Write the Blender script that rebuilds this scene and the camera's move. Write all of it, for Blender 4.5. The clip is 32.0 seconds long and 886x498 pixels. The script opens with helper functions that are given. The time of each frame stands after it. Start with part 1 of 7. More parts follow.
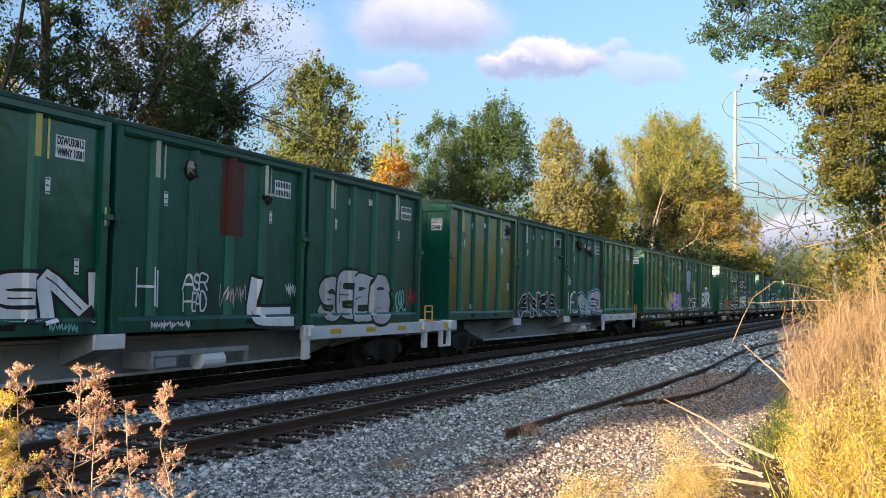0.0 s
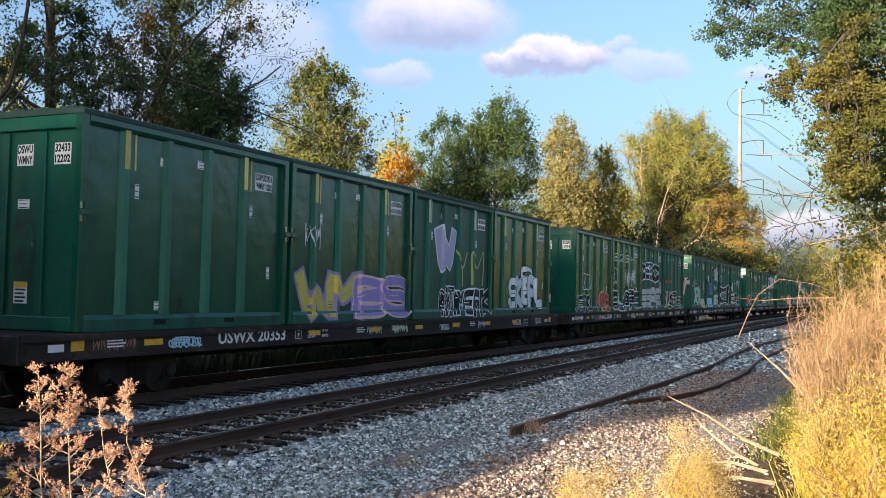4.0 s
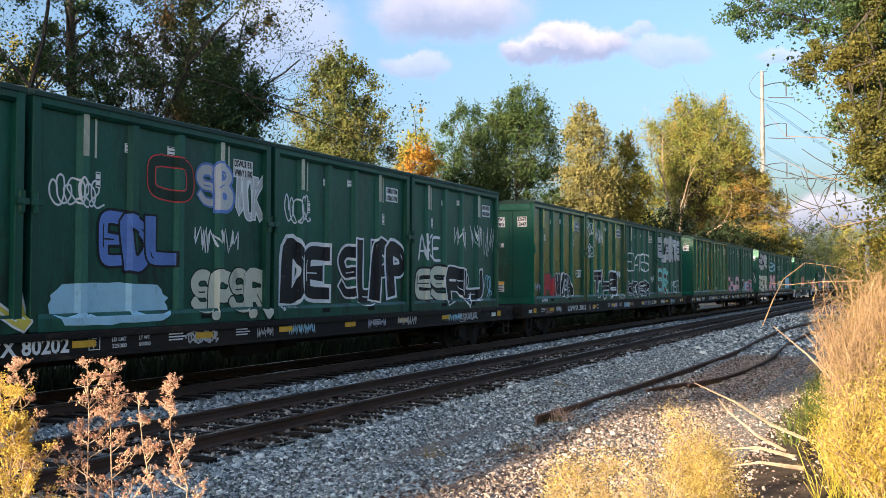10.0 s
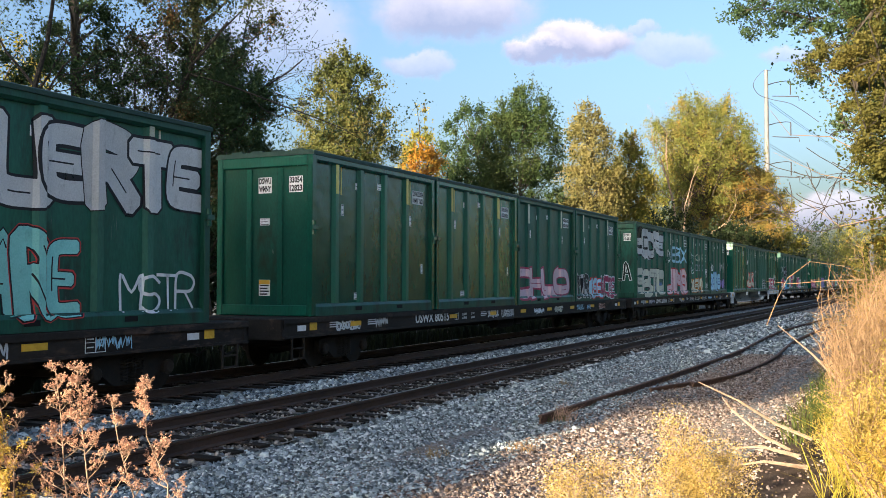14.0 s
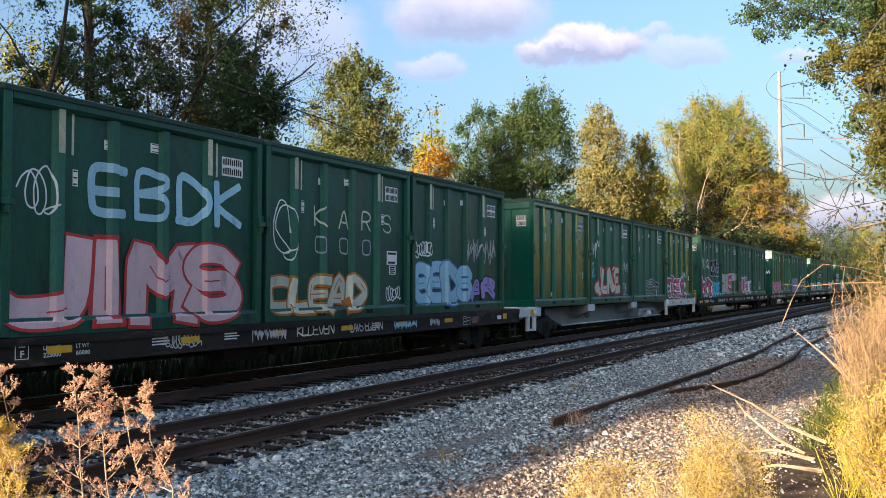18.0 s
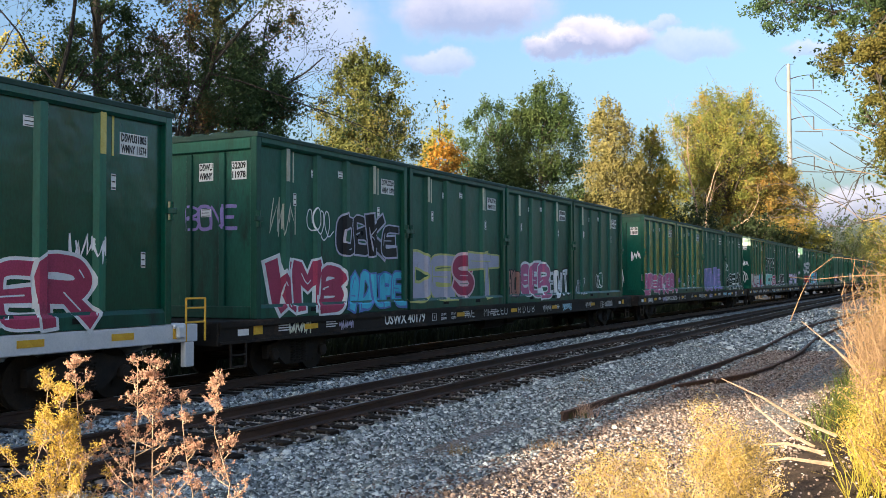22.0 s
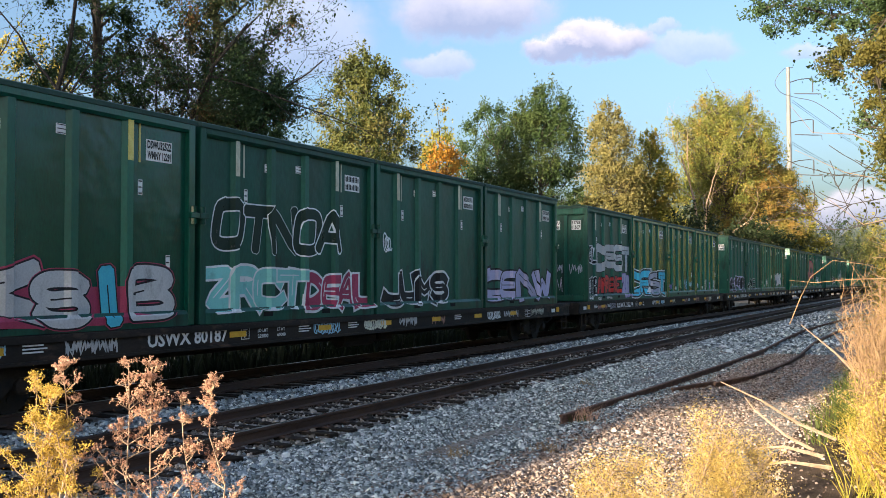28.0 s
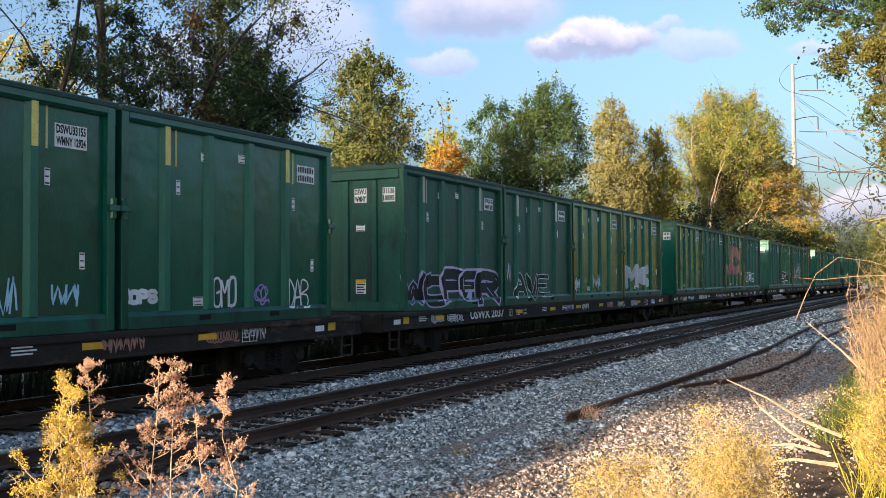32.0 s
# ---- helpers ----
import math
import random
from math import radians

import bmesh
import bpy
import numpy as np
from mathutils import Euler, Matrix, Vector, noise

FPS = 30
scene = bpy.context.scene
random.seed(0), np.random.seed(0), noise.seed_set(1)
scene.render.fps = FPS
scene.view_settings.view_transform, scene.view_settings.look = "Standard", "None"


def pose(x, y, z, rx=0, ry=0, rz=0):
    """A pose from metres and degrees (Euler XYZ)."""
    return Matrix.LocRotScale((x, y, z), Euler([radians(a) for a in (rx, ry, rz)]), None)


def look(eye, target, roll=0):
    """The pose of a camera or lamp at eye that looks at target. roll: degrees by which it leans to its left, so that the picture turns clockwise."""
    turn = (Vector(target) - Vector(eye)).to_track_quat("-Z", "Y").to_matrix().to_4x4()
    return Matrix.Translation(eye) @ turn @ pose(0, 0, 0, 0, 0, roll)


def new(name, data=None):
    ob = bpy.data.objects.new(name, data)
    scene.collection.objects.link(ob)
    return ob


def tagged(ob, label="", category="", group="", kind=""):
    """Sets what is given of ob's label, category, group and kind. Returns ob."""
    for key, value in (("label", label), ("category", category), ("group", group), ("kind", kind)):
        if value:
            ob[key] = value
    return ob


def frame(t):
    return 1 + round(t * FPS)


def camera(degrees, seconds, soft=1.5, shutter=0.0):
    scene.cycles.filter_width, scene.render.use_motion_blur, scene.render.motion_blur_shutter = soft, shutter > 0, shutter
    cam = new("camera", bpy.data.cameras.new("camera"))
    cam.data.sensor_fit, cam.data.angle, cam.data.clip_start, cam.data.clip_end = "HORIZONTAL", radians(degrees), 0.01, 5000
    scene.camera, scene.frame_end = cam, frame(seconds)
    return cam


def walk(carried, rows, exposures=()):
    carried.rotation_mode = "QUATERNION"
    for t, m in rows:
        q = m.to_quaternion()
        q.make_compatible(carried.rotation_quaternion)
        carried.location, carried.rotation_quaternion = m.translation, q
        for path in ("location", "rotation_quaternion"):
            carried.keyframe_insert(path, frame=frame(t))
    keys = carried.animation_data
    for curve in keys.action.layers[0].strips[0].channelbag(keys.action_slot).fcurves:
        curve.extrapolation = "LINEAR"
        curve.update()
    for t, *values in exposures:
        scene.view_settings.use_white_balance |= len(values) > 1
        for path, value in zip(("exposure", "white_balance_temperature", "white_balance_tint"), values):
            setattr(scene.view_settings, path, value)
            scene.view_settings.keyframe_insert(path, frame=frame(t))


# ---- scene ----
# The eye stands still beside the line; y runs along the track, x to the right, z = 0 at the rail tops.
PATH = [
    (0, 23.63, 2.70, 1.20), (0.5, 23.63, 2.67, 1.26), (1, 23.64, 2.66, 1.25), (1.5, 23.63, 2.65, 1.24),
    (2, 23.62, 2.60, 1.19), (2.5, 23.68, 2.59, 1.22), (3, 23.81, 2.60, 1.18), (3.5, 23.86, 2.59, 1.18),
    (5.5, 24.04, 2.32, 1.04), (6, 24.09, 2.24, 1.03), (6.5, 24.11, 2.18, 0.96), (7, 24.17, 2.14, 0.86),
    (7.5, 24.19, 2.07, 0.75), (8, 24.21, 1.99, 0.52), (8.5, 24.36, 1.89, 0.30), (9, 24.70, 1.85, 0.16),
    (9.5, 25.00, 1.90, 0.20), (10, 25.19, 1.97, 0.12), (10.5, 25.35, 2.04, -0.06), (11, 25.50, 2.03, -0.20),
    (11.5, 25.60, 2.00, -0.18), (12, 25.56, 1.99, -0.07), (12.5, 25.51, 1.98, 0.02), (13, 25.46, 1.95, 0.10),
    (13.5, 25.44, 1.91, 0.10), (14, 25.42, 1.92, 0.09), (14.5, 25.48, 2.05, -0.01), (16.5, 25.95, 2.59, 0.03),
    (17, 26.05, 2.49, -0.01), (17.5, 26.12, 2.28, 0.01), (18, 26.13, 2.09, 0.03), (18.5, 26.09, 1.98, 0.08),
    (19, 26.08, 1.93, 0.03), (19.5, 26.16, 1.89, -0.06), (20, 26.26, 1.84, -0.10), (20.5, 26.31, 1.79, -0.14),
    (21, 26.39, 1.74, -0.18), (21.5, 26.52, 1.75, -0.19), (22, 26.64, 1.76, -0.19), (22.5, 26.61, 1.75, -0.17),
    (23, 26.55, 1.72, -0.10), (23.5, 26.50, 1.76, -0.13), (24, 26.51, 1.79, -0.13), (24.5, 26.55, 1.80, -0.16),
    (25, 26.57, 1.80, -0.09), (25.5, 26.62, 1.81, -0.07), (27.5, 26.71, 1.91, -0.16), (28, 26.61, 1.92, -0.09),
    (28.5, 26.56, 1.95, -0.15), (29, 26.59, 1.95, -0.22), (29.5, 26.66, 1.95, -0.31), (30, 26.70, 1.93, -0.35),
    (30.5, 26.77, 1.90, -0.33), (31, 26.82, 1.89, -0.30), (31.5, 26.85, 1.87, -0.33), (32, 26.88, 1.85, -0.35),
]
EYE = Vector((-0.008, 0.0, 1.951))
cam = camera(49.05, 32.0, 0.78)


def facing(yaw, pitch, roll):
    a, b = radians(yaw), radians(pitch)
    return look(EYE, EYE + Vector((-math.sin(a) * math.cos(b), math.cos(a) * math.cos(b), math.sin(b))), roll)


walk(cam, [(t, facing(a, b, c)) for t, a, b, c in PATH])

# ---- light ----
SUN_AZ, SUN_EL = -16.0, 11.0     # the sun stands low behind the viewpoint, on the far side of the train
world = bpy.data.worlds.new("world")
scene.world = world
world.use_nodes = True
wn, wl = world.node_tree.nodes, world.node_tree.links
sky = wn.new("ShaderNodeTexSky")
sky.sky_type, sky.sun_disc = "NISHITA", False
sky.sun_elevation, sky.sun_rotation = radians(SUN_EL), radians(180 - SUN_AZ)
sky.air_density, sky.dust_density, sky.ozone_density = 1.0, 5.0, 2.0
tint = wn.new("ShaderNodeMix")
tint.data_type, tint.blend_type = "RGBA", "MULTIPLY"
tint.inputs[0].default_value, tint.inputs[7].default_value = 1.0, (0.860, 0.925, 1.02, 1)
wl.new(sky.outputs[0], tint.inputs[6])
wl.new(tint.outputs[2], wn["Background"].inputs[0])
wn["Background"].inputs[1].default_value = 0.095
sun = new("sun", bpy.data.lights.new("sun", "SUN"))
sun.data.energy, sun.data.angle, sun.data.color = 4.3, radians(0.6), (1.0, 0.82, 0.58)
sa, se = radians(SUN_AZ), radians(SUN_EL)
sun.matrix_world = look((math.sin(sa) * math.cos(se) * 60, -math.cos(sa) * math.cos(se) * 60, math.sin(se) * 60), (0, 0, 0))
scene.view_settings.exposure = 2.06


# ---- materials ----
def node_mat(name):
    m = bpy.data.materials.new(name)
    m.use_nodes = True
    return m, m.node_tree.nodes, m.node_tree.links, m.node_tree.nodes["Principled BSDF"]


def surface(name, c1, c2, scale=3.0, rough=0.7, bump=0.2, metal=0.0, fine=40.0, stretch=(1, 1, 1), spread=0.0, dirt=None, specular=0.4, bump_dist=0.01, scuff=None, dents=0.0):
    """Two colours mixed by coarse noise, with fine grain, relief, and an optional third colour in worn spots."""
    m, n, l, p = node_mat(name)
    tc, mp = n.new("ShaderNodeTexCoord"), n.new("ShaderNodeMapping")
    mp.inputs["Scale"].default_value = stretch
    l.new(tc.outputs["Object"], mp.inputs[0])
    a, b = n.new("ShaderNodeTexNoise"), n.new("ShaderNodeTexNoise")
    a.inputs["Scale"].default_value, a.inputs["Detail"].default_value, a.inputs["Roughness"].default_value = scale, 5, 0.65
    b.inputs["Scale"].default_value, b.inputs["Detail"].default_value = fine, 3
    l.new(mp.outputs[0], a.inputs[0])
    l.new(mp.outputs[0], b.inputs[0])
    ramp = n.new("ShaderNodeValToRGB")
    ramp.color_ramp.elements[0].position, ramp.color_ramp.elements[1].position = 0.35, 0.65
    ramp.color_ramp.elements[0].color, ramp.color_ramp.elements[1].color = (*c1, 1), (*c2, 1)
    l.new(a.outputs[0], ramp.inputs[0])
    out = ramp.outputs[0]
    grain = n.new("ShaderNodeMix")
    grain.data_type, grain.blend_type = "RGBA", "OVERLAY"
    grain.inputs[0].default_value = 0.35
    l.new(out, grain.inputs[6])
    l.new(b.outputs[0], grain.inputs[7])
    out = grain.outputs[2]
    if dirt:
        c = n.new("ShaderNodeTexNoise")
        c.inputs["Scale"].default_value, c.inputs["Detail"].default_value, c.inputs["Roughness"].default_value = dirt[1], 8, 0.7
        l.new(mp.outputs[0], c.inputs[0])
        r2 = n.new("ShaderNodeValToRGB")
        r2.color_ramp.elements[0].position, r2.color_ramp.elements[1].position = dirt[2], dirt[2] + 0.12
        l.new(c.outputs[0], r2.inputs[0])
        mx = n.new("ShaderNodeMix")
        mx.data_type = "RGBA"
        l.new(r2.outputs[0], mx.inputs[0])
        l.new(out, mx.inputs[6])
        mx.inputs[7].default_value = (*dirt[0], 1)
        out = mx.outputs[2]
    if scuff:                                         # pale runs and scratches, and shallow dents
        mp2, d, r3, mx = n.new("ShaderNodeMapping"), n.new("ShaderNodeTexNoise"), n.new("ShaderNodeValToRGB"), n.new("ShaderNodeMix")
        mp2.inputs["Scale"].default_value = (9, 9, 0.9)
        d.inputs["Scale"].default_value, d.inputs["Detail"].default_value, d.inputs["Roughness"].default_value = 1.6, 6, 0.62
        l.new(tc.outputs["Object"], mp2.inputs[0])
        l.new(mp2.outputs[0], d.inputs[0])
        r3.color_ramp.elements[0].position, r3.color_ramp.elements[1].position = scuff[1], scuff[1] + 0.09
        r3.color_ramp.elements[1].color = (0.75, 0.75, 0.75, 1)
        l.new(d.outputs[0], r3.inputs[0])
        mx.data_type = "RGBA"
        l.new(r3.outputs[0], mx.inputs[0])
        l.new(out, mx.inputs[6])
        mx.inputs[7].default_value = (*scuff[0], 1)
        out = mx.outputs[2]
    if spread:
        oi, hv, mr = n.new("ShaderNodeObjectInfo"), n.new("ShaderNodeHueSaturation"), n.new("ShaderNodeMapRange")
        mr.inputs[3].default_value, mr.inputs[4].default_value = 1 - spread, 1 + spread
        l.new(oi.outputs["Random"], mr.inputs[0])
        l.new(mr.outputs[0], hv.inputs["Value"])
        l.new(out, hv.inputs["Color"])
        out = hv.outputs[0]
    l.new(out, p.inputs["Base Color"])
    rr = n.new("ShaderNodeMapRange")
    rr.inputs[3].default_value, rr.inputs[4].default_value = max(0.05, rough - 0.15), min(1, rough + 0.15)
    l.new(a.outputs[0], rr.inputs[0])
    l.new(rr.outputs[0], p.inputs["Roughness"])
    p.inputs["Metallic"].default_value = metal
    p.inputs["Specular IOR Level"].default_value = specular
    if bump:
        bp = n.new("ShaderNodeBump")
        bp.inputs["Strength"].default_value, bp.inputs["Distance"].default_value = bump, bump_dist
        l.new(b.outputs[0], bp.inputs["Height"])
        l.new(bp.outputs[0], p.inputs["Normal"])
        if dents:                                     # the sheet is buckled between its ribs
            big, b2 = n.new("ShaderNodeTexNoise"), n.new("ShaderNodeBump")
            big.inputs["Scale"].default_value, big.inputs["Detail"].default_value = 1.7, 2
            l.new(tc.outputs["Object"], big.inputs[0])
            b2.inputs["Strength"].default_value, b2.inputs["Distance"].default_value = 1.0, dents
            l.new(big.outputs[0], b2.inputs["Height"])
            l.new(b2.outputs[0], bp.inputs["Normal"])
    return m


def leafy(name, colours, translucency=0.22):
    """Leaf blades: each takes its own colour along a ramp; some light comes through."""
    m, n, l, p = node_mat(name)
    mid = [sum(c[k] for c in colours) / len(colours) for k in range(3)]
    colours = [tuple(0.72 * c[k] + 0.28 * mid[k] for k in range(3)) for c in colours]
    g, ramp = n.new("ShaderNodeNewGeometry"), n.new("ShaderNodeValToRGB")
    while len(ramp.color_ramp.elements) < len(colours):
        ramp.color_ramp.elements.new(0.5)
    for i, c in enumerate(colours):
        ramp.color_ramp.elements[i].position, ramp.color_ramp.elements[i].color = i / (len(colours) - 1), (*c, 1)
    tc, a = n.new("ShaderNodeTexCoord"), n.new("ShaderNodeTexNoise")
    a.inputs["Scale"].default_value = 0.45
    l.new(tc.outputs["Object"], a.inputs[0])
    mx = n.new("ShaderNodeMix")
    mx.inputs[0].default_value = 0.68
    l.new(g.outputs["Random Per Island"], mx.inputs[2])
    patch = n.new("ShaderNodeMapRange")
    patch.inputs[1].default_value, patch.inputs[2].default_value = 0.34, 0.66
    l.new(a.outputs[0], patch.inputs[0])
    l.new(patch.outputs[0], mx.inputs[3])
    l.new(mx.outputs[0], ramp.inputs[0])
    l.new(ramp.outputs[0], p.inputs["Base Color"])
    p.inputs["Roughness"].default_value, p.inputs["Specular IOR Level"].default_value = 0.65, 0.2
    t, mix = n.new("ShaderNodeBsdfTranslucent"), n.new("ShaderNodeMixShader")
    l.new(ramp.outputs[0], t.inputs[0])
    mix.inputs[0].default_value = translucency
    l.new(p.outputs[0], mix.inputs[1])
    l.new(t.outputs[0], mix.inputs[2])
    l.new(mix.outputs[0], n["Material Output"].inputs[0])
    return m


M_GREEN = surface("container_paint", (0.0015, 0.070, 0.046), (0.0025, 0.106, 0.069), 0.8, 0.23, 0.06, 0, 30, (1, 1, 0.35), 0.22, ((0.008, 0.044, 0.026), 1.1, 0.58), 0.6, scuff=((0.08, 0.13, 0.11), 0.70), dents=0.02)
M_GREEN_OLD = surface("weathered_container_paint", (0.006, 0.063, 0.042), (0.010, 0.100, 0.066), 0.9, 0.46, 0.12, 0, 26, (1, 1, 0.3), 0.22, ((0.012, 0.032, 0.024), 1.2, 0.545), 0.32, scuff=((0.17, 0.20, 0.18), 0.67), dents=0.03)
# Ribs: slightly faded body paint, lightened further to paint in their highlights.
M_RIB = surface("rib_highlight_paint", (0.007, 0.104, 0.067), (0.012, 0.142, 0.091), 1.2, 0.32, 0.06, 0, 30, (1, 1, 0.3), 0.2, ((0.035, 0.075, 0.05), 2.0, 0.62), 0.5)
M_RIB_OLD = surface("weathered_rib_highlight_paint", (0.020, 0.100, 0.070), (0.034, 0.145, 0.104), 1.2, 0.5, 0.12, 0, 26, (1, 1, 0.3), 0.2, ((0.06, 0.08, 0.062), 1.8, 0.62), 0.26)
M_LID = surface("lid_paint", (0.012, 0.045, 0.034), (0.03, 0.07, 0.056), 1.5, 0.7, 0.2, 0, 30, (1, 1, 1), 0.2, ((0.10, 0.06, 0.04), 2.0, 0.66))
# Near-black for the darkness inside pockets and holes, which have no depth.
M_HOLE = surface("unlit_recess_black", (0.004, 0.004, 0.004), (0.008, 0.008, 0.008), 4, 0.9, 0)
M_YELLOW = surface("yellow_reflector", (0.62, 0.52, 0.12), (0.72, 0.64, 0.22), 5, 0.5, 0.05, 0, 50, (1, 1, 1), 0.2, ((0.4, 0.36, 0.2), 6, 0.66))
M_PALE = surface("faded_reflector", (0.45, 0.45, 0.33), (0.62, 0.62, 0.50), 5, 0.5, 0.05, 0, 50, (1, 1, 1), 0.2, ((0.3, 0.3, 0.22), 6, 0.62))
M_ORANGE = surface("orange_reflector", (0.75, 0.40, 0.03), (0.85, 0.50, 0.05), 5, 0.5, 0.05, 0, 50, (1, 1, 1), 0.1, ((0.4, 0.3, 0.1), 6, 0.68))
M_WHITE = surface("white_sticker", (0.80, 0.80, 0.78), (0.90, 0.90, 0.88), 6, 0.5, 0.05, 0, 60, (1, 1, 1), 0.08, ((0.4, 0.4, 0.36), 8, 0.68))
M_INK = surface("black_print", (0.012, 0.012, 0.012), (0.02, 0.02, 0.02), 6, 0.6, 0)
M_BAG = surface("grey_film", (0.20, 0.21, 0.21), (0.34, 0.35, 0.35), 6, 0.4, 0.3)
M_CARD = surface("cardboard", (0.20, 0.11, 0.045), (0.30, 0.17, 0.07), 5, 0.9, 0.2)
M_BLACK = surface("car_black", (0.016, 0.0135, 0.0115), (0.040, 0.032, 0.026), 1.2, 0.75, 0.2, 0, 30, (1, 0.4, 1), 0.2, ((0.095, 0.060, 0.045), 2.0, 0.54), 0.22)
M_UNDER = surface("running_gear", (0.010, 0.008, 0.007), (0.030, 0.022, 0.016), 4, 0.85, 0.3, 0.0, 40, (1, 1, 1), 0.2, ((0.06, 0.04, 0.025), 4, 0.64))
M_GREY = surface("spine_grey", (0.22, 0.24, 0.24), (0.32, 0.34, 0.34), 1.5, 0.6, 0.15, 0, 30, (1, 0.5, 1), 0.1, ((0.09, 0.075, 0.06), 2.5, 0.6))
M_WHITECAR = surface("spine_white", (0.68, 0.70, 0.72), (0.82, 0.83, 0.85), 2, 0.55, 0.1, 0, 30, (1, 1, 1), 0.08, ((0.25, 0.22, 0.2), 4, 0.66))
M_RAIL = surface("rail_rust", (0.045, 0.026, 0.019), (0.085, 0.05, 0.036), 3, 0.75, 0.25, 0.0, 60, (1, 0.3, 1))
M_RAILTOP = surface("rail_head", (0.20, 0.18, 0.17), (0.40, 0.39, 0.38), 3, 0.28, 0.1, 0.8, 60, (1, 0.2, 1))
M_TIE = surface("tie_wood", (0.014, 0.011, 0.009), (0.036, 0.028, 0.022), 3, 0.95, 0.5, 0, 30, (0.25, 3, 3), 0.3, ((0.08, 0.07, 0.06), 4, 0.68), 0.1)
M_BARK = surface("bark", (0.035, 0.027, 0.02), (0.085, 0.07, 0.055), 6, 0.9, 0.6, 0, 30, (1, 1, 0.25))
M_DARKTWIG = surface("dark_twig", (0.022, 0.018, 0.014), (0.055, 0.045, 0.036), 8, 0.9, 0.3, 0, 60)
M_TWIG = surface("dry_twig", (0.20, 0.135, 0.095), (0.38, 0.275, 0.20), 8, 0.85, 0.3, 0, 60)
M_CANE = surface("brown_cane", (0.15, 0.090, 0.05), (0.30, 0.195, 0.11), 8, 0.85, 0.3, 0, 60)
M_POLE = surface("pole_steel", (0.135, 0.138, 0.145), (0.17, 0.174, 0.18), 1, 0.6, 0.05)
M_WIRE = surface("wire_dark", (0.03, 0.03, 0.035), (0.05, 0.05, 0.055), 5, 0.6, 0)
M_RUST = surface("siding_rust", (0.09, 0.048, 0.034), (0.19, 0.105, 0.072), 5, 0.85, 0.3, 0, 60)


def stone_material(name, tones):
    """Broken stones: each has its own tone, with grain and a rough skin."""
    m, n, l, p = node_mat(name)
    g, ramp = n.new("ShaderNodeNewGeometry"), n.new("ShaderNodeValToRGB")
    while len(ramp.color_ramp.elements) < len(tones):
        ramp.color_ramp.elements.new(0.5)
    for i, c in enumerate(tones):
        ramp.color_ramp.elements[i].position, ramp.color_ramp.elements[i].color = i / (len(tones) - 1), (*c, 1)
    l.new(g.outputs["Random Per Island"], ramp.inputs[0])
    tc, a = n.new("ShaderNodeTexCoord"), n.new("ShaderNodeTexNoise")
    a.inputs["Scale"].default_value, a.inputs["Detail"].default_value = 60, 4
    l.new(tc.outputs["Object"], a.inputs[0])
    mx = n.new("ShaderNodeMix")
    mx.data_type, mx.blend_type = "RGBA", "OVERLAY"
    mx.inputs[0].default_value = 0.5
    l.new(ramp.outputs[0], mx.inputs[6])
    l.new(a.outputs[0], mx.inputs[7])
    l.new(mx.outputs[2], p.inputs["Base Color"])
    p.inputs["Roughness"].default_value, p.inputs["Specular IOR Level"].default_value = 0.85, 0.25
    bp = n.new("ShaderNodeBump")
    bp.inputs["Strength"].default_value, bp.inputs["Distance"].default_value = 0.4, 0.004
    l.new(a.outputs[0], bp.inputs["Height"])
    l.new(bp.outputs[0], p.inputs["Normal"])
    return m


M_STONE = stone_material("ballast_stone", [(0.045, 0.055, 0.056), (0.14, 0.165, 0.175), (0.27, 0.31, 0.325), (0.42, 0.47, 0.48), (0.80, 0.85, 0.84)])
M_SOILSTONE = stone_material("gravel_stone", [(0.055, 0.040, 0.033), (0.15, 0.108, 0.088), (0.26, 0.195, 0.165), (0.33, 0.265, 0.23), (0.48, 0.42, 0.385)])


def ballast_material(name, c1, c2, c3, size):
    m, n, l, p = node_mat(name)
    tc, v, nz = n.new("ShaderNodeTexCoord"), n.new("ShaderNodeTexVoronoi"), n.new("ShaderNodeTexNoise")
    v.inputs["Scale"].default_value = size
    nz.inputs["Scale"].default_value, nz.inputs["Detail"].default_value = 0.35, 6
    l.new(tc.outputs["Object"], v.inputs["Vector"])
    l.new(tc.outputs["Object"], nz.inputs[0])
    sep, ramp = n.new("ShaderNodeSeparateColor"), n.new("ShaderNodeValToRGB")
    l.new(v.outputs["Color"], sep.inputs[0])
    ramp.color_ramp.elements[0].color, ramp.color_ramp.elements[1].color = (*c1, 1), (*c2, 1)
    l.new(sep.outputs[0], ramp.inputs[0])
    r2 = n.new("ShaderNodeValToRGB")
    r2.color_ramp.elements[0].position, r2.color_ramp.elements[1].position = 0.45, 0.62
    l.new(nz.outputs[0], r2.inputs[0])
    mx = n.new("ShaderNodeMix")
    mx.data_type = "RGBA"
    l.new(r2.outputs[0], mx.inputs[0])
    l.new(ramp.outputs[0], mx.inputs[6])
    mx.inputs[7].default_value = (*c3, 1)
    l.new(mx.outputs[2], p.inputs["Base Color"])
    p.inputs["Roughness"].default_value = 0.95
    bp = n.new("ShaderNodeBump")
    bp.inputs["Strength"].default_value, bp.inputs["Distance"].default_value, bp.invert = 1.0, 0.04, True
    l.new(v.outputs["Distance"], bp.inputs["Height"])
    l.new(bp.outputs[0], p.inputs["Normal"])
    return m


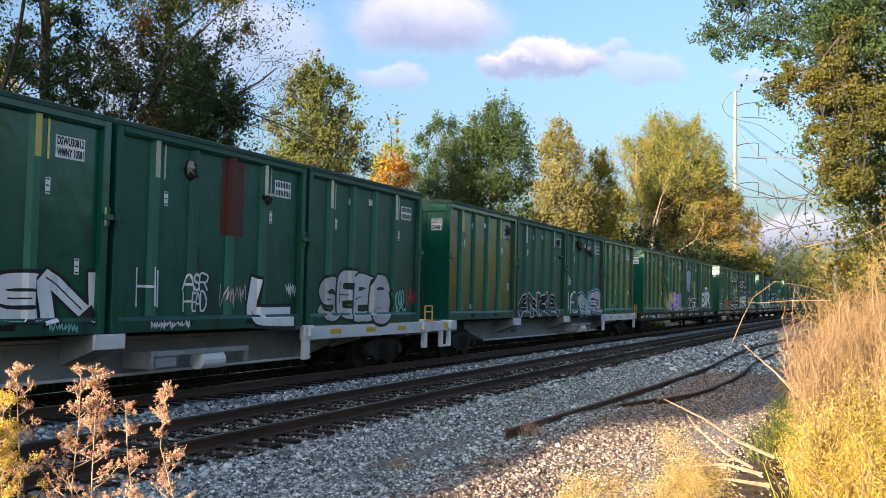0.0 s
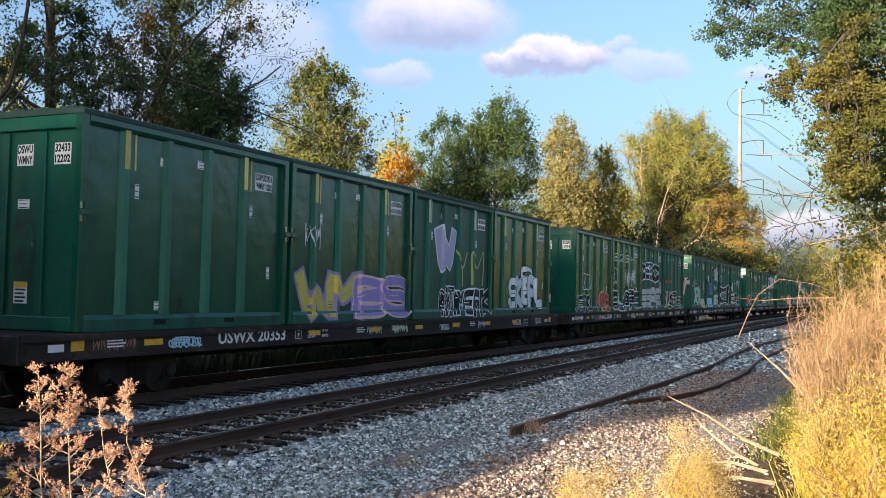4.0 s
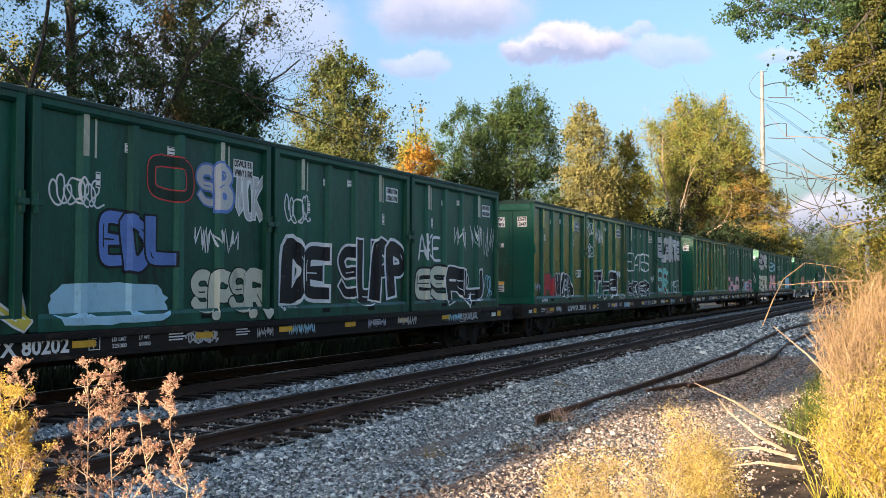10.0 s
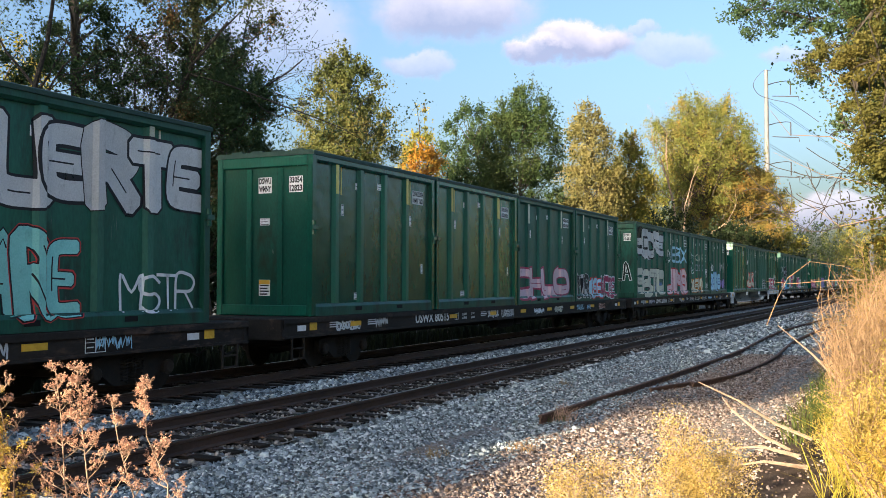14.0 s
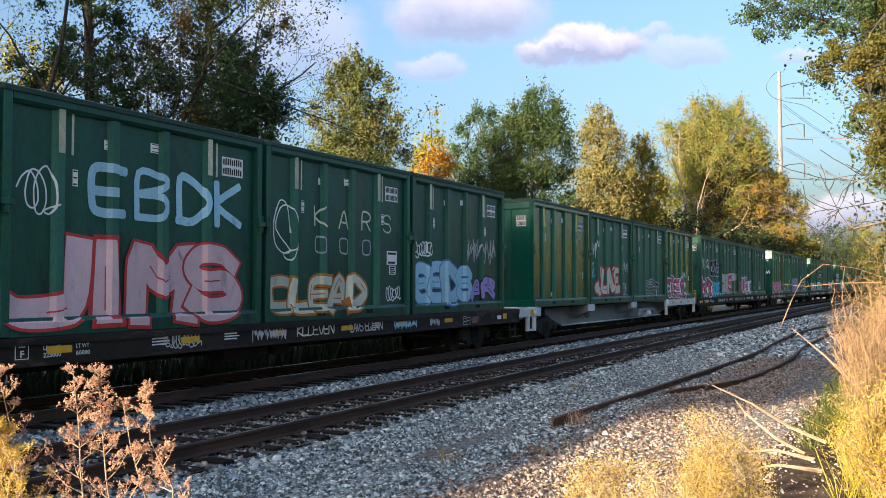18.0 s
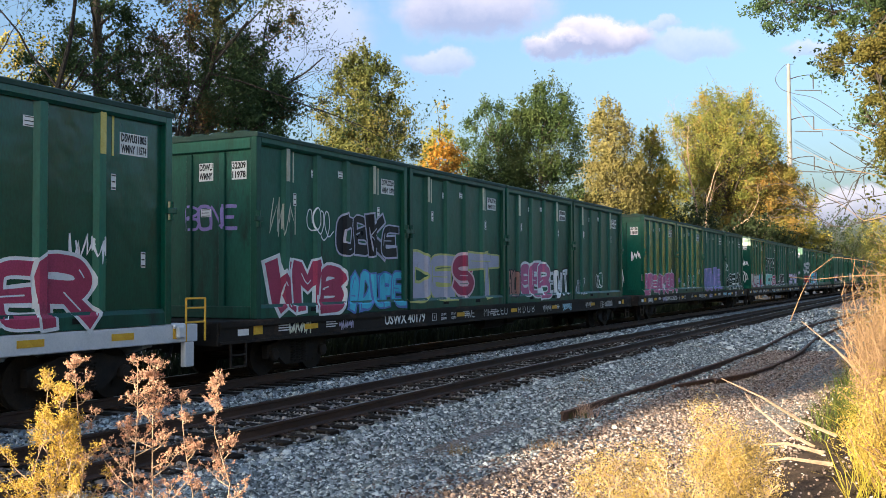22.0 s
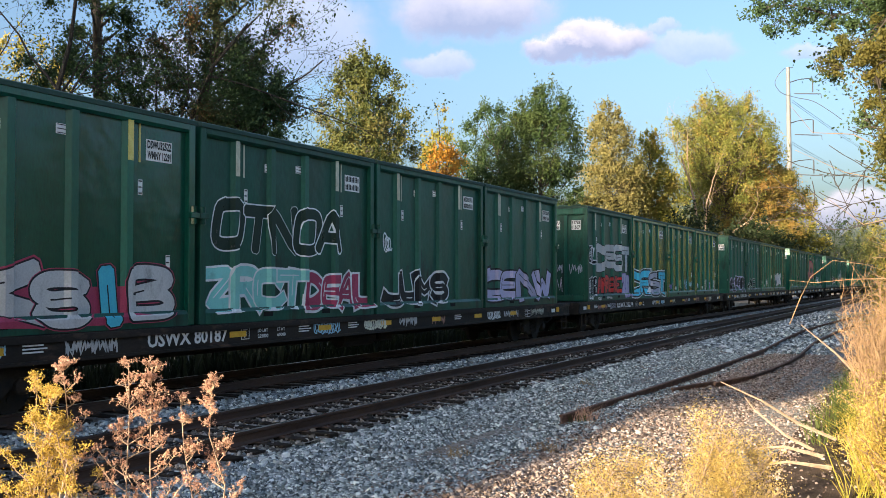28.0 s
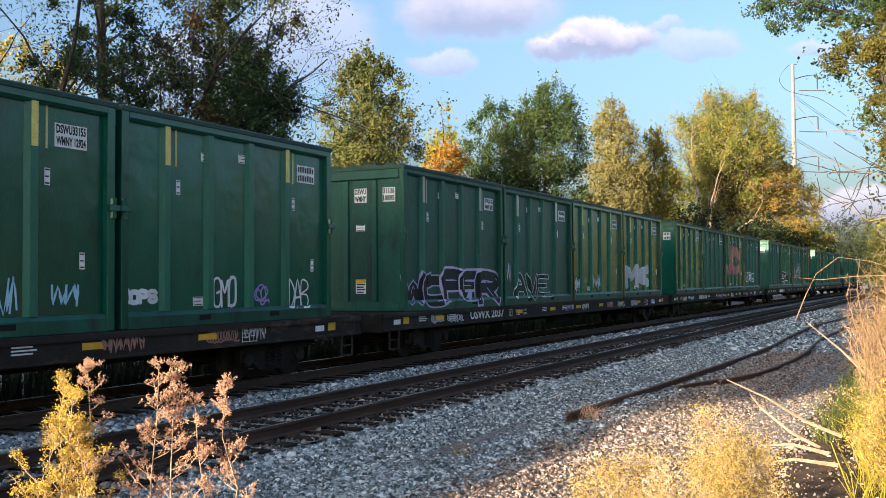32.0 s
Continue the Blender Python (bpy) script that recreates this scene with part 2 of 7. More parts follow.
M_GROUND = ballast_material("ground_gravel_earth", (0.045, 0.050, 0.052), (0.32, 0.345, 0.35), (0.24, 0.185, 0.15), 22.0)
M_DARKGROUND = surface("dark_brown_ground", (0.050, 0.036, 0.027), (0.12, 0.088, 0.066), 2.5, 0.95, 0.6, 0, 45, (1, 1, 1), 0, ((0.20, 0.16, 0.12), 14.0, 0.60), 0.1, 0.03)
# Dry-grass ground, lightened so its mostly unseen part bounces sunlight onto the train.
M_FIELD = surface("dry_grass_bounce_ground", (0.26, 0.23, 0.13), (0.44, 0.38, 0.23), 0.6, 0.95, 0.4, 0, 22, (1, 1, 1), 0, ((0.18, 0.20, 0.07), 0.25, 0.55), 0.1)
M_BED = ballast_material("fouled_ballast", (0.06, 0.055, 0.05), (0.28, 0.26, 0.24), (0.13, 0.11, 0.095), 18.0)
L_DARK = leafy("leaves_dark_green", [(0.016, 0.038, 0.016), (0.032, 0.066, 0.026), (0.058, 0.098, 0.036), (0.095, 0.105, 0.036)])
L_RUST = leafy("leaves_rusting", [(0.018, 0.040, 0.017), (0.036, 0.066, 0.026), (0.070, 0.085, 0.032), (0.22, 0.085, 0.040)])
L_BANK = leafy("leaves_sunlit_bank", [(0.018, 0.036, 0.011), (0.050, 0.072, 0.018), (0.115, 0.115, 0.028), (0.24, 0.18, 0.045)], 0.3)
# Near-black leaves: the shade beneath the cars is put into their colour.
L_SHADE = leafy("undergrowth_shade_leaves", [(0.005, 0.009, 0.004), (0.010, 0.016, 0.006), (0.018, 0.022, 0.008)])
# Green leaves darkened well below the others to paint in the understorey's shade.
L_UNDER = leafy("leaves_shade_darkened", [(0.010, 0.020, 0.007), (0.020, 0.034, 0.012), (0.034, 0.046, 0.016)])
# Bough leaves lightened towards yellow: the sun on them is in the colour.
L_LIT = leafy("leaves_sun_lightened", [(0.022, 0.034, 0.010), (0.055, 0.068, 0.016), (0.10, 0.098, 0.024), (0.19, 0.15, 0.04)], 0.3)
L_AMBER = leafy("leaves_amber", [(0.08, 0.10, 0.025), (0.17, 0.16, 0.038), (0.28, 0.18, 0.045), (0.38, 0.19, 0.05)])
L_GREEN = leafy("leaves_green", [(0.014, 0.036, 0.012), (0.034, 0.066, 0.020), (0.060, 0.088, 0.028), (0.10, 0.11, 0.034)])
L_OLIVE = leafy("leaves_olive", [(0.030, 0.048, 0.014), (0.066, 0.088, 0.024), (0.125, 0.130, 0.036), (0.20, 0.165, 0.055)])
L_GOLD = leafy("leaves_gold", [(0.07, 0.10, 0.02), (0.17, 0.18, 0.03), (0.28, 0.24, 0.045), (0.32, 0.18, 0.045)])
L_AUTUMN = leafy("leaves_autumn", [(0.040, 0.070, 0.018), (0.095, 0.128, 0.030), (0.160, 0.178, 0.040), (0.235, 0.208, 0.052), (0.34, 0.19, 0.05)])
L_YELLOW = leafy("goldenrod_bright", [(0.40, 0.28, 0.045), (0.54, 0.38, 0.08), (0.64, 0.47, 0.15)], 0.3)
L_ORANGE = leafy("leaves_orange", [(0.30, 0.19, 0.03), (0.42, 0.22, 0.03), (0.45, 0.16, 0.03)])
L_TAN = leafy("leaves_tan", [(0.095, 0.10, 0.033), (0.18, 0.162, 0.056), (0.245, 0.195, 0.078)])
L_GRASS = leafy("grass_yellow", [(0.13, 0.18, 0.02), (0.30, 0.28, 0.035), (0.44, 0.34, 0.06), (0.48, 0.34, 0.11)], 0.4)
L_GREENGRASS = leafy("grass_green", [(0.035, 0.06, 0.014), (0.07, 0.105, 0.025), (0.14, 0.15, 0.05)], 0.4)
L_STRAW = leafy("straw_tan", [(0.20, 0.115, 0.040), (0.32, 0.195, 0.070), (0.40, 0.265, 0.11)], 0.3)
L_WEED = leafy("weed_seed_pink", [(0.42, 0.21, 0.135), (0.56, 0.33, 0.23), (0.70, 0.50, 0.38)], 0.3)
L_GOLDROD = leafy("goldenrod_yellow", [(0.36, 0.25, 0.065), (0.48, 0.35, 0.11), (0.58, 0.44, 0.18)], 0.3)


# ---- mesh helpers ----
def box(bm, x0, x1, y0, y1, z0, z1, bevel=0.0):
    vs = [bm.verts.new((x, y, z)) for x in (x0, x1) for y in (y0, y1) for z in (z0, z1)]
    fs = [bm.faces.new([vs[i] for i in f]) for f in ((0, 1, 3, 2), (4, 6, 7, 5), (0, 4, 5, 1), (2, 3, 7, 6), (0, 2, 6, 4), (1, 5, 7, 3))]
    if bevel:
        es = {e for f in fs for e in f.edges}
        bmesh.ops.bevel(bm, geom=list(es), offset=bevel, segments=1, affect="EDGES")
    return vs


def prism(bm, profile, y0, y1):
    """A closed (x, z) outline drawn out along y."""
    a = [bm.verts.new((x, y0, z)) for x, z in profile]
    b = [bm.verts.new((x, y1, z)) for x, z in profile]
    k = len(profile)
    for i in range(k):
        bm.faces.new((a[i], a[(i + 1) % k], b[(i + 1) % k], b[i]))
    bm.faces.new(a[::-1])
    bm.faces.new(b)


def tube(bm, pts, radii, sides=6, cap=True):
    """A tapered tube through points."""
    rings = []
    pts = [Vector(p) for p in pts]
    for i, p in enumerate(pts):
        d = (pts[min(i + 1, len(pts) - 1)] - pts[max(i - 1, 0)]).normalized()
        u = d.cross(Vector((0.31, 0.17, 0.93)) if abs(d.z) < 0.9 else Vector((1, 0, 0))).normalized()
        v = d.cross(u)
        rings.append([bm.verts.new(p + (u * math.cos(a) + v * math.sin(a)) * radii[i]) for a in (2 * math.pi * k / sides for k in range(sides))])
    for a, b in zip(rings, rings[1:]):
        for k in range(sides):
            bm.faces.new((a[k], a[(k + 1) % sides], b[(k + 1) % sides], b[k]))
    if cap:
        bm.faces.new(rings[0][::-1])
        bm.faces.new(rings[-1])


def mesh_of(name, bm, *mats):
    bmesh.ops.recalc_face_normals(bm, faces=bm.faces)
    me = bpy.data.meshes.new(name)
    bm.to_mesh(me)
    bm.free()
    for m in mats:
        me.materials.append(m)
    return me


def part(name, bm, material, parent=None, label="", kind=""):
    ob = new(name, mesh_of(name, bm, material))
    ob.parent = parent
    return tagged(ob, label, kind=kind)


def shared(name, me, parent, at=(0, 0, 0)):
    ob = new(name, me)
    ob.parent = parent
    ob.location = at
    return ob


def blades(name, quads, material, parent=None):
    """Loose four-cornered blades from an (n, 4, 3) array."""
    q = np.asarray(quads, dtype=np.float32).reshape(-1, 4, 3)
    n = len(q)
    me = bpy.data.meshes.new(name)
    me.vertices.add(n * 4)
    me.vertices.foreach_set("co", q.ravel())
    me.loops.add(n * 4)
    me.loops.foreach_set("vertex_index", np.arange(n * 4, dtype=np.int32))
    me.polygons.add(n)
    me.polygons.foreach_set("loop_start", np.arange(0, n * 4, 4, dtype=np.int32))
    me.polygons.foreach_set("loop_total", np.full(n, 4, dtype=np.int32))
    me.update(calc_edges=True)
    me.materials.append(material)
    ob = new(name, me)
    ob.parent = parent
    return ob


def leaf_quads(rng, centres, size, droop=0.3, slim=0.36):
    """A leaf blade of random turn at every centre: pointed at both ends."""
    n = len(centres)
    a = rng.normal(size=(n, 3))
    a[:, 2] -= droop
    a /= np.linalg.norm(a, axis=1)[:, None]
    b = np.cross(a, rng.normal(size=(n, 3)))
    b /= np.linalg.norm(b, axis=1)[:, None] + 1e-9
    s = (size * rng.uniform(0.6, 1.4, n))[:, None]
    return np.stack([centres - a * s * 0.6, centres + b * s * slim, centres + a * s * 0.6, centres - b * s * slim], axis=1)


# ---- the line: ground, tracks ----
CURVE = 1.5e-4                    # the line bends to the right, very gently
NEAR_X, FAR_X = -8.8325, -12.995  # centre lines of the two tracks


def bend(y):
    return 0.5 * CURVE * y * y if y > 0 else 0.0


def ground_z(x, y):
    """Ballast shoulders round the tracks, then a lower strip with the siding, and a low bank to the right."""
    u = x - bend(y)
    if u > -2.6:
        h = -0.32 + 0.22 * min(1.0, (u + 2.6) / 2.0)
    elif u > -5.8:
        h = -0.32
    elif u > -7.3:
        h = -0.32 + 0.09 * (-5.8 - u) / 1.5
    elif u > -15.2:
        h = -0.20 if u < -10.4 + 0.3 and u > -11.5 else -0.255
    elif u > -17.5:
        h = -0.20 - 0.5 * (-15.2 - u) / 2.3
    else:
        h = -0.7
    return h + 0.03 * noise.noise(Vector((x * 0.7, y * 0.7, 0))) + (0.06 * noise.noise(Vector((x * 0.2, y * 0.2, 5))) if u > -6 else 0)


def build_ground():
    xs = sorted({-2500, -900, -300, -120, -60, -40, -30, -24, -20, *[-18 + 0.3 * i for i in range(60)], 1, 2, 3, 5, 8, 14, 25, 50, 120, 300, 900, 2500})
    ys = sorted({-2500, -900, -300, -100, -40, -20, -10, *[-4 + 0.5 * i for i in range(90)], *[41 + 2 * i for i in range(40)], *[125 + 10 * i for i in range(12)], 300, 500, 900, 2500})
    verts = [(x, y, ground_z(x, min(max(y, -50), 160)) if abs(x) < 60 else -0.7) for y in ys for x in xs]
    k = len(xs)
    faces = [(j * k + i, j * k + i + 1, (j + 1) * k + i + 1, (j + 1) * k + i) for j in range(len(ys) - 1) for i in range(k - 1)]
    me = bpy.data.meshes.new("ground")
    me.from_pydata(verts, [], faces)
    me.materials.append(M_GROUND)
    me.materials.append(M_FIELD)                      # dry grass on the bank and beyond, paled to bounce sun onto the train
    me.materials.append(M_DARKGROUND)                       # darker brown ground at the foot of the bank
    me.polygons.foreach_set("material_index", [1 if verts[f[0]][0] >= 0.3 else 2 if -2.0 < verts[f[0]][0] and 8 < verts[f[0]][1] < 60 else 0 for f in faces])
    me.polygons.foreach_set("use_smooth", [True] * len(faces))
    tagged(new("ground", me), "grey crushed stone, earthy gravel and dry grass beside the tracks", "ground", kind="structure")


RAIL = [(-0.07, -0.17), (0.07, -0.17), (0.07, -0.155), (0.012, -0.135), (0.012, -0.045), (0.036, -0.035), (0.036, -0.006), (0.03, 0.0), (-0.03, 0.0), (-0.036, -0.006), (-0.036, -0.035), (-0.012, -0.045), (-0.012, -0.135), (-0.07, -0.155)]


def rail_mesh(name, line, mats):
    """A rail profile carried along (x, y, z) points; the running surface takes the second material."""
    bm = bmesh.new()
    rings = []
    for i, (x, y, z) in enumerate(line):
        a, b = line[max(i - 1, 0)], line[min(i + 1, len(line) - 1)]
        d = Vector((b[0] - a[0], b[1] - a[1], 0)).normalized()
        rings.append([bm.verts.new((x + d.y * px, y - d.x * px, z + pz)) for px, pz in RAIL])
    k = len(RAIL)
    for r, s in zip(rings, rings[1:]):
        for i in range(k):
            f = bm.faces.new((r[i], r[(i + 1) % k], s[(i + 1) % k], s[i]))
            f.material_index = 1 if i == 7 and len(mats) > 1 else 0
    bm.faces.new(rings[0])
    bm.faces.new(rings[-1][::-1])
    return mesh_of(name, bm, *mats)


def tie_mesh():
    bm = bmesh.new()
    box(bm, -1.28, 1.28, -0.11, 0.11, -0.18, 0.0, 0.012)
    return mesh_of("tie", bm, M_TIE)


def plate_mesh():
    bm = bmesh.new()
    box(bm, -0.17, 0.17, -0.09, 0.09, 0.0, 0.018)
    for sx in (-0.11, 0.11):
        for sy in (-0.05, 0.05):
            box(bm, sx - 0.014, sx + 0.014, sy - 0.014, sy + 0.014, 0.018, 0.04)
    return mesh_of("tie_plate", bm, M_RAIL)


def build_tracks():
    tie, plate = tie_mesh(), plate_mesh()
    ys = [-40 + 1.0 * i for i in range(341)]
    for cx, label in ((NEAR_X, "empty main track of rusty rails on dark wooden ties"), (FAR_X, "main track of rusty rails under the passing train")):
        track = tagged(new("railway_track"), label, "railway track", kind="structure")
        for side in (-0.7525, 0.7525):
            ob = new("rail", rail_mesh("rail", [(cx + side + bend(y), y, 0) for y in ys], (M_RAIL, M_RAILTOP)))
            ob.parent = track
        bed = bmesh.new()
        rows = [[bed.verts.new((cx + bend(v) + w, v, -0.212 + 0.012 * noise.noise(Vector((w * 3, v * 1.3, cx))))) for w in (-1.3, -0.9, -0.4, 0, 0.4, 0.9, 1.3)] for v in [-20 + 0.6 * k for k in range(280)]]
        for r0, r1 in zip(rows, rows[1:]):
            for k in range(6):
                bed.faces.new((r0[k], r0[k + 1], r1[k + 1], r1[k]))
        part("track_bed", bed, M_BED, track)
        y, rng = -3.0, random.Random(int(-cx))
        far = bmesh.new()
        while y < 150:
            c = cx + bend(y)
            jit = rng.uniform(-0.02, 0.02)
            if y < 95:
                o = shared("tie", tie, track, (c + rng.uniform(-0.05, 0.05), y + jit, -0.185 + rng.uniform(-0.008, 0.008)))
                o.rotation_euler = (0, 0, rng.uniform(-0.012, 0.012))
                if y < 45:
                    for side in (-0.7525, 0.7525):
                        shared("tie_plate", plate, track, (c + side, y + jit, -0.186))
            else:
                box(far, c - 1.28, c + 1.28, y - 0.11, y + 0.11, -0.36, -0.185)
            y += 0.52
        part("tie_row", far, M_TIE, track, kind="stuff")


def build_siding():
    """A cut and buckled siding: one long rail from its sawn end, a second bent one, and a loose length."""
    sid = tagged(new("abandoned_siding"), "rusty cut-off siding rails, bent and half buried in gravel", "siding", kind="structure")
    z = -0.19
    left = [(-5.28, 14.7, z + 0.02), (-5.2, 17, z), (-5.08, 19.5, z), (-4.98, 22, z), (-4.86, 25, z), (-4.76, 28.5, z), (-4.72, 32.5, z), (-4.82, 36, z), (-4.93, 40, z), (-4.98, 45, z), (-4.75, 52, z), (-4.2, 62, z), (-3.2, 75, z), (-1.5, 92, z)]
    right = [(-4.15, 21.2, z - 0.02), (-3.95, 22.2, z - 0.02), (-3.72, 23.2, z - 0.02), (-3.55, 25.0, z - 0.02), (-3.42, 27.5, z), (-3.42, 30, z), (-3.55, 33, z), (-3.68, 37, z), (-3.6, 45, z), (-3.2, 55, z), (-2.4, 68, z), (-0.5, 88, z)]
    loose = [(-4.72, 19.8, z - 0.03), (-4.50, 20.6, z - 0.02), (-4.22, 21.6, z - 0.03)]
    for line in (left, right, loose):
        ob = new("rail", rail_mesh("rail", line, (M_RUST,)))
        ob.parent = sid


def scatter_stones(name, rng, n, x0, x1, y0, y1, size, label, z=None, dark=1.0):
    """Crushed stones, each a squashed and turned block with uneven corners; denser towards the eye."""
    yy = y0 + (y1 - y0) * rng.uniform(0, 1, n) ** 1.8
    xx = rng.uniform(x0, x1, n) + np.where(yy > 0, 0.5 * CURVE * yy * yy, 0)
    zz = np.array([ground_z(a, b) if z is None else z for a, b in zip(xx, yy)]) + 0.004
    base = np.array([(-1, -1, -1), (1, -1, -1), (1, 1, -1), (-1, 1, -1), (-.7, -.7, 1), (.75, -.6, 1), (.6, .7, 1), (-.65, .6, 1)], dtype=float)
    v = base[None] * rng.uniform(0.65, 1.2, (n, 8, 3))
    v *= (size * rng.lognormal(0, 0.32, (n, 1, 1))) * rng.uniform(0.6, 1.2, (n, 1, 3)) * np.array([1, 1, 0.75])
    q = rng.normal(size=(n, 4)) * np.array([1.0, 0.45, 0.45, 1.2])
    q /= np.linalg.norm(q, axis=1)[:, None]
    w, a, b, c = q.T
    R = np.stack([1 - 2 * (b * b + c * c), 2 * (a * b - c * w), 2 * (a * c + b * w), 2 * (a * b + c * w), 1 - 2 * (a * a + c * c), 2 * (b * c - a * w), 2 * (a * c - b * w), 2 * (b * c + a * w), 1 - 2 * (a * a + b * b)], axis=1).reshape(n, 3, 3)
    v = np.einsum("nij,nkj->nki", R, v) + np.stack([xx, yy, zz], axis=1)[:, None]
    quads = np.array([(4, 5, 6, 7), (0, 1, 5, 4), (1, 2, 6, 5), (2, 3, 7, 6), (3, 0, 4, 7)])
    idx = (quads[None] + (np.arange(n) * 8)[:, None, None]).reshape(-1)
    me = bpy.data.meshes.new(name)
    me.vertices.add(n * 8)
    me.vertices.foreach_set("co", v.astype(np.float32).ravel())
    me.loops.add(n * 20)
    me.loops.foreach_set("vertex_index", idx.astype(np.int32))
    me.polygons.add(n * 5)
    me.polygons.foreach_set("loop_start", np.arange(0, n * 20, 4, dtype=np.int32))
    me.polygons.foreach_set("loop_total", np.full(n * 5, 4, dtype=np.int32))
    me.update(calc_edges=True)
    me.materials.append(stone_mat if dark == 1.0 else stone_dark if dark < 0.5 else stone_earth)
    return tagged(new(name, me), label, "ballast stones", kind="stuff")


stone_mat, stone_earth = M_STONE, M_SOILSTONE
stone_dark = stone_material("fouled_stone", [(0.04, 0.037, 0.033), (0.15, 0.135, 0.122), (0.25, 0.23, 0.21), (0.42, 0.395, 0.375)])


# ---- the train ----
HALF, TALL = 3.03, 3.66
SIDE = 1.195                                # the side sheet; ribs stand proud of it
RIBS = (-1.95, -0.83, 0.34, 1.49)           # rib centres along the side
DECK = 1.185


RIB_OUT, RIB_FLAT, RIB_FOOT = 1.268, 0.070, 0.138


def rib_out(y):
    """How far the side's surface stands out at y, ribs and corner posts included."""
    for c in RIBS:
        d = abs(y - c)
        if d < RIB_FLAT:
            return RIB_OUT
        if d < RIB_FOOT:
            return RIB_OUT - (RIB_OUT - SIDE) * (d - RIB_FLAT) / (RIB_FOOT - RIB_FLAT)
    return SIDE


def container_meshes(paint, rib_highlight_paint, strip):
    """The meshes of one steel refuse container, shared by all of its kind."""
    d = {}
    bm = bmesh.new()
    box(bm, -SIDE, SIDE, -HALF + 0.06, HALF - 0.06, 0.10, TALL - 0.16)
    d["body"] = mesh_of("body", bm, paint)
    bm = bmesh.new()
    vs = [(SIDE - 0.002, -RIB_FOOT), (RIB_OUT, -RIB_FLAT), (RIB_OUT, RIB_FLAT), (SIDE - 0.002, RIB_FOOT)]
    lo, hi = [bm.verts.new((x, y, 0.27)) for x, y in vs], [bm.verts.new((x, y, TALL - 0.24)) for x, y in vs]
    for i in range(3):
        bm.faces.new((lo[i], lo[i + 1], hi[i + 1], hi[i]))
    bm.faces.new(lo[::-1]), bm.faces.new(hi), bm.faces.new((lo[0], hi[0], hi[3], lo[3]))
    d["rib"] = mesh_of("rib", bm, rib_highlight_paint)
    bm = bmesh.new()
    box(bm, -0.075, 0.075, -0.08, 0.08, 0.0, TALL - 0.08, 0.012)
    d["corner_post"] = mesh_of("corner_post", bm, paint)
    bm = bmesh.new()
    prism(bm, [(1.15, 0.0), (1.295, 0.0), (1.295, 0.20), (1.25, 0.27), (1.15, 0.27)], -HALF + 0.16, HALF - 0.16)
    d["bottom_rail"] = mesh_of("bottom_rail", bm, M_GREEN_OLD)
    bm = bmesh.new()
    prism(bm, [(1.16, TALL - 0.25), (1.25, TALL - 0.25), (1.30, TALL - 0.20), (1.30, TALL - 0.09), (1.16, TALL - 0.09)], -HALF + 0.16, HALF - 0.16)
    d["top_rail"] = mesh_of("top_rail", bm, paint)
    bm = bmesh.new()
    prism(bm, [(-1.33, TALL - 0.10), (1.33, TALL - 0.10), (1.33, TALL - 0.03), (1.26, TALL), (-1.26, TALL), (-1.33, TALL - 0.03)], -HALF - 0.01, HALF + 0.01)
    d["lid"] = mesh_of("lid", bm, M_LID)
    bm = bmesh.new()
    box(bm, -0.16, 0.16, -0.05, 0.05, TALL, TALL + 0.05, 0.01)
    d["lid_clamp"] = mesh_of("lid_clamp", bm, M_LID)
    bm = bmesh.new()
    box(bm, -1.15, 1.15, -0.06, 0.06, 0, 0.24, 0.015)
    d["end_beam"] = mesh_of("end_beam", bm, paint)
    bm = bmesh.new()
    box(bm, -0.07, 0.07, -0.035, 0.03, 0.24, TALL - 0.36, 0.012)
    d["end_rib"] = mesh_of("end_rib", bm, paint)
    bm = bmesh.new()
    box(bm, -0.03, 0.012, -0.15, 0.15, -0.045, 0.045)
    d["fork_pocket"] = mesh_of("fork_pocket", bm, M_HOLE)
    bm = bmesh.new()
    box(bm, 0, 0.008, -0.06, 0.06, -0.37, 0.37)
    d["wide_strip"] = mesh_of("wide_strip", bm, strip)
    bm = bmesh.new()
    box(bm, 0, 0.008, -0.022, 0.022, -0.37, 0.37)
    d["thin_strip"] = mesh_of("thin_strip", bm, strip)
    bm = bmesh.new()
    tube(bm, [(0, 0, -0.16), (0, 0, 0.16)], [0.055, 0.055], 8)
    box(bm, -0.02, 0.06, -0.11, 0.11, -0.05, 0.05, 0.01)
    d["hinge"] = mesh_of("hinge", bm, paint)
    return d


def sticker_mesh(w, h, bars, stripe=None):
    """A small white notice with bars for its lines of print (and a coloured band on top)."""
    bm = bmesh.new()
    box(bm, 0, 0.006, -w / 2, w / 2, -h / 2, h / 2)
    k = len(bm.faces)
    if stripe:
        box(bm, 0.006, 0.008, -w / 2 + 0.006, w / 2 - 0.006, h * 0.22, h / 2 - 0.006)
        for f in list(bm.faces)[k:]:
            f.material_index = 2
    k = len(bm.faces)
    top = h * (0.14 if stripe else 0.40)
    for i in range(bars):
        z = top - (top + h * 0.42) * i / max(1, bars - 1) * 0.95
        box(bm, 0.006, 0.008, -w * 0.40, w * (0.40 - 0.12 * (i % 2)), z - h * 0.045, z + h * 0.045)
    bm.faces.ensure_lookup_table()
    for f in list(bm.faces)[k:]:
        f.material_index = 1
    return mesh_of("notice", bm, M_WHITE, M_INK, stripe or M_INK)


LETTERS = {}


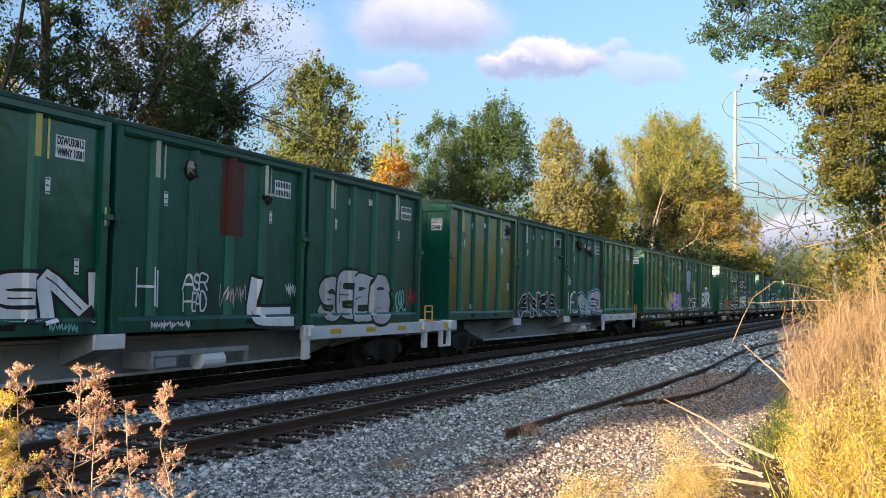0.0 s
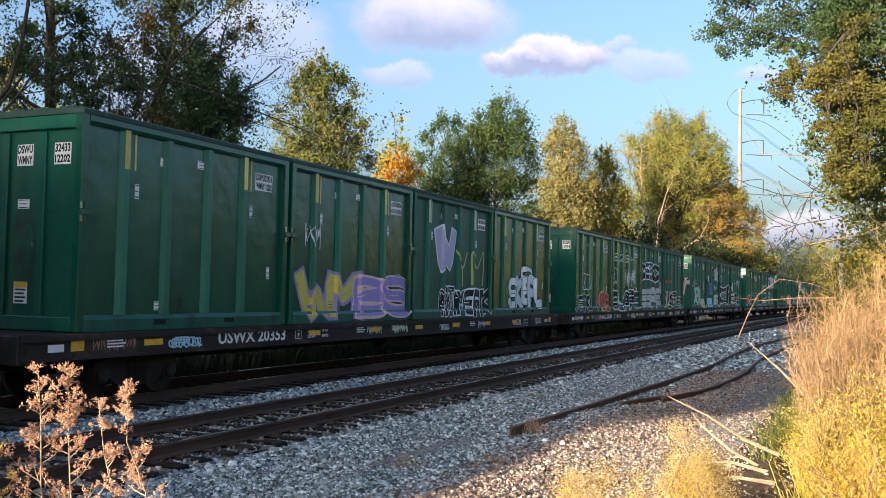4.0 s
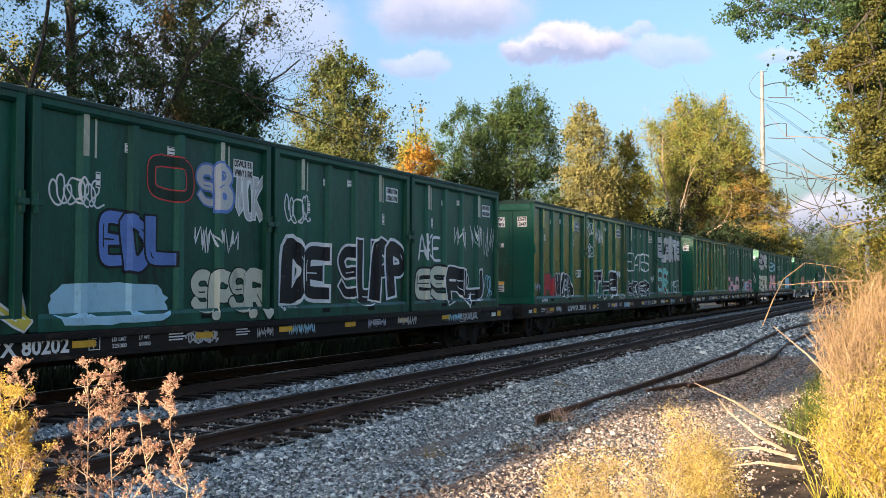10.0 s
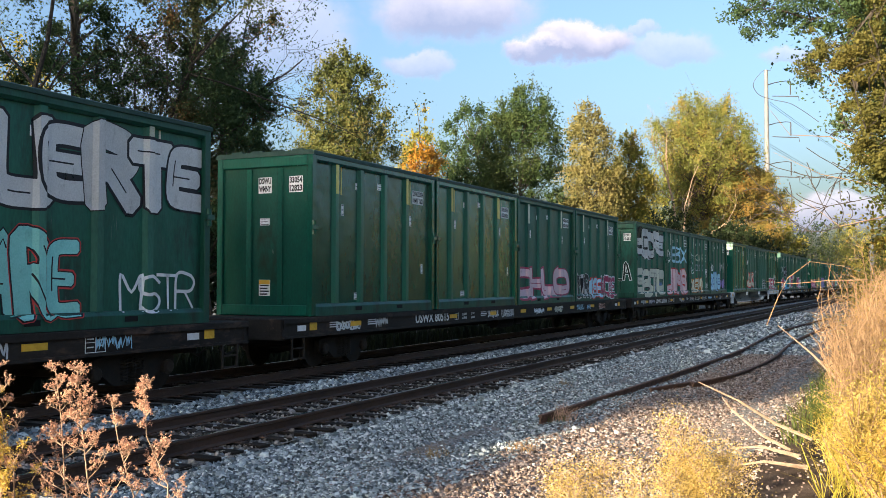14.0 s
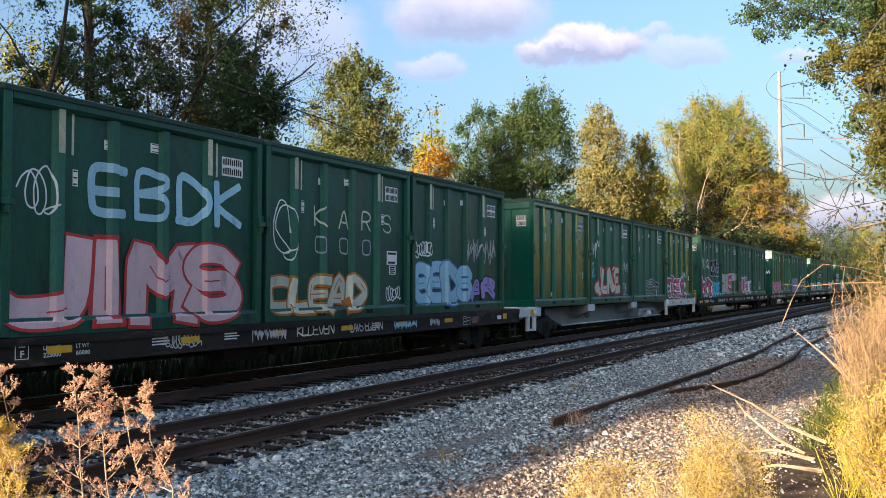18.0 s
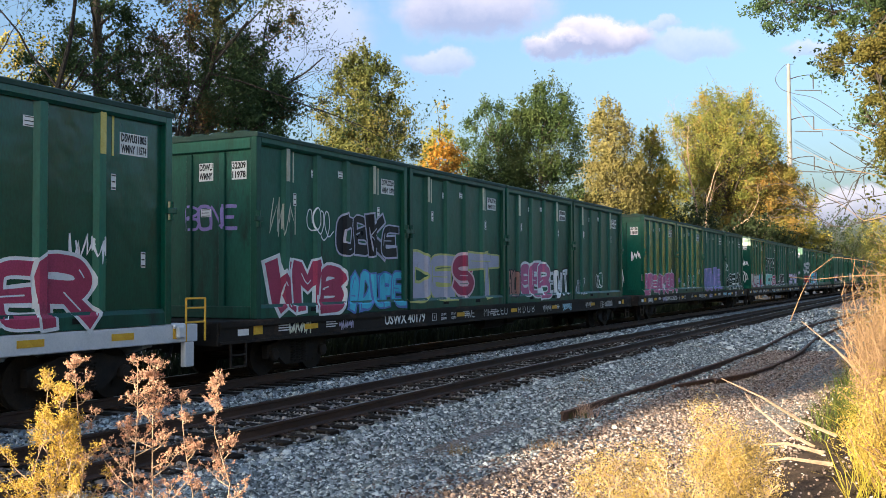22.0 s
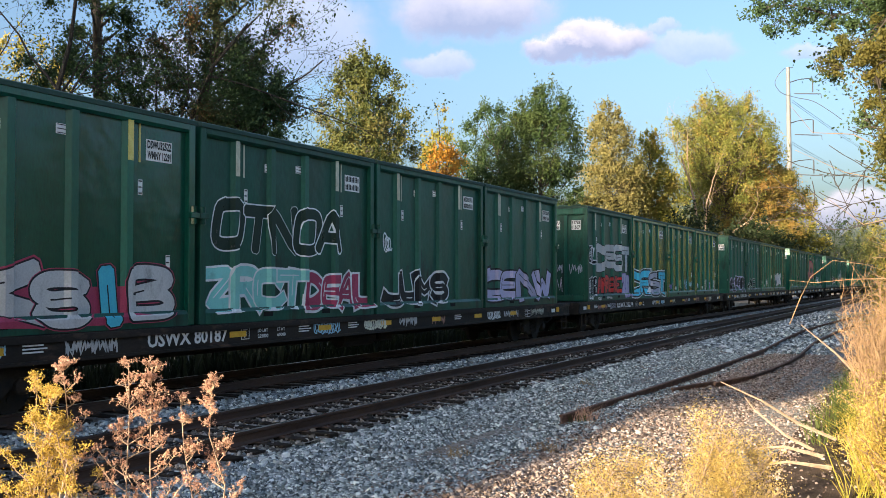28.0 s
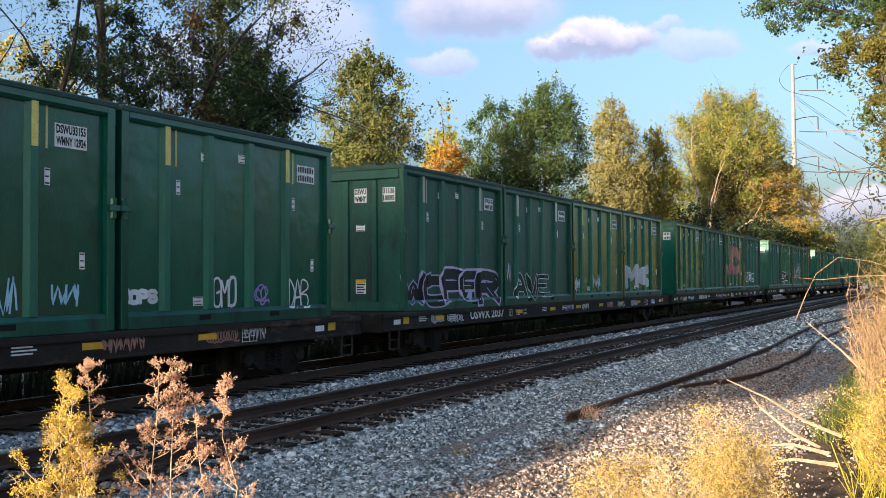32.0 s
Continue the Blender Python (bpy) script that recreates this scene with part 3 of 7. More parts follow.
def letters(text, bold=0.0):
    """Flat faces of a line of text in the built-in font, as corners and polygons; cached."""
    if (text, bold) not in LETTERS:
        cu = bpy.data.curves.new("letters", "FONT")
        cu.body, cu.offset, cu.resolution_u = text, bold, 2
        cu.fill_mode = "FRONT"
        ob = bpy.data.objects.new("letters", cu)
        me = bpy.data.meshes.new_from_object(ob)
        LETTERS[text, bold] = ([tuple(v.co) for v in me.vertices], [tuple(p.vertices) for p in me.polygons])
        bpy.data.objects.remove(ob)
        bpy.data.curves.remove(cu)
        bpy.data.meshes.remove(me)
    return LETTERS[text, bold]


def add_text(bm, text, place, width, height, index=0, bold=0.0, warp=None):
    """Adds text stretched to width x height; place(u, v) gives its point in the thing's space."""
    vs, fs = letters(text, bold)
    if not vs:
        return
    xs, ys = [v[0] for v in vs], [v[1] for v in vs]
    x0, x1, y0, y1 = min(xs), max(xs), min(ys), max(ys)
    made = []
    for x, y, _ in vs:
        u, v = (x - x0) / (x1 - x0) * width, (y - y0) / max(1e-6, y1 - y0) * height
        if warp:
            u, v = warp(u, v)
        made.append(bm.verts.new(place(u, v)))
    for f in fs:
        try:
            bm.faces.new([made[i] for i in f]).material_index = index
        except ValueError:
            pass


BOARDS = {}


def number_sign(parent, lines, at, w, h, end=False):
    """A white number board with black figures; on the end wall it faces the front."""
    if (w, h) not in BOARDS:
        bm = bmesh.new()
        box(bm, 0, 0.006, -w / 2, w / 2, -h / 2, h / 2)
        BOARDS[w, h] = mesh_of("number_sign", bm, M_WHITE)
    sign = new("number_sign", BOARDS[w, h])
    sign.parent = parent
    sign.matrix_local = Matrix.Translation(at) @ (pose(0, 0, 0, 0, 0, -90) if end else Matrix())
    key = (w, h, *lines)
    if key not in BOARDS:
        bm = bmesh.new()
        rows = len(lines)
        for i, text in enumerate(lines):
            z = h / 2 - (i + 1) * h / rows + h * 0.07
            if text:
                add_text(bm, text, lambda u, v, z=z: (0.009, -w * 0.46 + u, z + v), w * 0.92, h / rows * 0.78, 0, 0.04)
            else:
                for k in range(9 if w > 0.5 else 4):
                    p = w * 0.92 / (9 if w > 0.5 else 4)
                    c = -w * 0.46 + (k + 0.1) * p
                    box(bm, 0.006, 0.009, c, c + p * 0.62, z + h / rows * 0.03, z + h / rows * (0.72 if k % 4 else 0.62))
        me = bpy.data.meshes.new("lettering")
        bm.to_mesh(me)
        bm.free()
        me.materials.append(M_INK)
        BOARDS[key] = me
    shared("lettering", BOARDS[key], sign)
    return sign


KINDS = {
    "new": container_meshes(M_GREEN, M_RIB, M_YELLOW),
    "old": container_meshes(M_GREEN_OLD, M_RIB_OLD, M_PALE),
}
NOTICE_SMALL = sticker_mesh(0.10, 0.26, 3)
NOTICE_WIDE = sticker_mesh(0.26, 0.16, 3)
NOTICE_WARN = sticker_mesh(0.30, 0.36, 4, M_ORANGE)
LABELS = {"new": "green steel refuse container with yellow strips, on a flat car", "old": "weathered dark green steel refuse container with faded strips"}


def build_container(kind, serial, first, rng):
    """One 20 ft refuse container: ribbed sides, lid, corner posts, end walls, strips, notices and number boards."""
    c = tagged(new("refuse_container"), LABELS[kind], "container", "containers on the train")
    d = KINDS[kind]
    for name in ("body", "bottom_rail", "top_rail", "lid"):
        shared(name, d[name], c)
    for name in ("bottom_rail", "top_rail"):
        shared(name, d[name], c).rotation_euler = (0, 0, math.pi)
    for y in RIBS:
        shared("rib", d["rib"], c, (0, y, 0))
        shared("rib", d["rib"], c, (0, -y, 0)).rotation_euler = (0, 0, math.pi)
    for sx in (-1, 1):
        for sy in (-1, 1):
            shared("corner_post", d["corner_post"], c, (sx * 1.225, sy * (HALF - 0.08), 0))
    for sy in (-1, 1):
        shared("end_beam", d["end_beam"], c, (0, sy * (HALF - 0.06), 0))
        shared("end_beam", d["end_beam"], c, (0, sy * (HALF - 0.06), TALL - 0.34))
        for sx in (-0.42, 0.42):
            r = shared("end_rib", d["end_rib"], c, (sx, sy * (HALF - 0.05), 0))
            r.rotation_euler = (0, 0, 0 if sy < 0 else math.pi)
    for y in (-1.02, 1.02):
        shared("fork_pocket", d["fork_pocket"], c, (1.288, y, 0.135))
    for y in (-1.95, 1.49):
        shared("wide_strip", d["wide_strip"], c, (RIB_OUT - 0.001, y, 3.14))
        shared("thin_strip", d["thin_strip"], c, (SIDE, y + 0.27, 3.14))
    for y in (-HALF + 0.05, HALF - 0.05):
        shared("hinge", d["hinge"], c, (1.30, y, 1.95))
    if first:
        for x in (-0.8, -0.25, 0.3, 0.85):
            shared("lid_clamp", d["lid_clamp"], c, (x, -HALF + 0.12, 0))
    shared("notice", NOTICE_SMALL, c, (SIDE - 0.001, -1.62, 2.42))
    shared("notice", NOTICE_SMALL, c, (SIDE - 0.001, 1.78, 2.35))
    shared("notice", NOTICE_WIDE, c, (SIDE - 0.001, -0.9, 3.02))
    shared("notice", NOTICE_WIDE, c, (SIDE - 0.001, 0.15, 3.1))
    if kind == "new":
        shared("notice", NOTICE_SMALL, c, (SIDE - 0.001, 2.45, 1.1))
        shared("notice", NOTICE_WIDE, c, (SIDE - 0.001, -1.1 if not first else -0.95, 0.42))
    a, b = (serial, serial - 20231) if serial else (0, 0)
    number_sign(c, [f"DSWU{a}", f"WMNY {b}"] if serial else ["", ""], (SIDE, 2.22, 3.0), 0.62, 0.36)
    if first:
        f = -HALF + 0.058
        number_sign(c, ["DSWU", "WMNY"], (0.0, f, 2.92), 0.36, 0.36, True)
        number_sign(c, [str(a), str(b)] if serial else ["", ""], (0.83, f, 2.92), 0.36, 0.36, True)
        n = shared("notice", NOTICE_WIDE, c, (0.0, f, 2.1))
        n.rotation_euler = (0, 0, -math.pi / 2)
        if kind == "new" or rng.random() < 0.6:
            n = shared("notice", NOTICE_WARN, c, (0.0, f, 0.62))
            n.rotation_euler = (0, 0, -math.pi / 2)
    return c


def truck_meshes():
    """A two-axle truck: cast side frames with spring nests, axle boxes, bolster and wheelsets."""
    d = {}
    bm = bmesh.new()
    outline = [(-1.05, 0.36), (-1.05, 0.62), (-0.75, 0.68), (-0.42, 0.78), (0.42, 0.78), (0.75, 0.68), (1.05, 0.62), (1.05, 0.36), (0.70, 0.40), (0.42, 0.20), (-0.42, 0.20), (-0.70, 0.40)]
    a = [bm.verts.new((0.93, y, z)) for y, z in outline]
    b = [bm.verts.new((1.06, y, z)) for y, z in outline]
    k = len(a)
    for i in range(k):
        bm.faces.new((a[i], a[(i + 1) % k], b[(i + 1) % k], b[i]))
    bm.faces.new(a), bm.faces.new(b[::-1])
    d["side_frame"] = mesh_of("side_frame", bm, M_UNDER)
    bm = bmesh.new()
    tube(bm, [(1.05, 0, 0.43), (1.12, 0, 0.43), (1.15, 0, 0.43)], [0.13, 0.13, 0.09], 12)
    d["axle_box"] = mesh_of("axle_box", bm, M_UNDER)
    bm = bmesh.new()
    pts = []
    for k in range(56):
        pts.append((1.07 + 0.05 * math.cos(k * 0.9), 0.07 * math.sin(k * 0.9), 0.24 + k * 0.0076))
    tube(bm, pts, [0.013] * len(pts), 5)
    d["spring"] = mesh_of("spring", bm, M_UNDER)
    bm = bmesh.new()
    box(bm, -1.0, 1.0, -0.2, 0.2, 0.5, 0.72, 0.03)
    d["bolster"] = mesh_of("bolster", bm, M_UNDER)
    bm = bmesh.new()
    tube(bm, [(-0.8, 0, 0), (0.8, 0, 0)], [0.08, 0.08], 8)
    for s in (-1, 1):
        tube(bm, [(s * 0.685, 0, 0), (s * 0.705, 0, 0), (s * 0.71, 0, 0), (s * 0.81, 0, 0)], [0.44, 0.445, 0.42, 0.415], 28)
        for k in range(6):
            c = k * math.pi / 3
            tube(bm, [(s * 0.81, 0.2 * math.cos(c), 0.2 * math.sin(c)), (s * 0.822, 0.2 * math.cos(c), 0.2 * math.sin(c))], [0.05, 0.05], 6)
    d["wheelset"] = mesh_of("wheelset", bm, M_UNDER)
    return d


TRUCK = truck_meshes()
WHEELSETS = []      # (wheelset, place of its car at 0 s, place along the car), to be rolled


def add_truck(car, y, index):
    shared("bolster", TRUCK["bolster"], car, (0, y, 0))
    for turn in (0, math.pi):
        frame_ob = shared("side_frame", TRUCK["side_frame"], car, (0, y, 0))
        frame_ob.rotation_euler = (0, 0, turn)
        for dy in (-0.86, 0.86):
            shared("axle_box", TRUCK["axle_box"], car, (0, y + dy, 0)).rotation_euler = (0, 0, turn)
        for dy in (-0.19, 0, 0.19):
            shared("spring", TRUCK["spring"], car, (0, y + dy, 0)).rotation_euler = (0, 0, turn)
    for dy in (-0.86, 0.86):
        w = shared("wheelset", TRUCK["wheelset"], car, (0, y + dy, 0.42))
        WHEELSETS.append((w, index, y + dy))


def flat_meshes():
    d = {}
    bm = bmesh.new()
    box(bm, -1.32, 1.32, -13.45, 13.45, 1.05, 1.175, 0.01)
    d["deck"] = mesh_of("deck", bm, M_BLACK)
    bm = bmesh.new()
    prism(bm, [(1.24, 1.06), (1.37, 1.06), (1.37, 1.165), (1.33, 1.165), (1.33, 0.80), (1.37, 0.80), (1.37, 0.75), (1.24, 0.75)], -13.45, 13.45)
    d["side_sill"] = mesh_of("side_sill", bm, M_BLACK)
    bm = bmesh.new()
    prism(bm, [(-0.28, 0.55), (0.28, 0.55), (0.28, 1.06), (-0.28, 1.06)], -13.2, 13.2)
    for y in [-11.5 + 2.3 * i for i in range(11)]:
        box(bm, -1.25, 1.25, y - 0.06, y + 0.06, 0.8, 1.05)
    d["centre_sill"] = mesh_of("centre_sill", bm, M_UNDER)
    bm = bmesh.new()
    box(bm, -1.34, 1.34, -0.10, 0.10, 0.72, 1.17, 0.02)
    d["end_sill"] = mesh_of("end_sill", bm, M_BLACK)
    bm = bmesh.new()
    box(bm, -0.12, 0.12, -0.55, 0.1, 0.72, 0.95, 0.03)
    box(bm, -0.18, 0.2, -0.62, -0.38, 0.66, 1.0, 0.05)
    d["coupler"] = mesh_of("coupler", bm, M_UNDER)
    bm = bmesh.new()
    tube(bm, [(0.25, 0, 0.78), (0.32, -0.18, 0.55), (0.22, -0.42, 0.42), (0.1, -0.5, 0.55)], [0.028] * 4, 6)
    d["air_hose"] = mesh_of("air_hose", bm, M_UNDER)
    bm = bmesh.new()
    for y in (-0.22, 0.22):
        box(bm, 1.30, 1.335, y - 0.02, y + 0.02, 0.30, 0.76)
    box(bm, 1.30, 1.335, -0.22, 0.22, 0.30, 0.335)
    box(bm, 1.30, 1.335, -0.22, 0.22, 0.52, 0.55)
    d["step"] = mesh_of("step", bm, M_BLACK)
    bm = bmesh.new()
    box(bm, 0, 0.008, -0.24, 0.24, -0.055, 0.055)
    d["reflector"] = mesh_of("reflector", bm, M_ORANGE)
    bm = bmesh.new()
    box(bm, 0, 0.008, -0.14, 0.14, -0.09, 0.09)
    d["end_reflector"] = mesh_of("end_reflector", bm, M_ORANGE)
    bm = bmesh.new()
    box(bm, 0, 0.008, -0.16, 0.16, -0.06, 0.06)
    d["white_patch"] = mesh_of("white_patch", bm, M_WHITE)
    bm = bmesh.new()
    for i in range(4):
        z = 0.10 - i * 0.05
        box(bm, 0, 0.004, -0.24, 0.20 - 0.07 * (i % 2), z - 0.012, z + 0.012)
    d["stencil"] = mesh_of("stencil", bm, M_WHITE)
    bm = bmesh.new()
    tube(bm, [(0.7, -0.7, 0.62), (0.7, 0.7, 0.62)], [0.2, 0.2], 12)
    box(bm, 0.3, 0.9, 0.9, 1.5, 0.5, 0.85, 0.04)
    d["brake_gear"] = mesh_of("brake_gear", bm, M_UNDER)
    bm = bmesh.new()
    tube(bm, [(1.34, -4.2, 0.60), (1.34, 4.2, 0.60)], [0.018, 0.018], 6)
    d["pipe"] = mesh_of("pipe", bm, M_UNDER)
    bm = bmesh.new()
    for u0, u1, v0, v1 in ((-0.22, 0.22, -0.16, -0.148), (-0.22, 0.22, 0.148, 0.16), (-0.22, -0.208, -0.148, 0.148), (0.208, 0.22, -0.148, 0.148), (-0.006, 0.006, -0.148, 0.148), (-0.208, -0.006, 0.0, 0.01), (-0.18, -0.04, 0.05, 0.07), (-0.18, -0.06, 0.10, 0.115), (-0.18, -0.04, -0.08, -0.06), (0.04, 0.18, 0.03, 0.05), (0.04, 0.16, -0.06, -0.04)):
        box(bm, 0, 0.005, u0, u1, v0, v1)
    d["stencil_panel"] = mesh_of("stencil_panel", bm, M_WHITE)
    return d


FLAT = flat_meshes()


def build_flat_car(number, index):
    """An 89 ft flat car with trucks, sills, couplers, steps, reflectors and stencils."""
    car = tagged(new("flat_car"), "long black flat car with orange reflectors, rolling on the rails", "rail car", "cars of the train")
    for name in ("deck", "side_sill", "centre_sill", "brake_gear"):
        shared(name, FLAT[name], car)
    shared("side_sill", FLAT["side_sill"], car).rotation_euler = (0, 0, math.pi)
    for s in (-1, 1):
        shared("end_sill", FLAT["end_sill"], car, (0, s * 13.4, 0))
        for name in ("coupler", "air_hose"):
            o = shared(name, FLAT[name], car, (0, s * 13.45, 0))
            o.rotation_euler = (0, 0, 0 if s < 0 else math.pi)
        shared("step", FLAT["step"], car, (0.02, s * 12.9, 0))
        add_truck(car, s * 10.6, index)
        shared("end_reflector", FLAT["end_reflector"], car, (1.331, s * 12.3, 0.98))
        shared("white_patch", FLAT["white_patch"], car, (1.331, s * 12.3 - 0.45, 0.95))
    for y in (-10.5, -3.3, 0.5, 4.1, 8.3) if number == "40179" else (-10.5, -5.1, -2.18, 0.44, 3.06, 5.68, 8.3):
        shared("reflector", FLAT["reflector"], car, (1.331, y, 0.97))
    shared("stencil_panel", FLAT["stencil_panel"], car, (1.331, 9.5, 0.97))
    for y in (-11.4, -9.7, -2.9, -1.0, 4.4):
        shared("stencil", FLAT["stencil"], car, (1.331, y, 0.98))
    bm = bmesh.new()
    if number:
        add_text(bm, "USWX " + number, lambda u, v: (1.336, (-8.65 if number[0] == "2" else -7.45) + u, 0.85 + v), 2.35 if number[0] == "2" else 2.05, 0.26, 0, 0.03)
    else:
        for k in range(9):
            box(bm, 1.331, 1.336, -7.45 + k * 0.22, -7.30 + k * 0.22, 0.86, 1.08)
    if number:                                        # the class letter in its box and the weights
        e = -5.9 if number[0] == "2" else -5.0
        for u0, u1, v0, v1 in ((0, 0.24, 0, 0.012), (0, 0.24, 0.228, 0.24), (0, 0.012, 0.012, 0.228), (0.228, 0.24, 0.012, 0.228)):
            box(bm, 1.331, 1.335, e + u0, e + u1, 0.86 + v0, 0.86 + v1)
        box(bm, 1.331, 1.335, e + 0.06, e + 0.18, 1.035, 1.05)
        add_text(bm, "F", lambda u, v: (1.336, e + 0.09 + u, 0.89 + v), 0.07, 0.10, 0, 0.02)
        load = {"40179": ("223300", "62700"), "2032": ("223300", "62700")}.get(number, ("225000", "60000"))
        for k, (word, weight) in enumerate(zip(("LD LMT", "LT WT"), load)):
            add_text(bm, word, lambda u, v: (1.336, e + 0.50 + 0.62 * k + u, 0.975 + v), 0.32 - 0.06 * k, 0.065, 0, 0.02)
            add_text(bm, weight, lambda u, v: (1.336, e + 0.50 + 0.62 * k + u, 0.865 + v), 0.33 - 0.05 * k, 0.07, 0, 0.02)
    o = new("car_number", bpy.data.meshes.new("car_number"))
    bm.to_mesh(o.data)
    bm.free()
    o.data.materials.append(M_WHITE)
    o.parent = car
    return car


def spine_meshes():
    d = {}
    bm = bmesh.new()
    side = [(-9.2, 0.74), (-7.3, 0.38), (7.3, 0.38), (9.2, 0.74), (9.2, 1.02), (-9.2, 1.02)]
    va, vb = [bm.verts.new((-0.55, y, z)) for y, z in side], [bm.verts.new((0.55, y, z)) for y, z in side]
    for k in range(6):
        bm.faces.new((va[k], va[(k + 1) % 6], vb[(k + 1) % 6], vb[k]))
    bm.faces.new(va), bm.faces.new(vb[::-1])
    bmesh.ops.bevel(bm, geom=bm.edges[:], offset=0.02, segments=1, affect="EDGES")
    d["spine"] = mesh_of("spine", bm, M_GREY)
    bm = bmesh.new()
    box(bm, -0.62, 0.62, -9.4, 9.4, 1.02, 1.08, 0.01)
    d["spine_cover"] = mesh_of("spine_cover", bm, M_GREY)
    bm = bmesh.new()
    box(bm, -0.35, 0.35, -12.9, -9.41, 0.72, 1.075, 0.02)
    d["end_sill"] = mesh_of("end_sill", bm, M_GREY)
    bm = bmesh.new()
    prof = [(0.5, 0.6), (1.34, 0.93), (1.34, 1.17), (0.5, 1.10)]
    v0, v1 = [bm.verts.new((x, -0.30, z)) for x, z in prof], [bm.verts.new((x, 0.30, z)) for x, z in prof]
    for i in range(4):
        bm.faces.new((v0[i], v0[(i + 1) % 4], v1[(i + 1) % 4], v1[i]))
    bm.faces.new(v0), bm.faces.new(v1[::-1])
    d["arm"] = mesh_of("arm", bm, M_GREY)
    bm = bmesh.new()
    box(bm, 1.31, 1.37, -0.36, 0.36, 0.92, 1.175, 0.01)
    d["arm_cap"] = mesh_of("arm_cap", bm, M_WHITECAR)
    bm = bmesh.new()
    box(bm, 1.17, 1.31, -3.4, 3.4, 0.86, 1.17, 0.015)
    d["platform_beam"] = mesh_of("platform_beam", bm, M_WHITECAR)
    bm = bmesh.new()
    box(bm, 1.19, 1.30, -0.12, 0.12, 0.42, 0.86, 0.015)
    d["stanchion"] = mesh_of("stanchion", bm, M_WHITECAR)
    bm = bmesh.new()
    box(bm, -1.17, 1.17, -3.4, 3.4, 1.08, 1.15, 0.01)
    d["platform"] = mesh_of("platform", bm, M_WHITECAR)
    bm = bmesh.new()
    box(bm, 1.17, 1.31, -13.7, -11.65, 0.88, 1.17, 0.015)
    d["front_beam"] = mesh_of("front_beam", bm, M_WHITECAR)
    bm = bmesh.new()
    for y in (-12.72, -12.14):
        box(bm, 1.19, 1.30, y - 0.08, y + 0.08, 0.40, 0.88, 0.012)
    box(bm, 1.19, 1.30, -12.64, -12.22, 0.40, 0.47, 0.01)
    d["foothold"] = mesh_of("foothold", bm, M_WHITECAR)
    bm = bmesh.new()
    box(bm, -1.17, 1.17, -13.6, -12.2, 1.08, 1.15, 0.01)
    d["front_deck"] = mesh_of("front_deck", bm, M_WHITECAR)
    bm = bmesh.new()
    tube(bm, [(1.1, -0.35, 0.58), (1.1, 0.35, 0.58)], [0.17, 0.17], 14)
    d["air_tank"] = mesh_of("air_tank", bm, M_WHITECAR)
    bm = bmesh.new()
    box(bm, 1.14, 1.22, -1.5, 1.5, 0.72, 0.82, 0.01)
    box(bm, 0.5, 1.2, -1.5, -1.4, 0.50, 0.80), box(bm, 0.5, 1.2, 1.4, 1.5, 0.50, 0.80)
    box(bm, 0.8, 1.2, -1.35, -0.75, 0.5, 0.72, 0.03)
    d["tray"] = mesh_of("tray", bm, M_GREY)
    bm = bmesh.new()
    for y in (-0.25, 0.25):
        tube(bm, [(1.30, y, 0.86), (1.30, y, 1.62)], [0.02, 0.02], 6)
    for z in (1.2, 1.45, 1.62):
        tube(bm, [(1.30, -0.25, z), (1.30, 0.25, z)], [0.018, 0.018], 6)
    d["hand_rail"] = mesh_of("hand_rail", bm, M_ORANGE)
    bm = bmesh.new()
    tube(bm, [(0.62, -7.6, 0.40), (0.62, 0, 0.38), (0.62, 7.6, 0.40)], [0.03, 0.03, 0.03], 6)
    d["train_pipe"] = mesh_of("train_pipe", bm, M_WHITECAR)
    bm = bmesh.new()
    box(bm, 1.05, 1.36, -0.16, 0.16, 1.15, 1.24, 0.03)
    box(bm, 1.30, 1.40, -0.09, 0.09, 0.98, 1.20, 0.03)
    d["container_lock"] = mesh_of("container_lock", bm, M_WHITECAR)
    bm = bmesh.new()
    prism(bm, [(0.35, 0.55), (1.20, 0.80), (1.20, 0.88), (0.35, 0.75)], -0.05, 0.05)
    d["brace"] = mesh_of("brace", bm, M_GREY)
    return d


SPINE = spine_meshes()


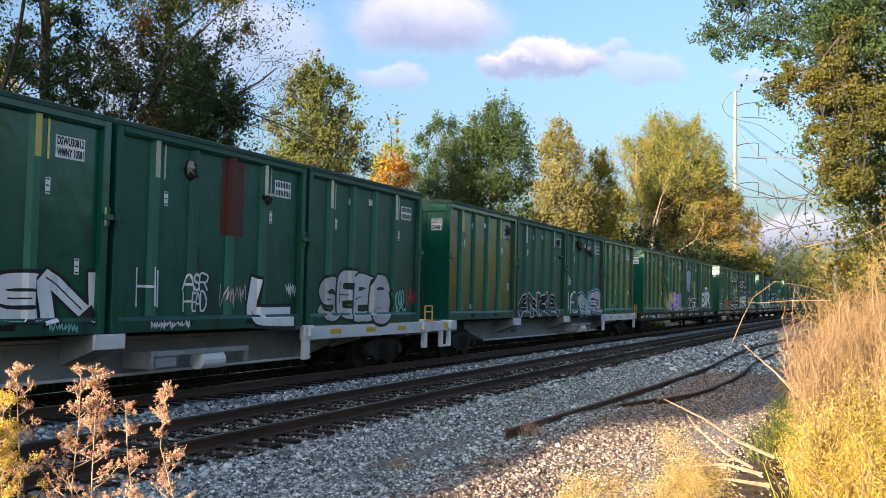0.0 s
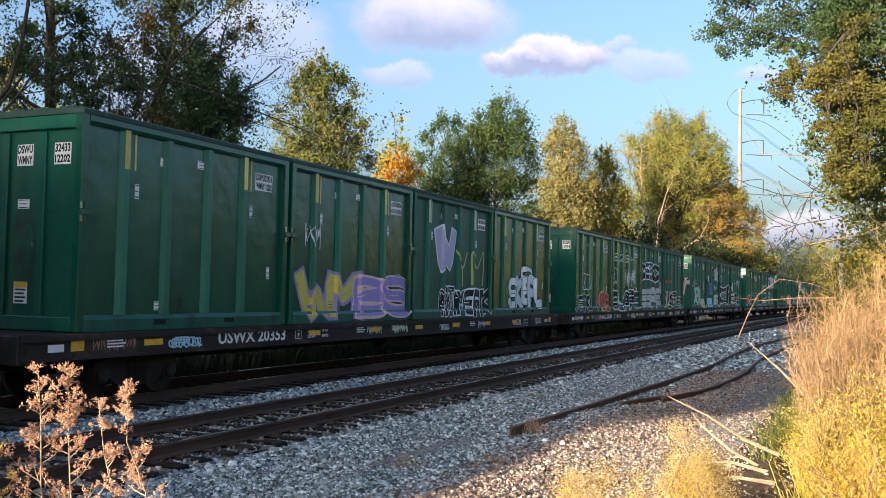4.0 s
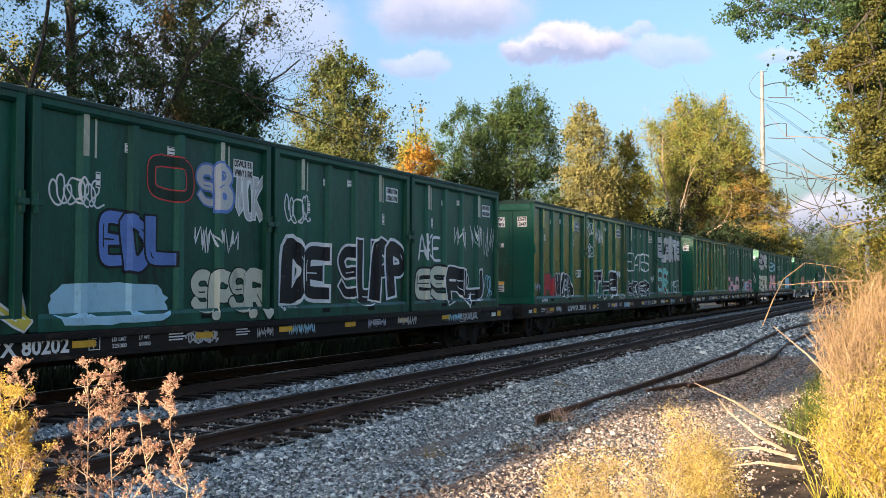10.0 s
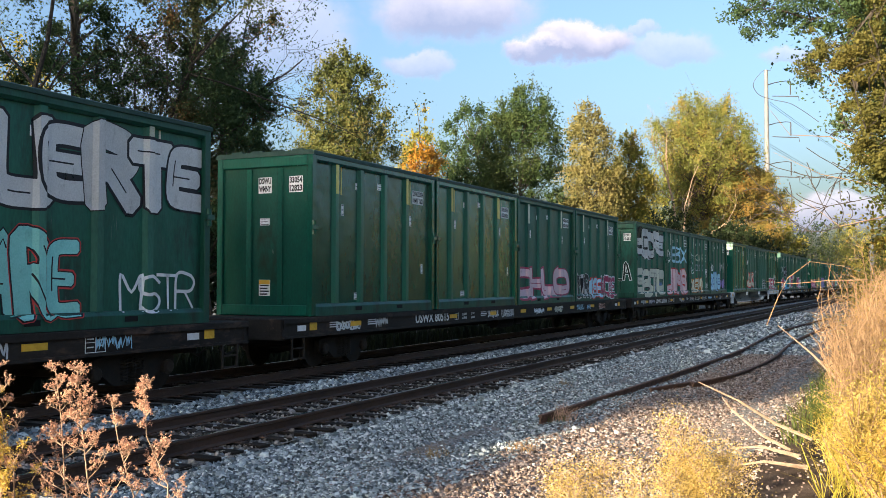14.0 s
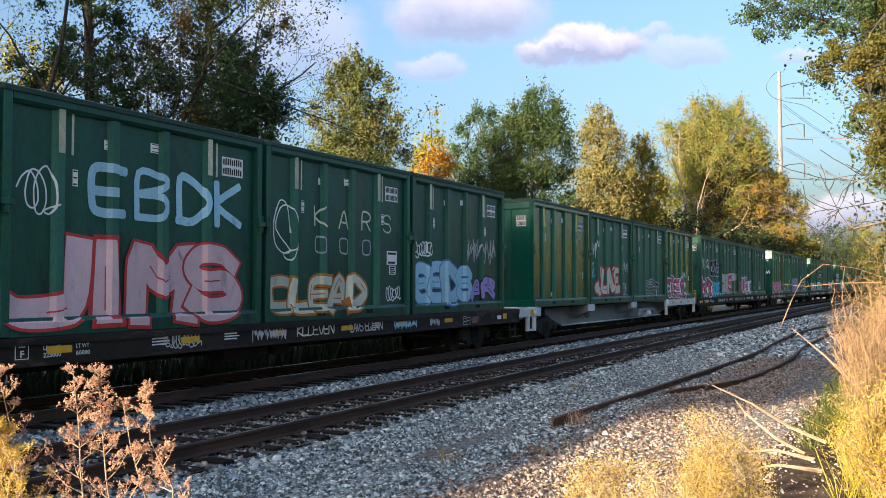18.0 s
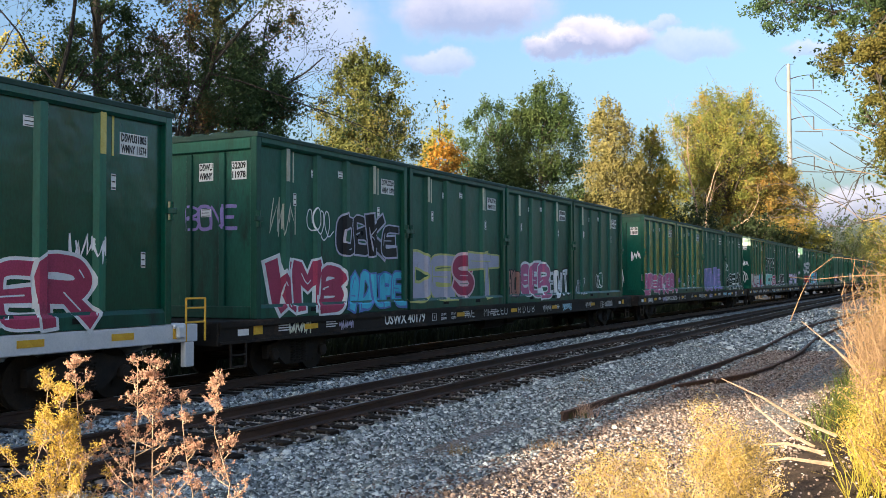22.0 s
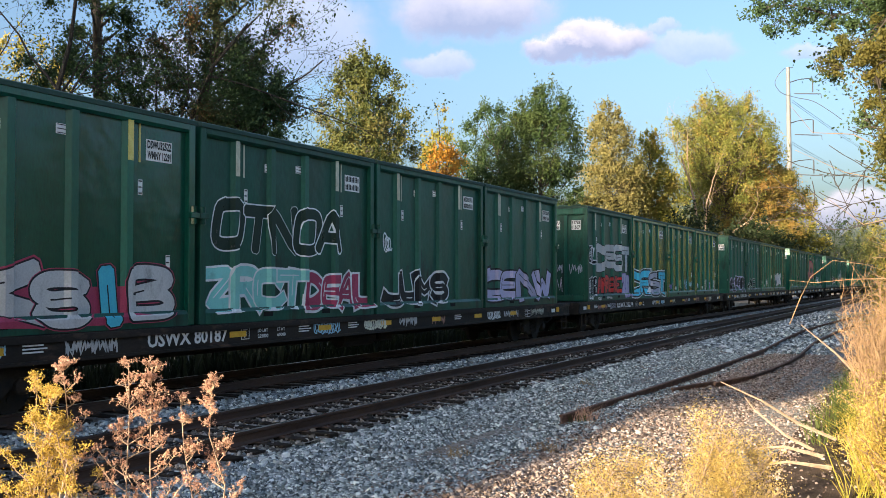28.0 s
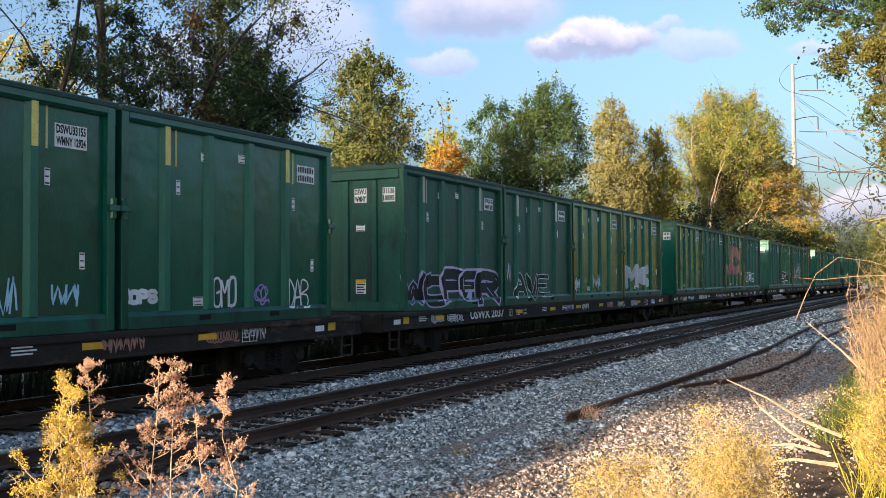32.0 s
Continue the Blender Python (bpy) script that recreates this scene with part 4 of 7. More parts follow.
def build_spine_car(number, index):
    """A skeleton car: grey centre spine, white end platforms over the trucks, cross arms, air tank and tray."""
    car = tagged(new("spine_car"), "grey skeleton container car with white end platforms, rolling on the rails", "rail car", "cars of the train")
    shared("spine", SPINE["spine"], car)
    shared("spine_cover", SPINE["spine_cover"], car)
    for turn in (0, math.pi):
        shared("end_sill", SPINE["end_sill"], car).rotation_euler = (0, 0, turn)
    for turn in (0, math.pi):
        for y in (-6.2, 0.0):
            for name in ("arm", "arm_cap"):
                shared(name, SPINE[name], car, (0, y, 0)).rotation_euler = (0, 0, turn)
        shared("platform_beam", SPINE["platform_beam"], car, (0, 9.6, 0)).rotation_euler = (0, 0, turn)
        for dy in (-3.25, 3.2):
            shared("stanchion", SPINE["stanchion"], car, (0, 9.6 + dy, 0)).rotation_euler = (0, 0, turn)
    for name in ("front_beam", "foothold", "front_deck"):
        shared(name, SPINE[name], car)
    shared("platform", SPINE["platform"], car, (0, 9.6, 0))
    if number:
        bm = bmesh.new()
        add_text(bm, "USWX " + number, lambda u, v: (0.556, -5.9 + u, 0.58 + v), 1.9, 0.22, 0, 0.03)
        o = new("car_number", bpy.data.meshes.new("car_number"))
        bm.to_mesh(o.data)
        bm.free()
        o.data.materials.append(M_INK)
        o.parent = car
    shared("air_tank", SPINE["air_tank"], car, (0, 3.0, 0))
    shared("tray", SPINE["tray"], car, (0, 2.7, 0))
    shared("hand_rail", SPINE["hand_rail"], car, (0, 12.95, 0))
    shared("train_pipe", SPINE["train_pipe"], car)
    for y in (-12.2, 6.4, 12.5):
        shared("container_lock", SPINE["container_lock"], car, (0, y, -0.045))
    for y in (7.4, 9.0, 11.8):
        shared("brace", SPINE["brace"], car, (0, y, 0))
    for s in (-1, 1):
        add_truck(car, s * 10.6, index)
        for name in ("coupler", "air_hose"):
            o = shared(name, FLAT[name], car, (0, s * 12.9, 0))
            o.rotation_euler = (0, 0, 0 if s < 0 else math.pi)
        shared("end_reflector", FLAT["end_reflector"], car, (1.311, s * 12.5, 1.02))
    for y in (7.6, 9.4, 11.2):
        shared("reflector", FLAT["reflector"], car, (1.311, y, 1.03))
    return car


SPEED = 10.6
# place of each car's first container front at 0 s, car kind, car number, container kinds, serials that can be read
TRAIN = [
    (0.4, "spine", "", "onoo", (0, 30812, 0, 0)),
    (27.1, "spine", "90063", "noon", (33712, 0, 0, 33814)),
    (54.3, "flat", "20353", "nnon", (32433, 0, 0, 0)),
    (82.6, "flat", "20389", "nnoo", (32205, 0, 31470, 0)),
    (110.25, "flat", "80202", "oooo", (31261, 31931, 0, 0)),
    (138.2, "flat", "2032", "nnoo", (32678, 0, 32291, 0)),
    (166.3, "flat", "80515", "nnoo", (33054, 0, 0, 32111)),
    (194.2, "flat", "20393", "oooo", (31912, 0, 0, 0)),
    (221.4, "spine", "90056", "noon", (33081, 0, 0, 31805)),
    (248.4, "flat", "40179", "oooo", (32209, 31941, 0, 33056)),
    (276.5, "flat", "20295", "nnoo", (32126, 0, 0, 0)),
    (304.2, "flat", "80187", "nooo", (32522, 0, 0, 31695)),
    (332.2, "flat", "20274", "onnn", (31738, 0, 33155, 0)),
    (360.1, "flat", "2037", "oonn", (31126, 0, 0, 0)),
    (387.6, "flat", "", "nono", (0, 0, 0, 0)),
    (416.0, "flat", "", "onon", (0, 0, 0, 0)),
    (444.0, "flat", "", "nnoo", (0, 0, 0, 0)),
    (472.0, "flat", "", "onno", (0, 0, 0, 0)),
    (-27.3, "flat", "", "noon", (0, 0, 0, 0)),
    (-55.1, "flat", "", "onoo", (0, 0, 0, 0)),
]
PITCH = 6.2
CARS, BOXES = [], []     # (thing, place along the line at 0 s)


def build_train():
    rng = random.Random(5)
    for i, (s0, what, number, kinds, serials) in enumerate(TRAIN):
        mid = s0 + 2 * PITCH - 0.07
        car = build_flat_car(number, i) if what == "flat" else build_spine_car(number, i)
        CARS.append((car, mid, i))
        for j in range(4):
            c = build_container("new" if kinds[j] == "n" else "old", serials[j], j == 0 or what == "spine", rng)
            BOXES.append((c, s0 + PITCH * j + HALF, i, j))


def on_line(s, z):
    return pose(FAR_X + bend(s), s, z, 0, 0, -math.degrees(math.atan(CURVE * max(0.0, s))))


def motions():
    times = [2.0 * k for k in range(17)]
    for car, s, i in CARS:
        walk(car, [(t, on_line(s - SPEED * t, 0)) for t in times])
    for c, s, i, j in BOXES:
        walk(c, [(t, on_line(s - SPEED * t, DECK)) for t in times])
    # wheelsets turn while they pass close by
    mids = {i: s for _, s, i in CARS}
    for w, i, y in WHEELSETS:
        near = (mids[i] + y - 22.0) / SPEED
        rows, z = [], 0.42
        at = lambda t, turn: (t, Matrix.Translation((0, y, z)) @ Matrix.Rotation(turn, 4, "X"))
        if near > 32 or near < -2:
            continue
        turn = SPEED / 0.42 / FPS
        t0, t1 = max(0.0, near - 2.0), min(32.0, near + 1.6)
        k0, k1 = round(t0 * FPS), round(t1 * FPS)
        ks = list(range(k0, k1, 1)) + [k1]
        for k in ([0] if k0 > 0 else []) + ks + ([32 * FPS] if k1 < 32 * FPS else []):
            rows.append(at(k / FPS, turn * (min(max(k, k0), k1) - k0)))
        walk(w, rows)
    sway()


# ---- paint on the train ----
def paint(name, c, spread=0.12):
    """Spray paint: uneven tone, and thin cover where the can was passed quickly or the steel has worn through."""
    lo = tuple(v * 0.86 for v in c)
    m = surface("spray_" + name, lo, c, 1.6, 0.55, 0.05, 0, 40, (1, 1, 1), spread, (tuple(v * 0.6 for v in c), 3.0, 0.68), 0.3)
    n, l = m.node_tree.nodes, m.node_tree.links
    tc, mp, a, r = n.new("ShaderNodeTexCoord"), n.new("ShaderNodeMapping"), n.new("ShaderNodeTexNoise"), n.new("ShaderNodeMapRange")
    mp.inputs["Scale"].default_value = (1, 1, 0.55)
    a.inputs["Scale"].default_value, a.inputs["Detail"].default_value, a.inputs["Roughness"].default_value = 3.4, 8, 0.74
    r.inputs[1].default_value, r.inputs[2].default_value, r.inputs[3].default_value, r.inputs[4].default_value = 0.28, 0.44, 0.6, 1.0
    l.new(tc.outputs["Object"], mp.inputs[0])
    l.new(mp.outputs[0], a.inputs[0])
    l.new(a.outputs[0], r.inputs[0])
    l.new(r.outputs[0], n["Principled BSDF"].inputs["Alpha"])
    return m


PAINT = {
    "w": paint("white", (0.90, 0.92, 0.93)), "k": paint("black", (0.014, 0.014, 0.018)), "s": paint("silver", (0.62, 0.62, 0.62)),
    "r": paint("red", (0.66, 0.06, 0.06)), "p": paint("pink", (0.88, 0.62, 0.66)), "R": paint("oxide_red", (0.11, 0.022, 0.016)), "m": paint("maroon", (0.46, 0.06, 0.13)),
    "b": paint("light_blue", (0.42, 0.72, 0.88)), "c": paint("cyan", (0.10, 0.66, 0.86)), "t": paint("mint", (0.30, 0.74, 0.68)),
    "y": paint("yellow", (0.80, 0.66, 0.12)), "Y": paint("dull_yellow", (0.58, 0.60, 0.22)), "o": paint("orange", (0.55, 0.20, 0.03)),
    "v": paint("violet", (0.40, 0.30, 0.66)), "l": paint("lavender", (0.58, 0.53, 0.74)), "B": paint("blue", (0.14, 0.25, 0.62)),
    "g": paint("grey", (0.50, 0.50, 0.62)), "e": paint("bone", (0.74, 0.74, 0.60)), "d": paint("deep_green", (0.012, 0.034, 0.022)),
    "u": paint("dusk_blue", (0.25, 0.26, 0.50)), "P": paint("magenta", (0.62, 0.17, 0.33)), "n": paint("brown_pink", (0.42, 0.21, 0.17)),
}
COLOUR = {"w": "white", "k": "black", "s": "silver", "r": "red", "p": "pink", "m": "maroon", "R": "oxide red", "b": "light blue", "c": "cyan", "t": "mint green", "y": "yellow", "Y": "dull yellow", "o": "orange", "v": "violet", "l": "lavender", "B": "blue", "g": "grey", "e": "bone-white", "d": "dark green", "u": "dusky blue", "P": "magenta", "n": "brownish pink"}
# letters as pen strokes on a 4 x 6 grid
PEN = {
    "A": "002640|1232", "B": "00063645340333424130 00", "C": "4536160501103041", "D": "00062644422000", "E": "461605011040|0333", "F": "460600|0333", "G": "45361605011030414323",
    "H": "0006|4046|0343", "I": "2026", "J": "4641301001", "K": "0006|460340", "L": "06011040", "M": "0006234640", "N": "00064046", "O": "160501103041453616", "P": "00063645443303",
    "R": "00063645443303|2340", "S": "453616050413334241301001", "T": "0646|2620", "U": "060110304146", "V": "062046", "W": "0610243046", "X": "0640|0046", "Y": "062346|2320", "Z": "06460040", "Q": "160501103041453616|2240", "2": "05163645430040", "6": "453616050110304142331302", "4": "30360242", "7": "064610",
}


def smooth(pts, n=4):
    """Points along a soft curve through the given ones."""
    if len(pts) < 3:
        return [tuple(np.add(pts[0], np.subtract(pts[1], pts[0]) * k / 4)) for k in range(5)]
    closed = pts[0] == pts[-1]
    P = [np.array(p, float) for p in pts]
    out = []
    for i in range(len(P) - 1):
        a = P[i - 1] if i else (P[-2] if closed else P[0] * 2 - P[1])
        d = P[i + 2] if i + 2 < len(P) else (P[1] if closed else P[-1] * 2 - P[-2])
        b, c = P[i], P[i + 1]
        for k in range(n):
            t = k / n
            h = 0.5 * (2 * b + (c - a) * t + (2 * a - 5 * b + 4 * c - d) * t * t + (3 * b - a - 3 * c + d) * t ** 3)
            out.append(tuple(0.9 * h + 0.1 * (b + (c - b) * t)))
    out.append(tuple(P[-1]))
    return out


def ribbon(bm, pts, width, lift, index, step, cap=True, flare=(1.0, 1.0)):
    """A stroke of paint as a strip of faces, in (along, up, lift) space; each face a hair above the last."""
    P = [np.array(p) for p in pts]
    if cap:
        for a, b in ((0, 1), (-1, -2)):
            d = P[a] - P[b]
            P[a] = P[a] + d / (np.hypot(*d) + 1e-9) * width * 0.25
        d0, d1 = P[0] - P[1], P[-1] - P[-2]
        P = [P[0] + d0 / (np.hypot(*d0) + 1e-9) * width * 0.22, *P, P[-1] + d1 / (np.hypot(*d1) + 1e-9) * width * 0.22]
    last = None
    for i, p in enumerate(P):
        d = P[min(i + 1, len(P) - 1)] - P[max(i - 1, 0)]
        d = d / (np.hypot(*d) + 1e-9)
        g = i / (len(P) - 1)
        n = np.array([-d[1], d[0]]) * width / 2 * (flare[0] * (1 - g) + flare[1] * g) * (0.55 if cap and flare[0] == 1.0 and i in (0, len(P) - 1) else 1.0)
        z = lift + step * i
        now = [bm.verts.new((*(p - n), z)), bm.verts.new((*(p + n), z))]
        if last:
            bm.faces.new((last[0], last[1], now[1], now[0])).material_index = index
        last = now


def tag_strokes(text, w, h, rng, pen):
    """The strokes of a word set in a w x h box, a little uneven, or a loose scrawl where it cannot be read."""
    strokes = []
    if text == "-":
        n = max(2, round(w / max(0.09, h * 0.36)))
        line, lead = [], w / n * rng.uniform(0.45, 0.7)
        for k in range(n):
            amp, mid, turn = rng.uniform(0.28, 0.5), rng.uniform(0.42, 0.58), rng.choice((-1, 1, 1))
            for i in range(7):
                f = 2 * math.pi * i / 7
                line.append((lead + (w - 2 * lead) * (k + i / 7) / n + turn * lead * math.cos(f), min(0.98, max(0.02, mid + amp * math.sin(f) + rng.uniform(-0.06, 0.06))) * h))
        if rng.random() < 0.55:                       # or a spiky hand
            line = []
            for k in range(2 * n + 2):
                u = w * (k + rng.uniform(-0.35, 0.35)) / (2 * n + 1)
                line += [(min(w, max(0, u + rng.uniform(-0.2, 0.2) * h)), h * rng.uniform(0.72, 1.0)), (min(w, max(0, u + rng.uniform(-0.1, 0.25) * h)), h * rng.uniform(0.0, 0.45))]
            return [smooth(line, 2)]
        line.append((w * rng.uniform(0.85, 1.0), h * rng.uniform(0.0, 0.3)))
        return [smooth(line, 3)]
    cw = w / len(text)
    for k, ch in enumerate(text):
        dz, sx, tilt = rng.uniform(-0.05, 0.05) * h, rng.uniform(0.94, 1.06), rng.uniform(-0.08, 0.08)
        gap = pen * 0.40 - cw * 0.03
        for s in PEN[ch].replace(" ", "").split("|"):
            q = [(int(s[i]) / 4, int(s[i + 1]) / 6) for i in range(0, len(s), 2)]
            pts = [(k * cw + gap + (cw - 2 * gap) * (u * sx + tilt * (v - 0.5) + rng.uniform(-0.03, 0.03)), pen * 0.5 + dz * (0.4 + v * 0.6) + (h - pen) * (v + rng.uniform(-0.02, 0.02))) for u, v in q]
            strokes.append(smooth(pts))
    return strokes


def side_out(y, z):
    x = rib_out(y)
    if z < 0.2 or z > TALL - 0.2:
        return 1.30
    if z < 0.27:
        return max(x, 1.30 - 0.05 * (z - 0.2) / 0.07)
    return x


def end_out(x, z):
    """The front wall's surface, towards the eye, over its two posts."""
    return HALF - 0.015 if min(abs(x - 0.42), abs(x + 0.42)) < 0.07 else (HALF if z < 0.24 or z > TALL - 0.34 else HALF - 0.06)


def lay(bm, mats, parent, label, where="side"):
    """Wraps flat paint (along, up, lift) over the ribs of the side, or on the front wall or the car's sill."""
    if where == "side":
        ys = [v.co.x for v in bm.verts]
        lo, hi = min(ys), max(ys)
        for c in RIBS:
            for d in (-RIB_FOOT, -RIB_FLAT, RIB_FLAT, RIB_FOOT):
                if lo < c + d < hi:
                    bmesh.ops.bisect_plane(bm, geom=bm.verts[:] + bm.edges[:] + bm.faces[:], plane_co=(c + d, 0, 0), plane_no=(1, 0, 0), dist=1e-5)
        for z in (0.2, 0.27):
            if min(v.co.y for v in bm.verts) < z < max(v.co.y for v in bm.verts):
                bmesh.ops.bisect_plane(bm, geom=bm.verts[:] + bm.edges[:] + bm.faces[:], plane_co=(0, z, 0), plane_no=(0, 1, 0), dist=1e-5)
        for v in bm.verts:
            y, z, o = v.co
            v.co = (side_out(y, z) + o, y, z)
    elif where == "end":
        for c in (-0.42, 0.42):
            for d in (-0.0705, 0.0705):
                bmesh.ops.bisect_plane(bm, geom=bm.verts[:] + bm.edges[:] + bm.faces[:], plane_co=(c + d, 0, 0), plane_no=(1, 0, 0), dist=1e-5)
        for v in bm.verts:
            x, z, o = v.co
            v.co = (x, -end_out(x, z) - o, z)
    else:
        for v in bm.verts:
            y, z, o = v.co
            v.co = (1.331 + o, y, z)
    me = bpy.data.meshes.new("graffiti")
    bm.to_mesh(me)
    bm.free()
    for m in mats:
        me.materials.append(m)
    ob = new("graffiti", me)
    ob.parent = parent
    return tagged(ob, label)


def graffiti(parent, kind, text, a, b, z0, z1, cols, rng, layer=0, where="side"):
    w, h = b - a, z1 - z0
    base = 0.003 + 0.004 * (layer % 3)
    put = lambda s: [(a + u, z0 + v) for u, v in s]
    if kind == "T":
        pen = min(float(cols[1]) * 1.25, h * 0.3)
        cell = w / len(text)
        for k, ch in enumerate(text):
            bm = bmesh.new()
            wide = cell if ch == "-" else min(cell * 1.08, h * 0.85)
            for i, s in enumerate(tag_strokes(ch, wide, h, rng, pen)):
                ribbon(bm, [(k * cell + (cell - wide) / 2 + u, v) for u, v in put(s)], pen * rng.uniform(0.8, 1.2), base + 0.0004 * k + 0.0003 * i, 0, 0.000004)
            lay(bm, [PAINT[cols[0]]], parent, COLOUR[cols[0]] + " sprayed tag", where)
        return
    if kind == "P":                                   # a squarely painted repair
        bm = bmesh.new()
        bm.faces.new([bm.verts.new((u, v, base)) for u, v in ((a, z0), (b, z0), (b, z1), (a, z1))])
        return lay(bm, [PAINT[cols[0]]], parent, COLOUR[cols[0]] + " painted repair panel", where)
    if kind == "B":
        bm = bmesh.new()
        n = 30
        ring = []
        for k in range(n):
            t = 2 * math.pi * k / n
            r = 1 + rng.uniform(-0.06, 0.05)
            c, s = math.cos(t), math.sin(t)
            q = max(abs(c), abs(s)) ** 0.75
            ring.append(bm.verts.new(((a + b) / 2 + w / 2 * c / q * r, (z0 + z1) / 2 + h / 2 * s / q * r, base)))
        mid = bm.verts.new(((a + b) / 2, (z0 + z1) / 2, base))
        for k in range(n):
            bm.faces.new((mid, ring[k], ring[(k + 1) % n]))
        return lay(bm, [PAINT[cols[0]]], parent, COLOUR[cols[0]] + " paint patch", where)
    cell = w / len(text)
    swollen = kind == "G" or len(text) < 3 or cell > 0.8
    fat = min(cell * (0.48 if swollen else 0.42), h * (0.33 if kind == "G" else 0.30 if swollen else 0.265))
    stout = fat
    rim = 0.026 if kind == "G" else min(0.07, 0.15 * fat + 0.014)
    fills = cols[0].split(",")
    for k, ch in enumerate(text):                     # each letter is tilted and overlaps the one before
        bm = bmesh.new()
        fill = fills[k % len(fills)]
        tones = [PAINT[fill], PAINT["d"]] if kind == "H" else [PAINT[c] for c in (cols[1], fill, *cols[2:])]
        label = COLOUR[fill] + " outlined graffiti letter" if kind == "H" else f"{COLOUR[fill]} graffiti letter outlined in {COLOUR[cols[1]]}"
        over, tilt, rise, tall = rng.uniform(1.10, 1.26), rng.uniform(-0.16, 0.16), rng.uniform(-0.05, 0.05) * h, rng.uniform(0.88, 1.06)
        strokes = [[(u + tilt * (v - h / 2), h / 2 + (v - h / 2) * tall + rise) for u, v in s] for s in tag_strokes(ch, cell * over, h, rng, fat + rim)]
        strokes = [[(k * cell - cell * (over - 1) / 2 + u, min(h - fat * 0.3, max(fat * 0.3, v))) for u, v in s] for s in strokes]
        lean = [(1.0, 1.0) if kind != "F" else (rng.uniform(0.72, 0.95), rng.uniform(1.05, 1.3))[::rng.choice((-1, 1))] for _ in strokes]
        fat = stout * (0.74 if ch in "SEB" else 1.0)
        passes = ((0, fat * 0.8, 0.0), (1, fat * 0.8 - 0.05, 0.0009)) if kind == "H" else ((0, fat + 2 * rim, 0.0), (1, fat, 0.0009))
        if len(cols) > 2:                             # a halo in a third paint
            passes = ((2, fat + 3.4 * rim, -0.0006), *passes)
        for index, wide, lift in passes:
            for i, s in enumerate(strokes):
                ribbon(bm, put(s), wide * rng.uniform(0.94, 1.06), base + 0.0026 * k + lift + 0.00012 * i, index, 0.000003, True, lean[i])
        if kind != "H":                               # short lines where the strokes would overlap
            for i, s in enumerate(strokes):
                j = len(s) // 2
                ribbon(bm, put(s)[j - 2:j + 2], min(0.026, rim), base + 0.0026 * k + 0.0019 + 0.00012 * i, 0, 0.000003)
        lay(bm, tones, parent, label, where)


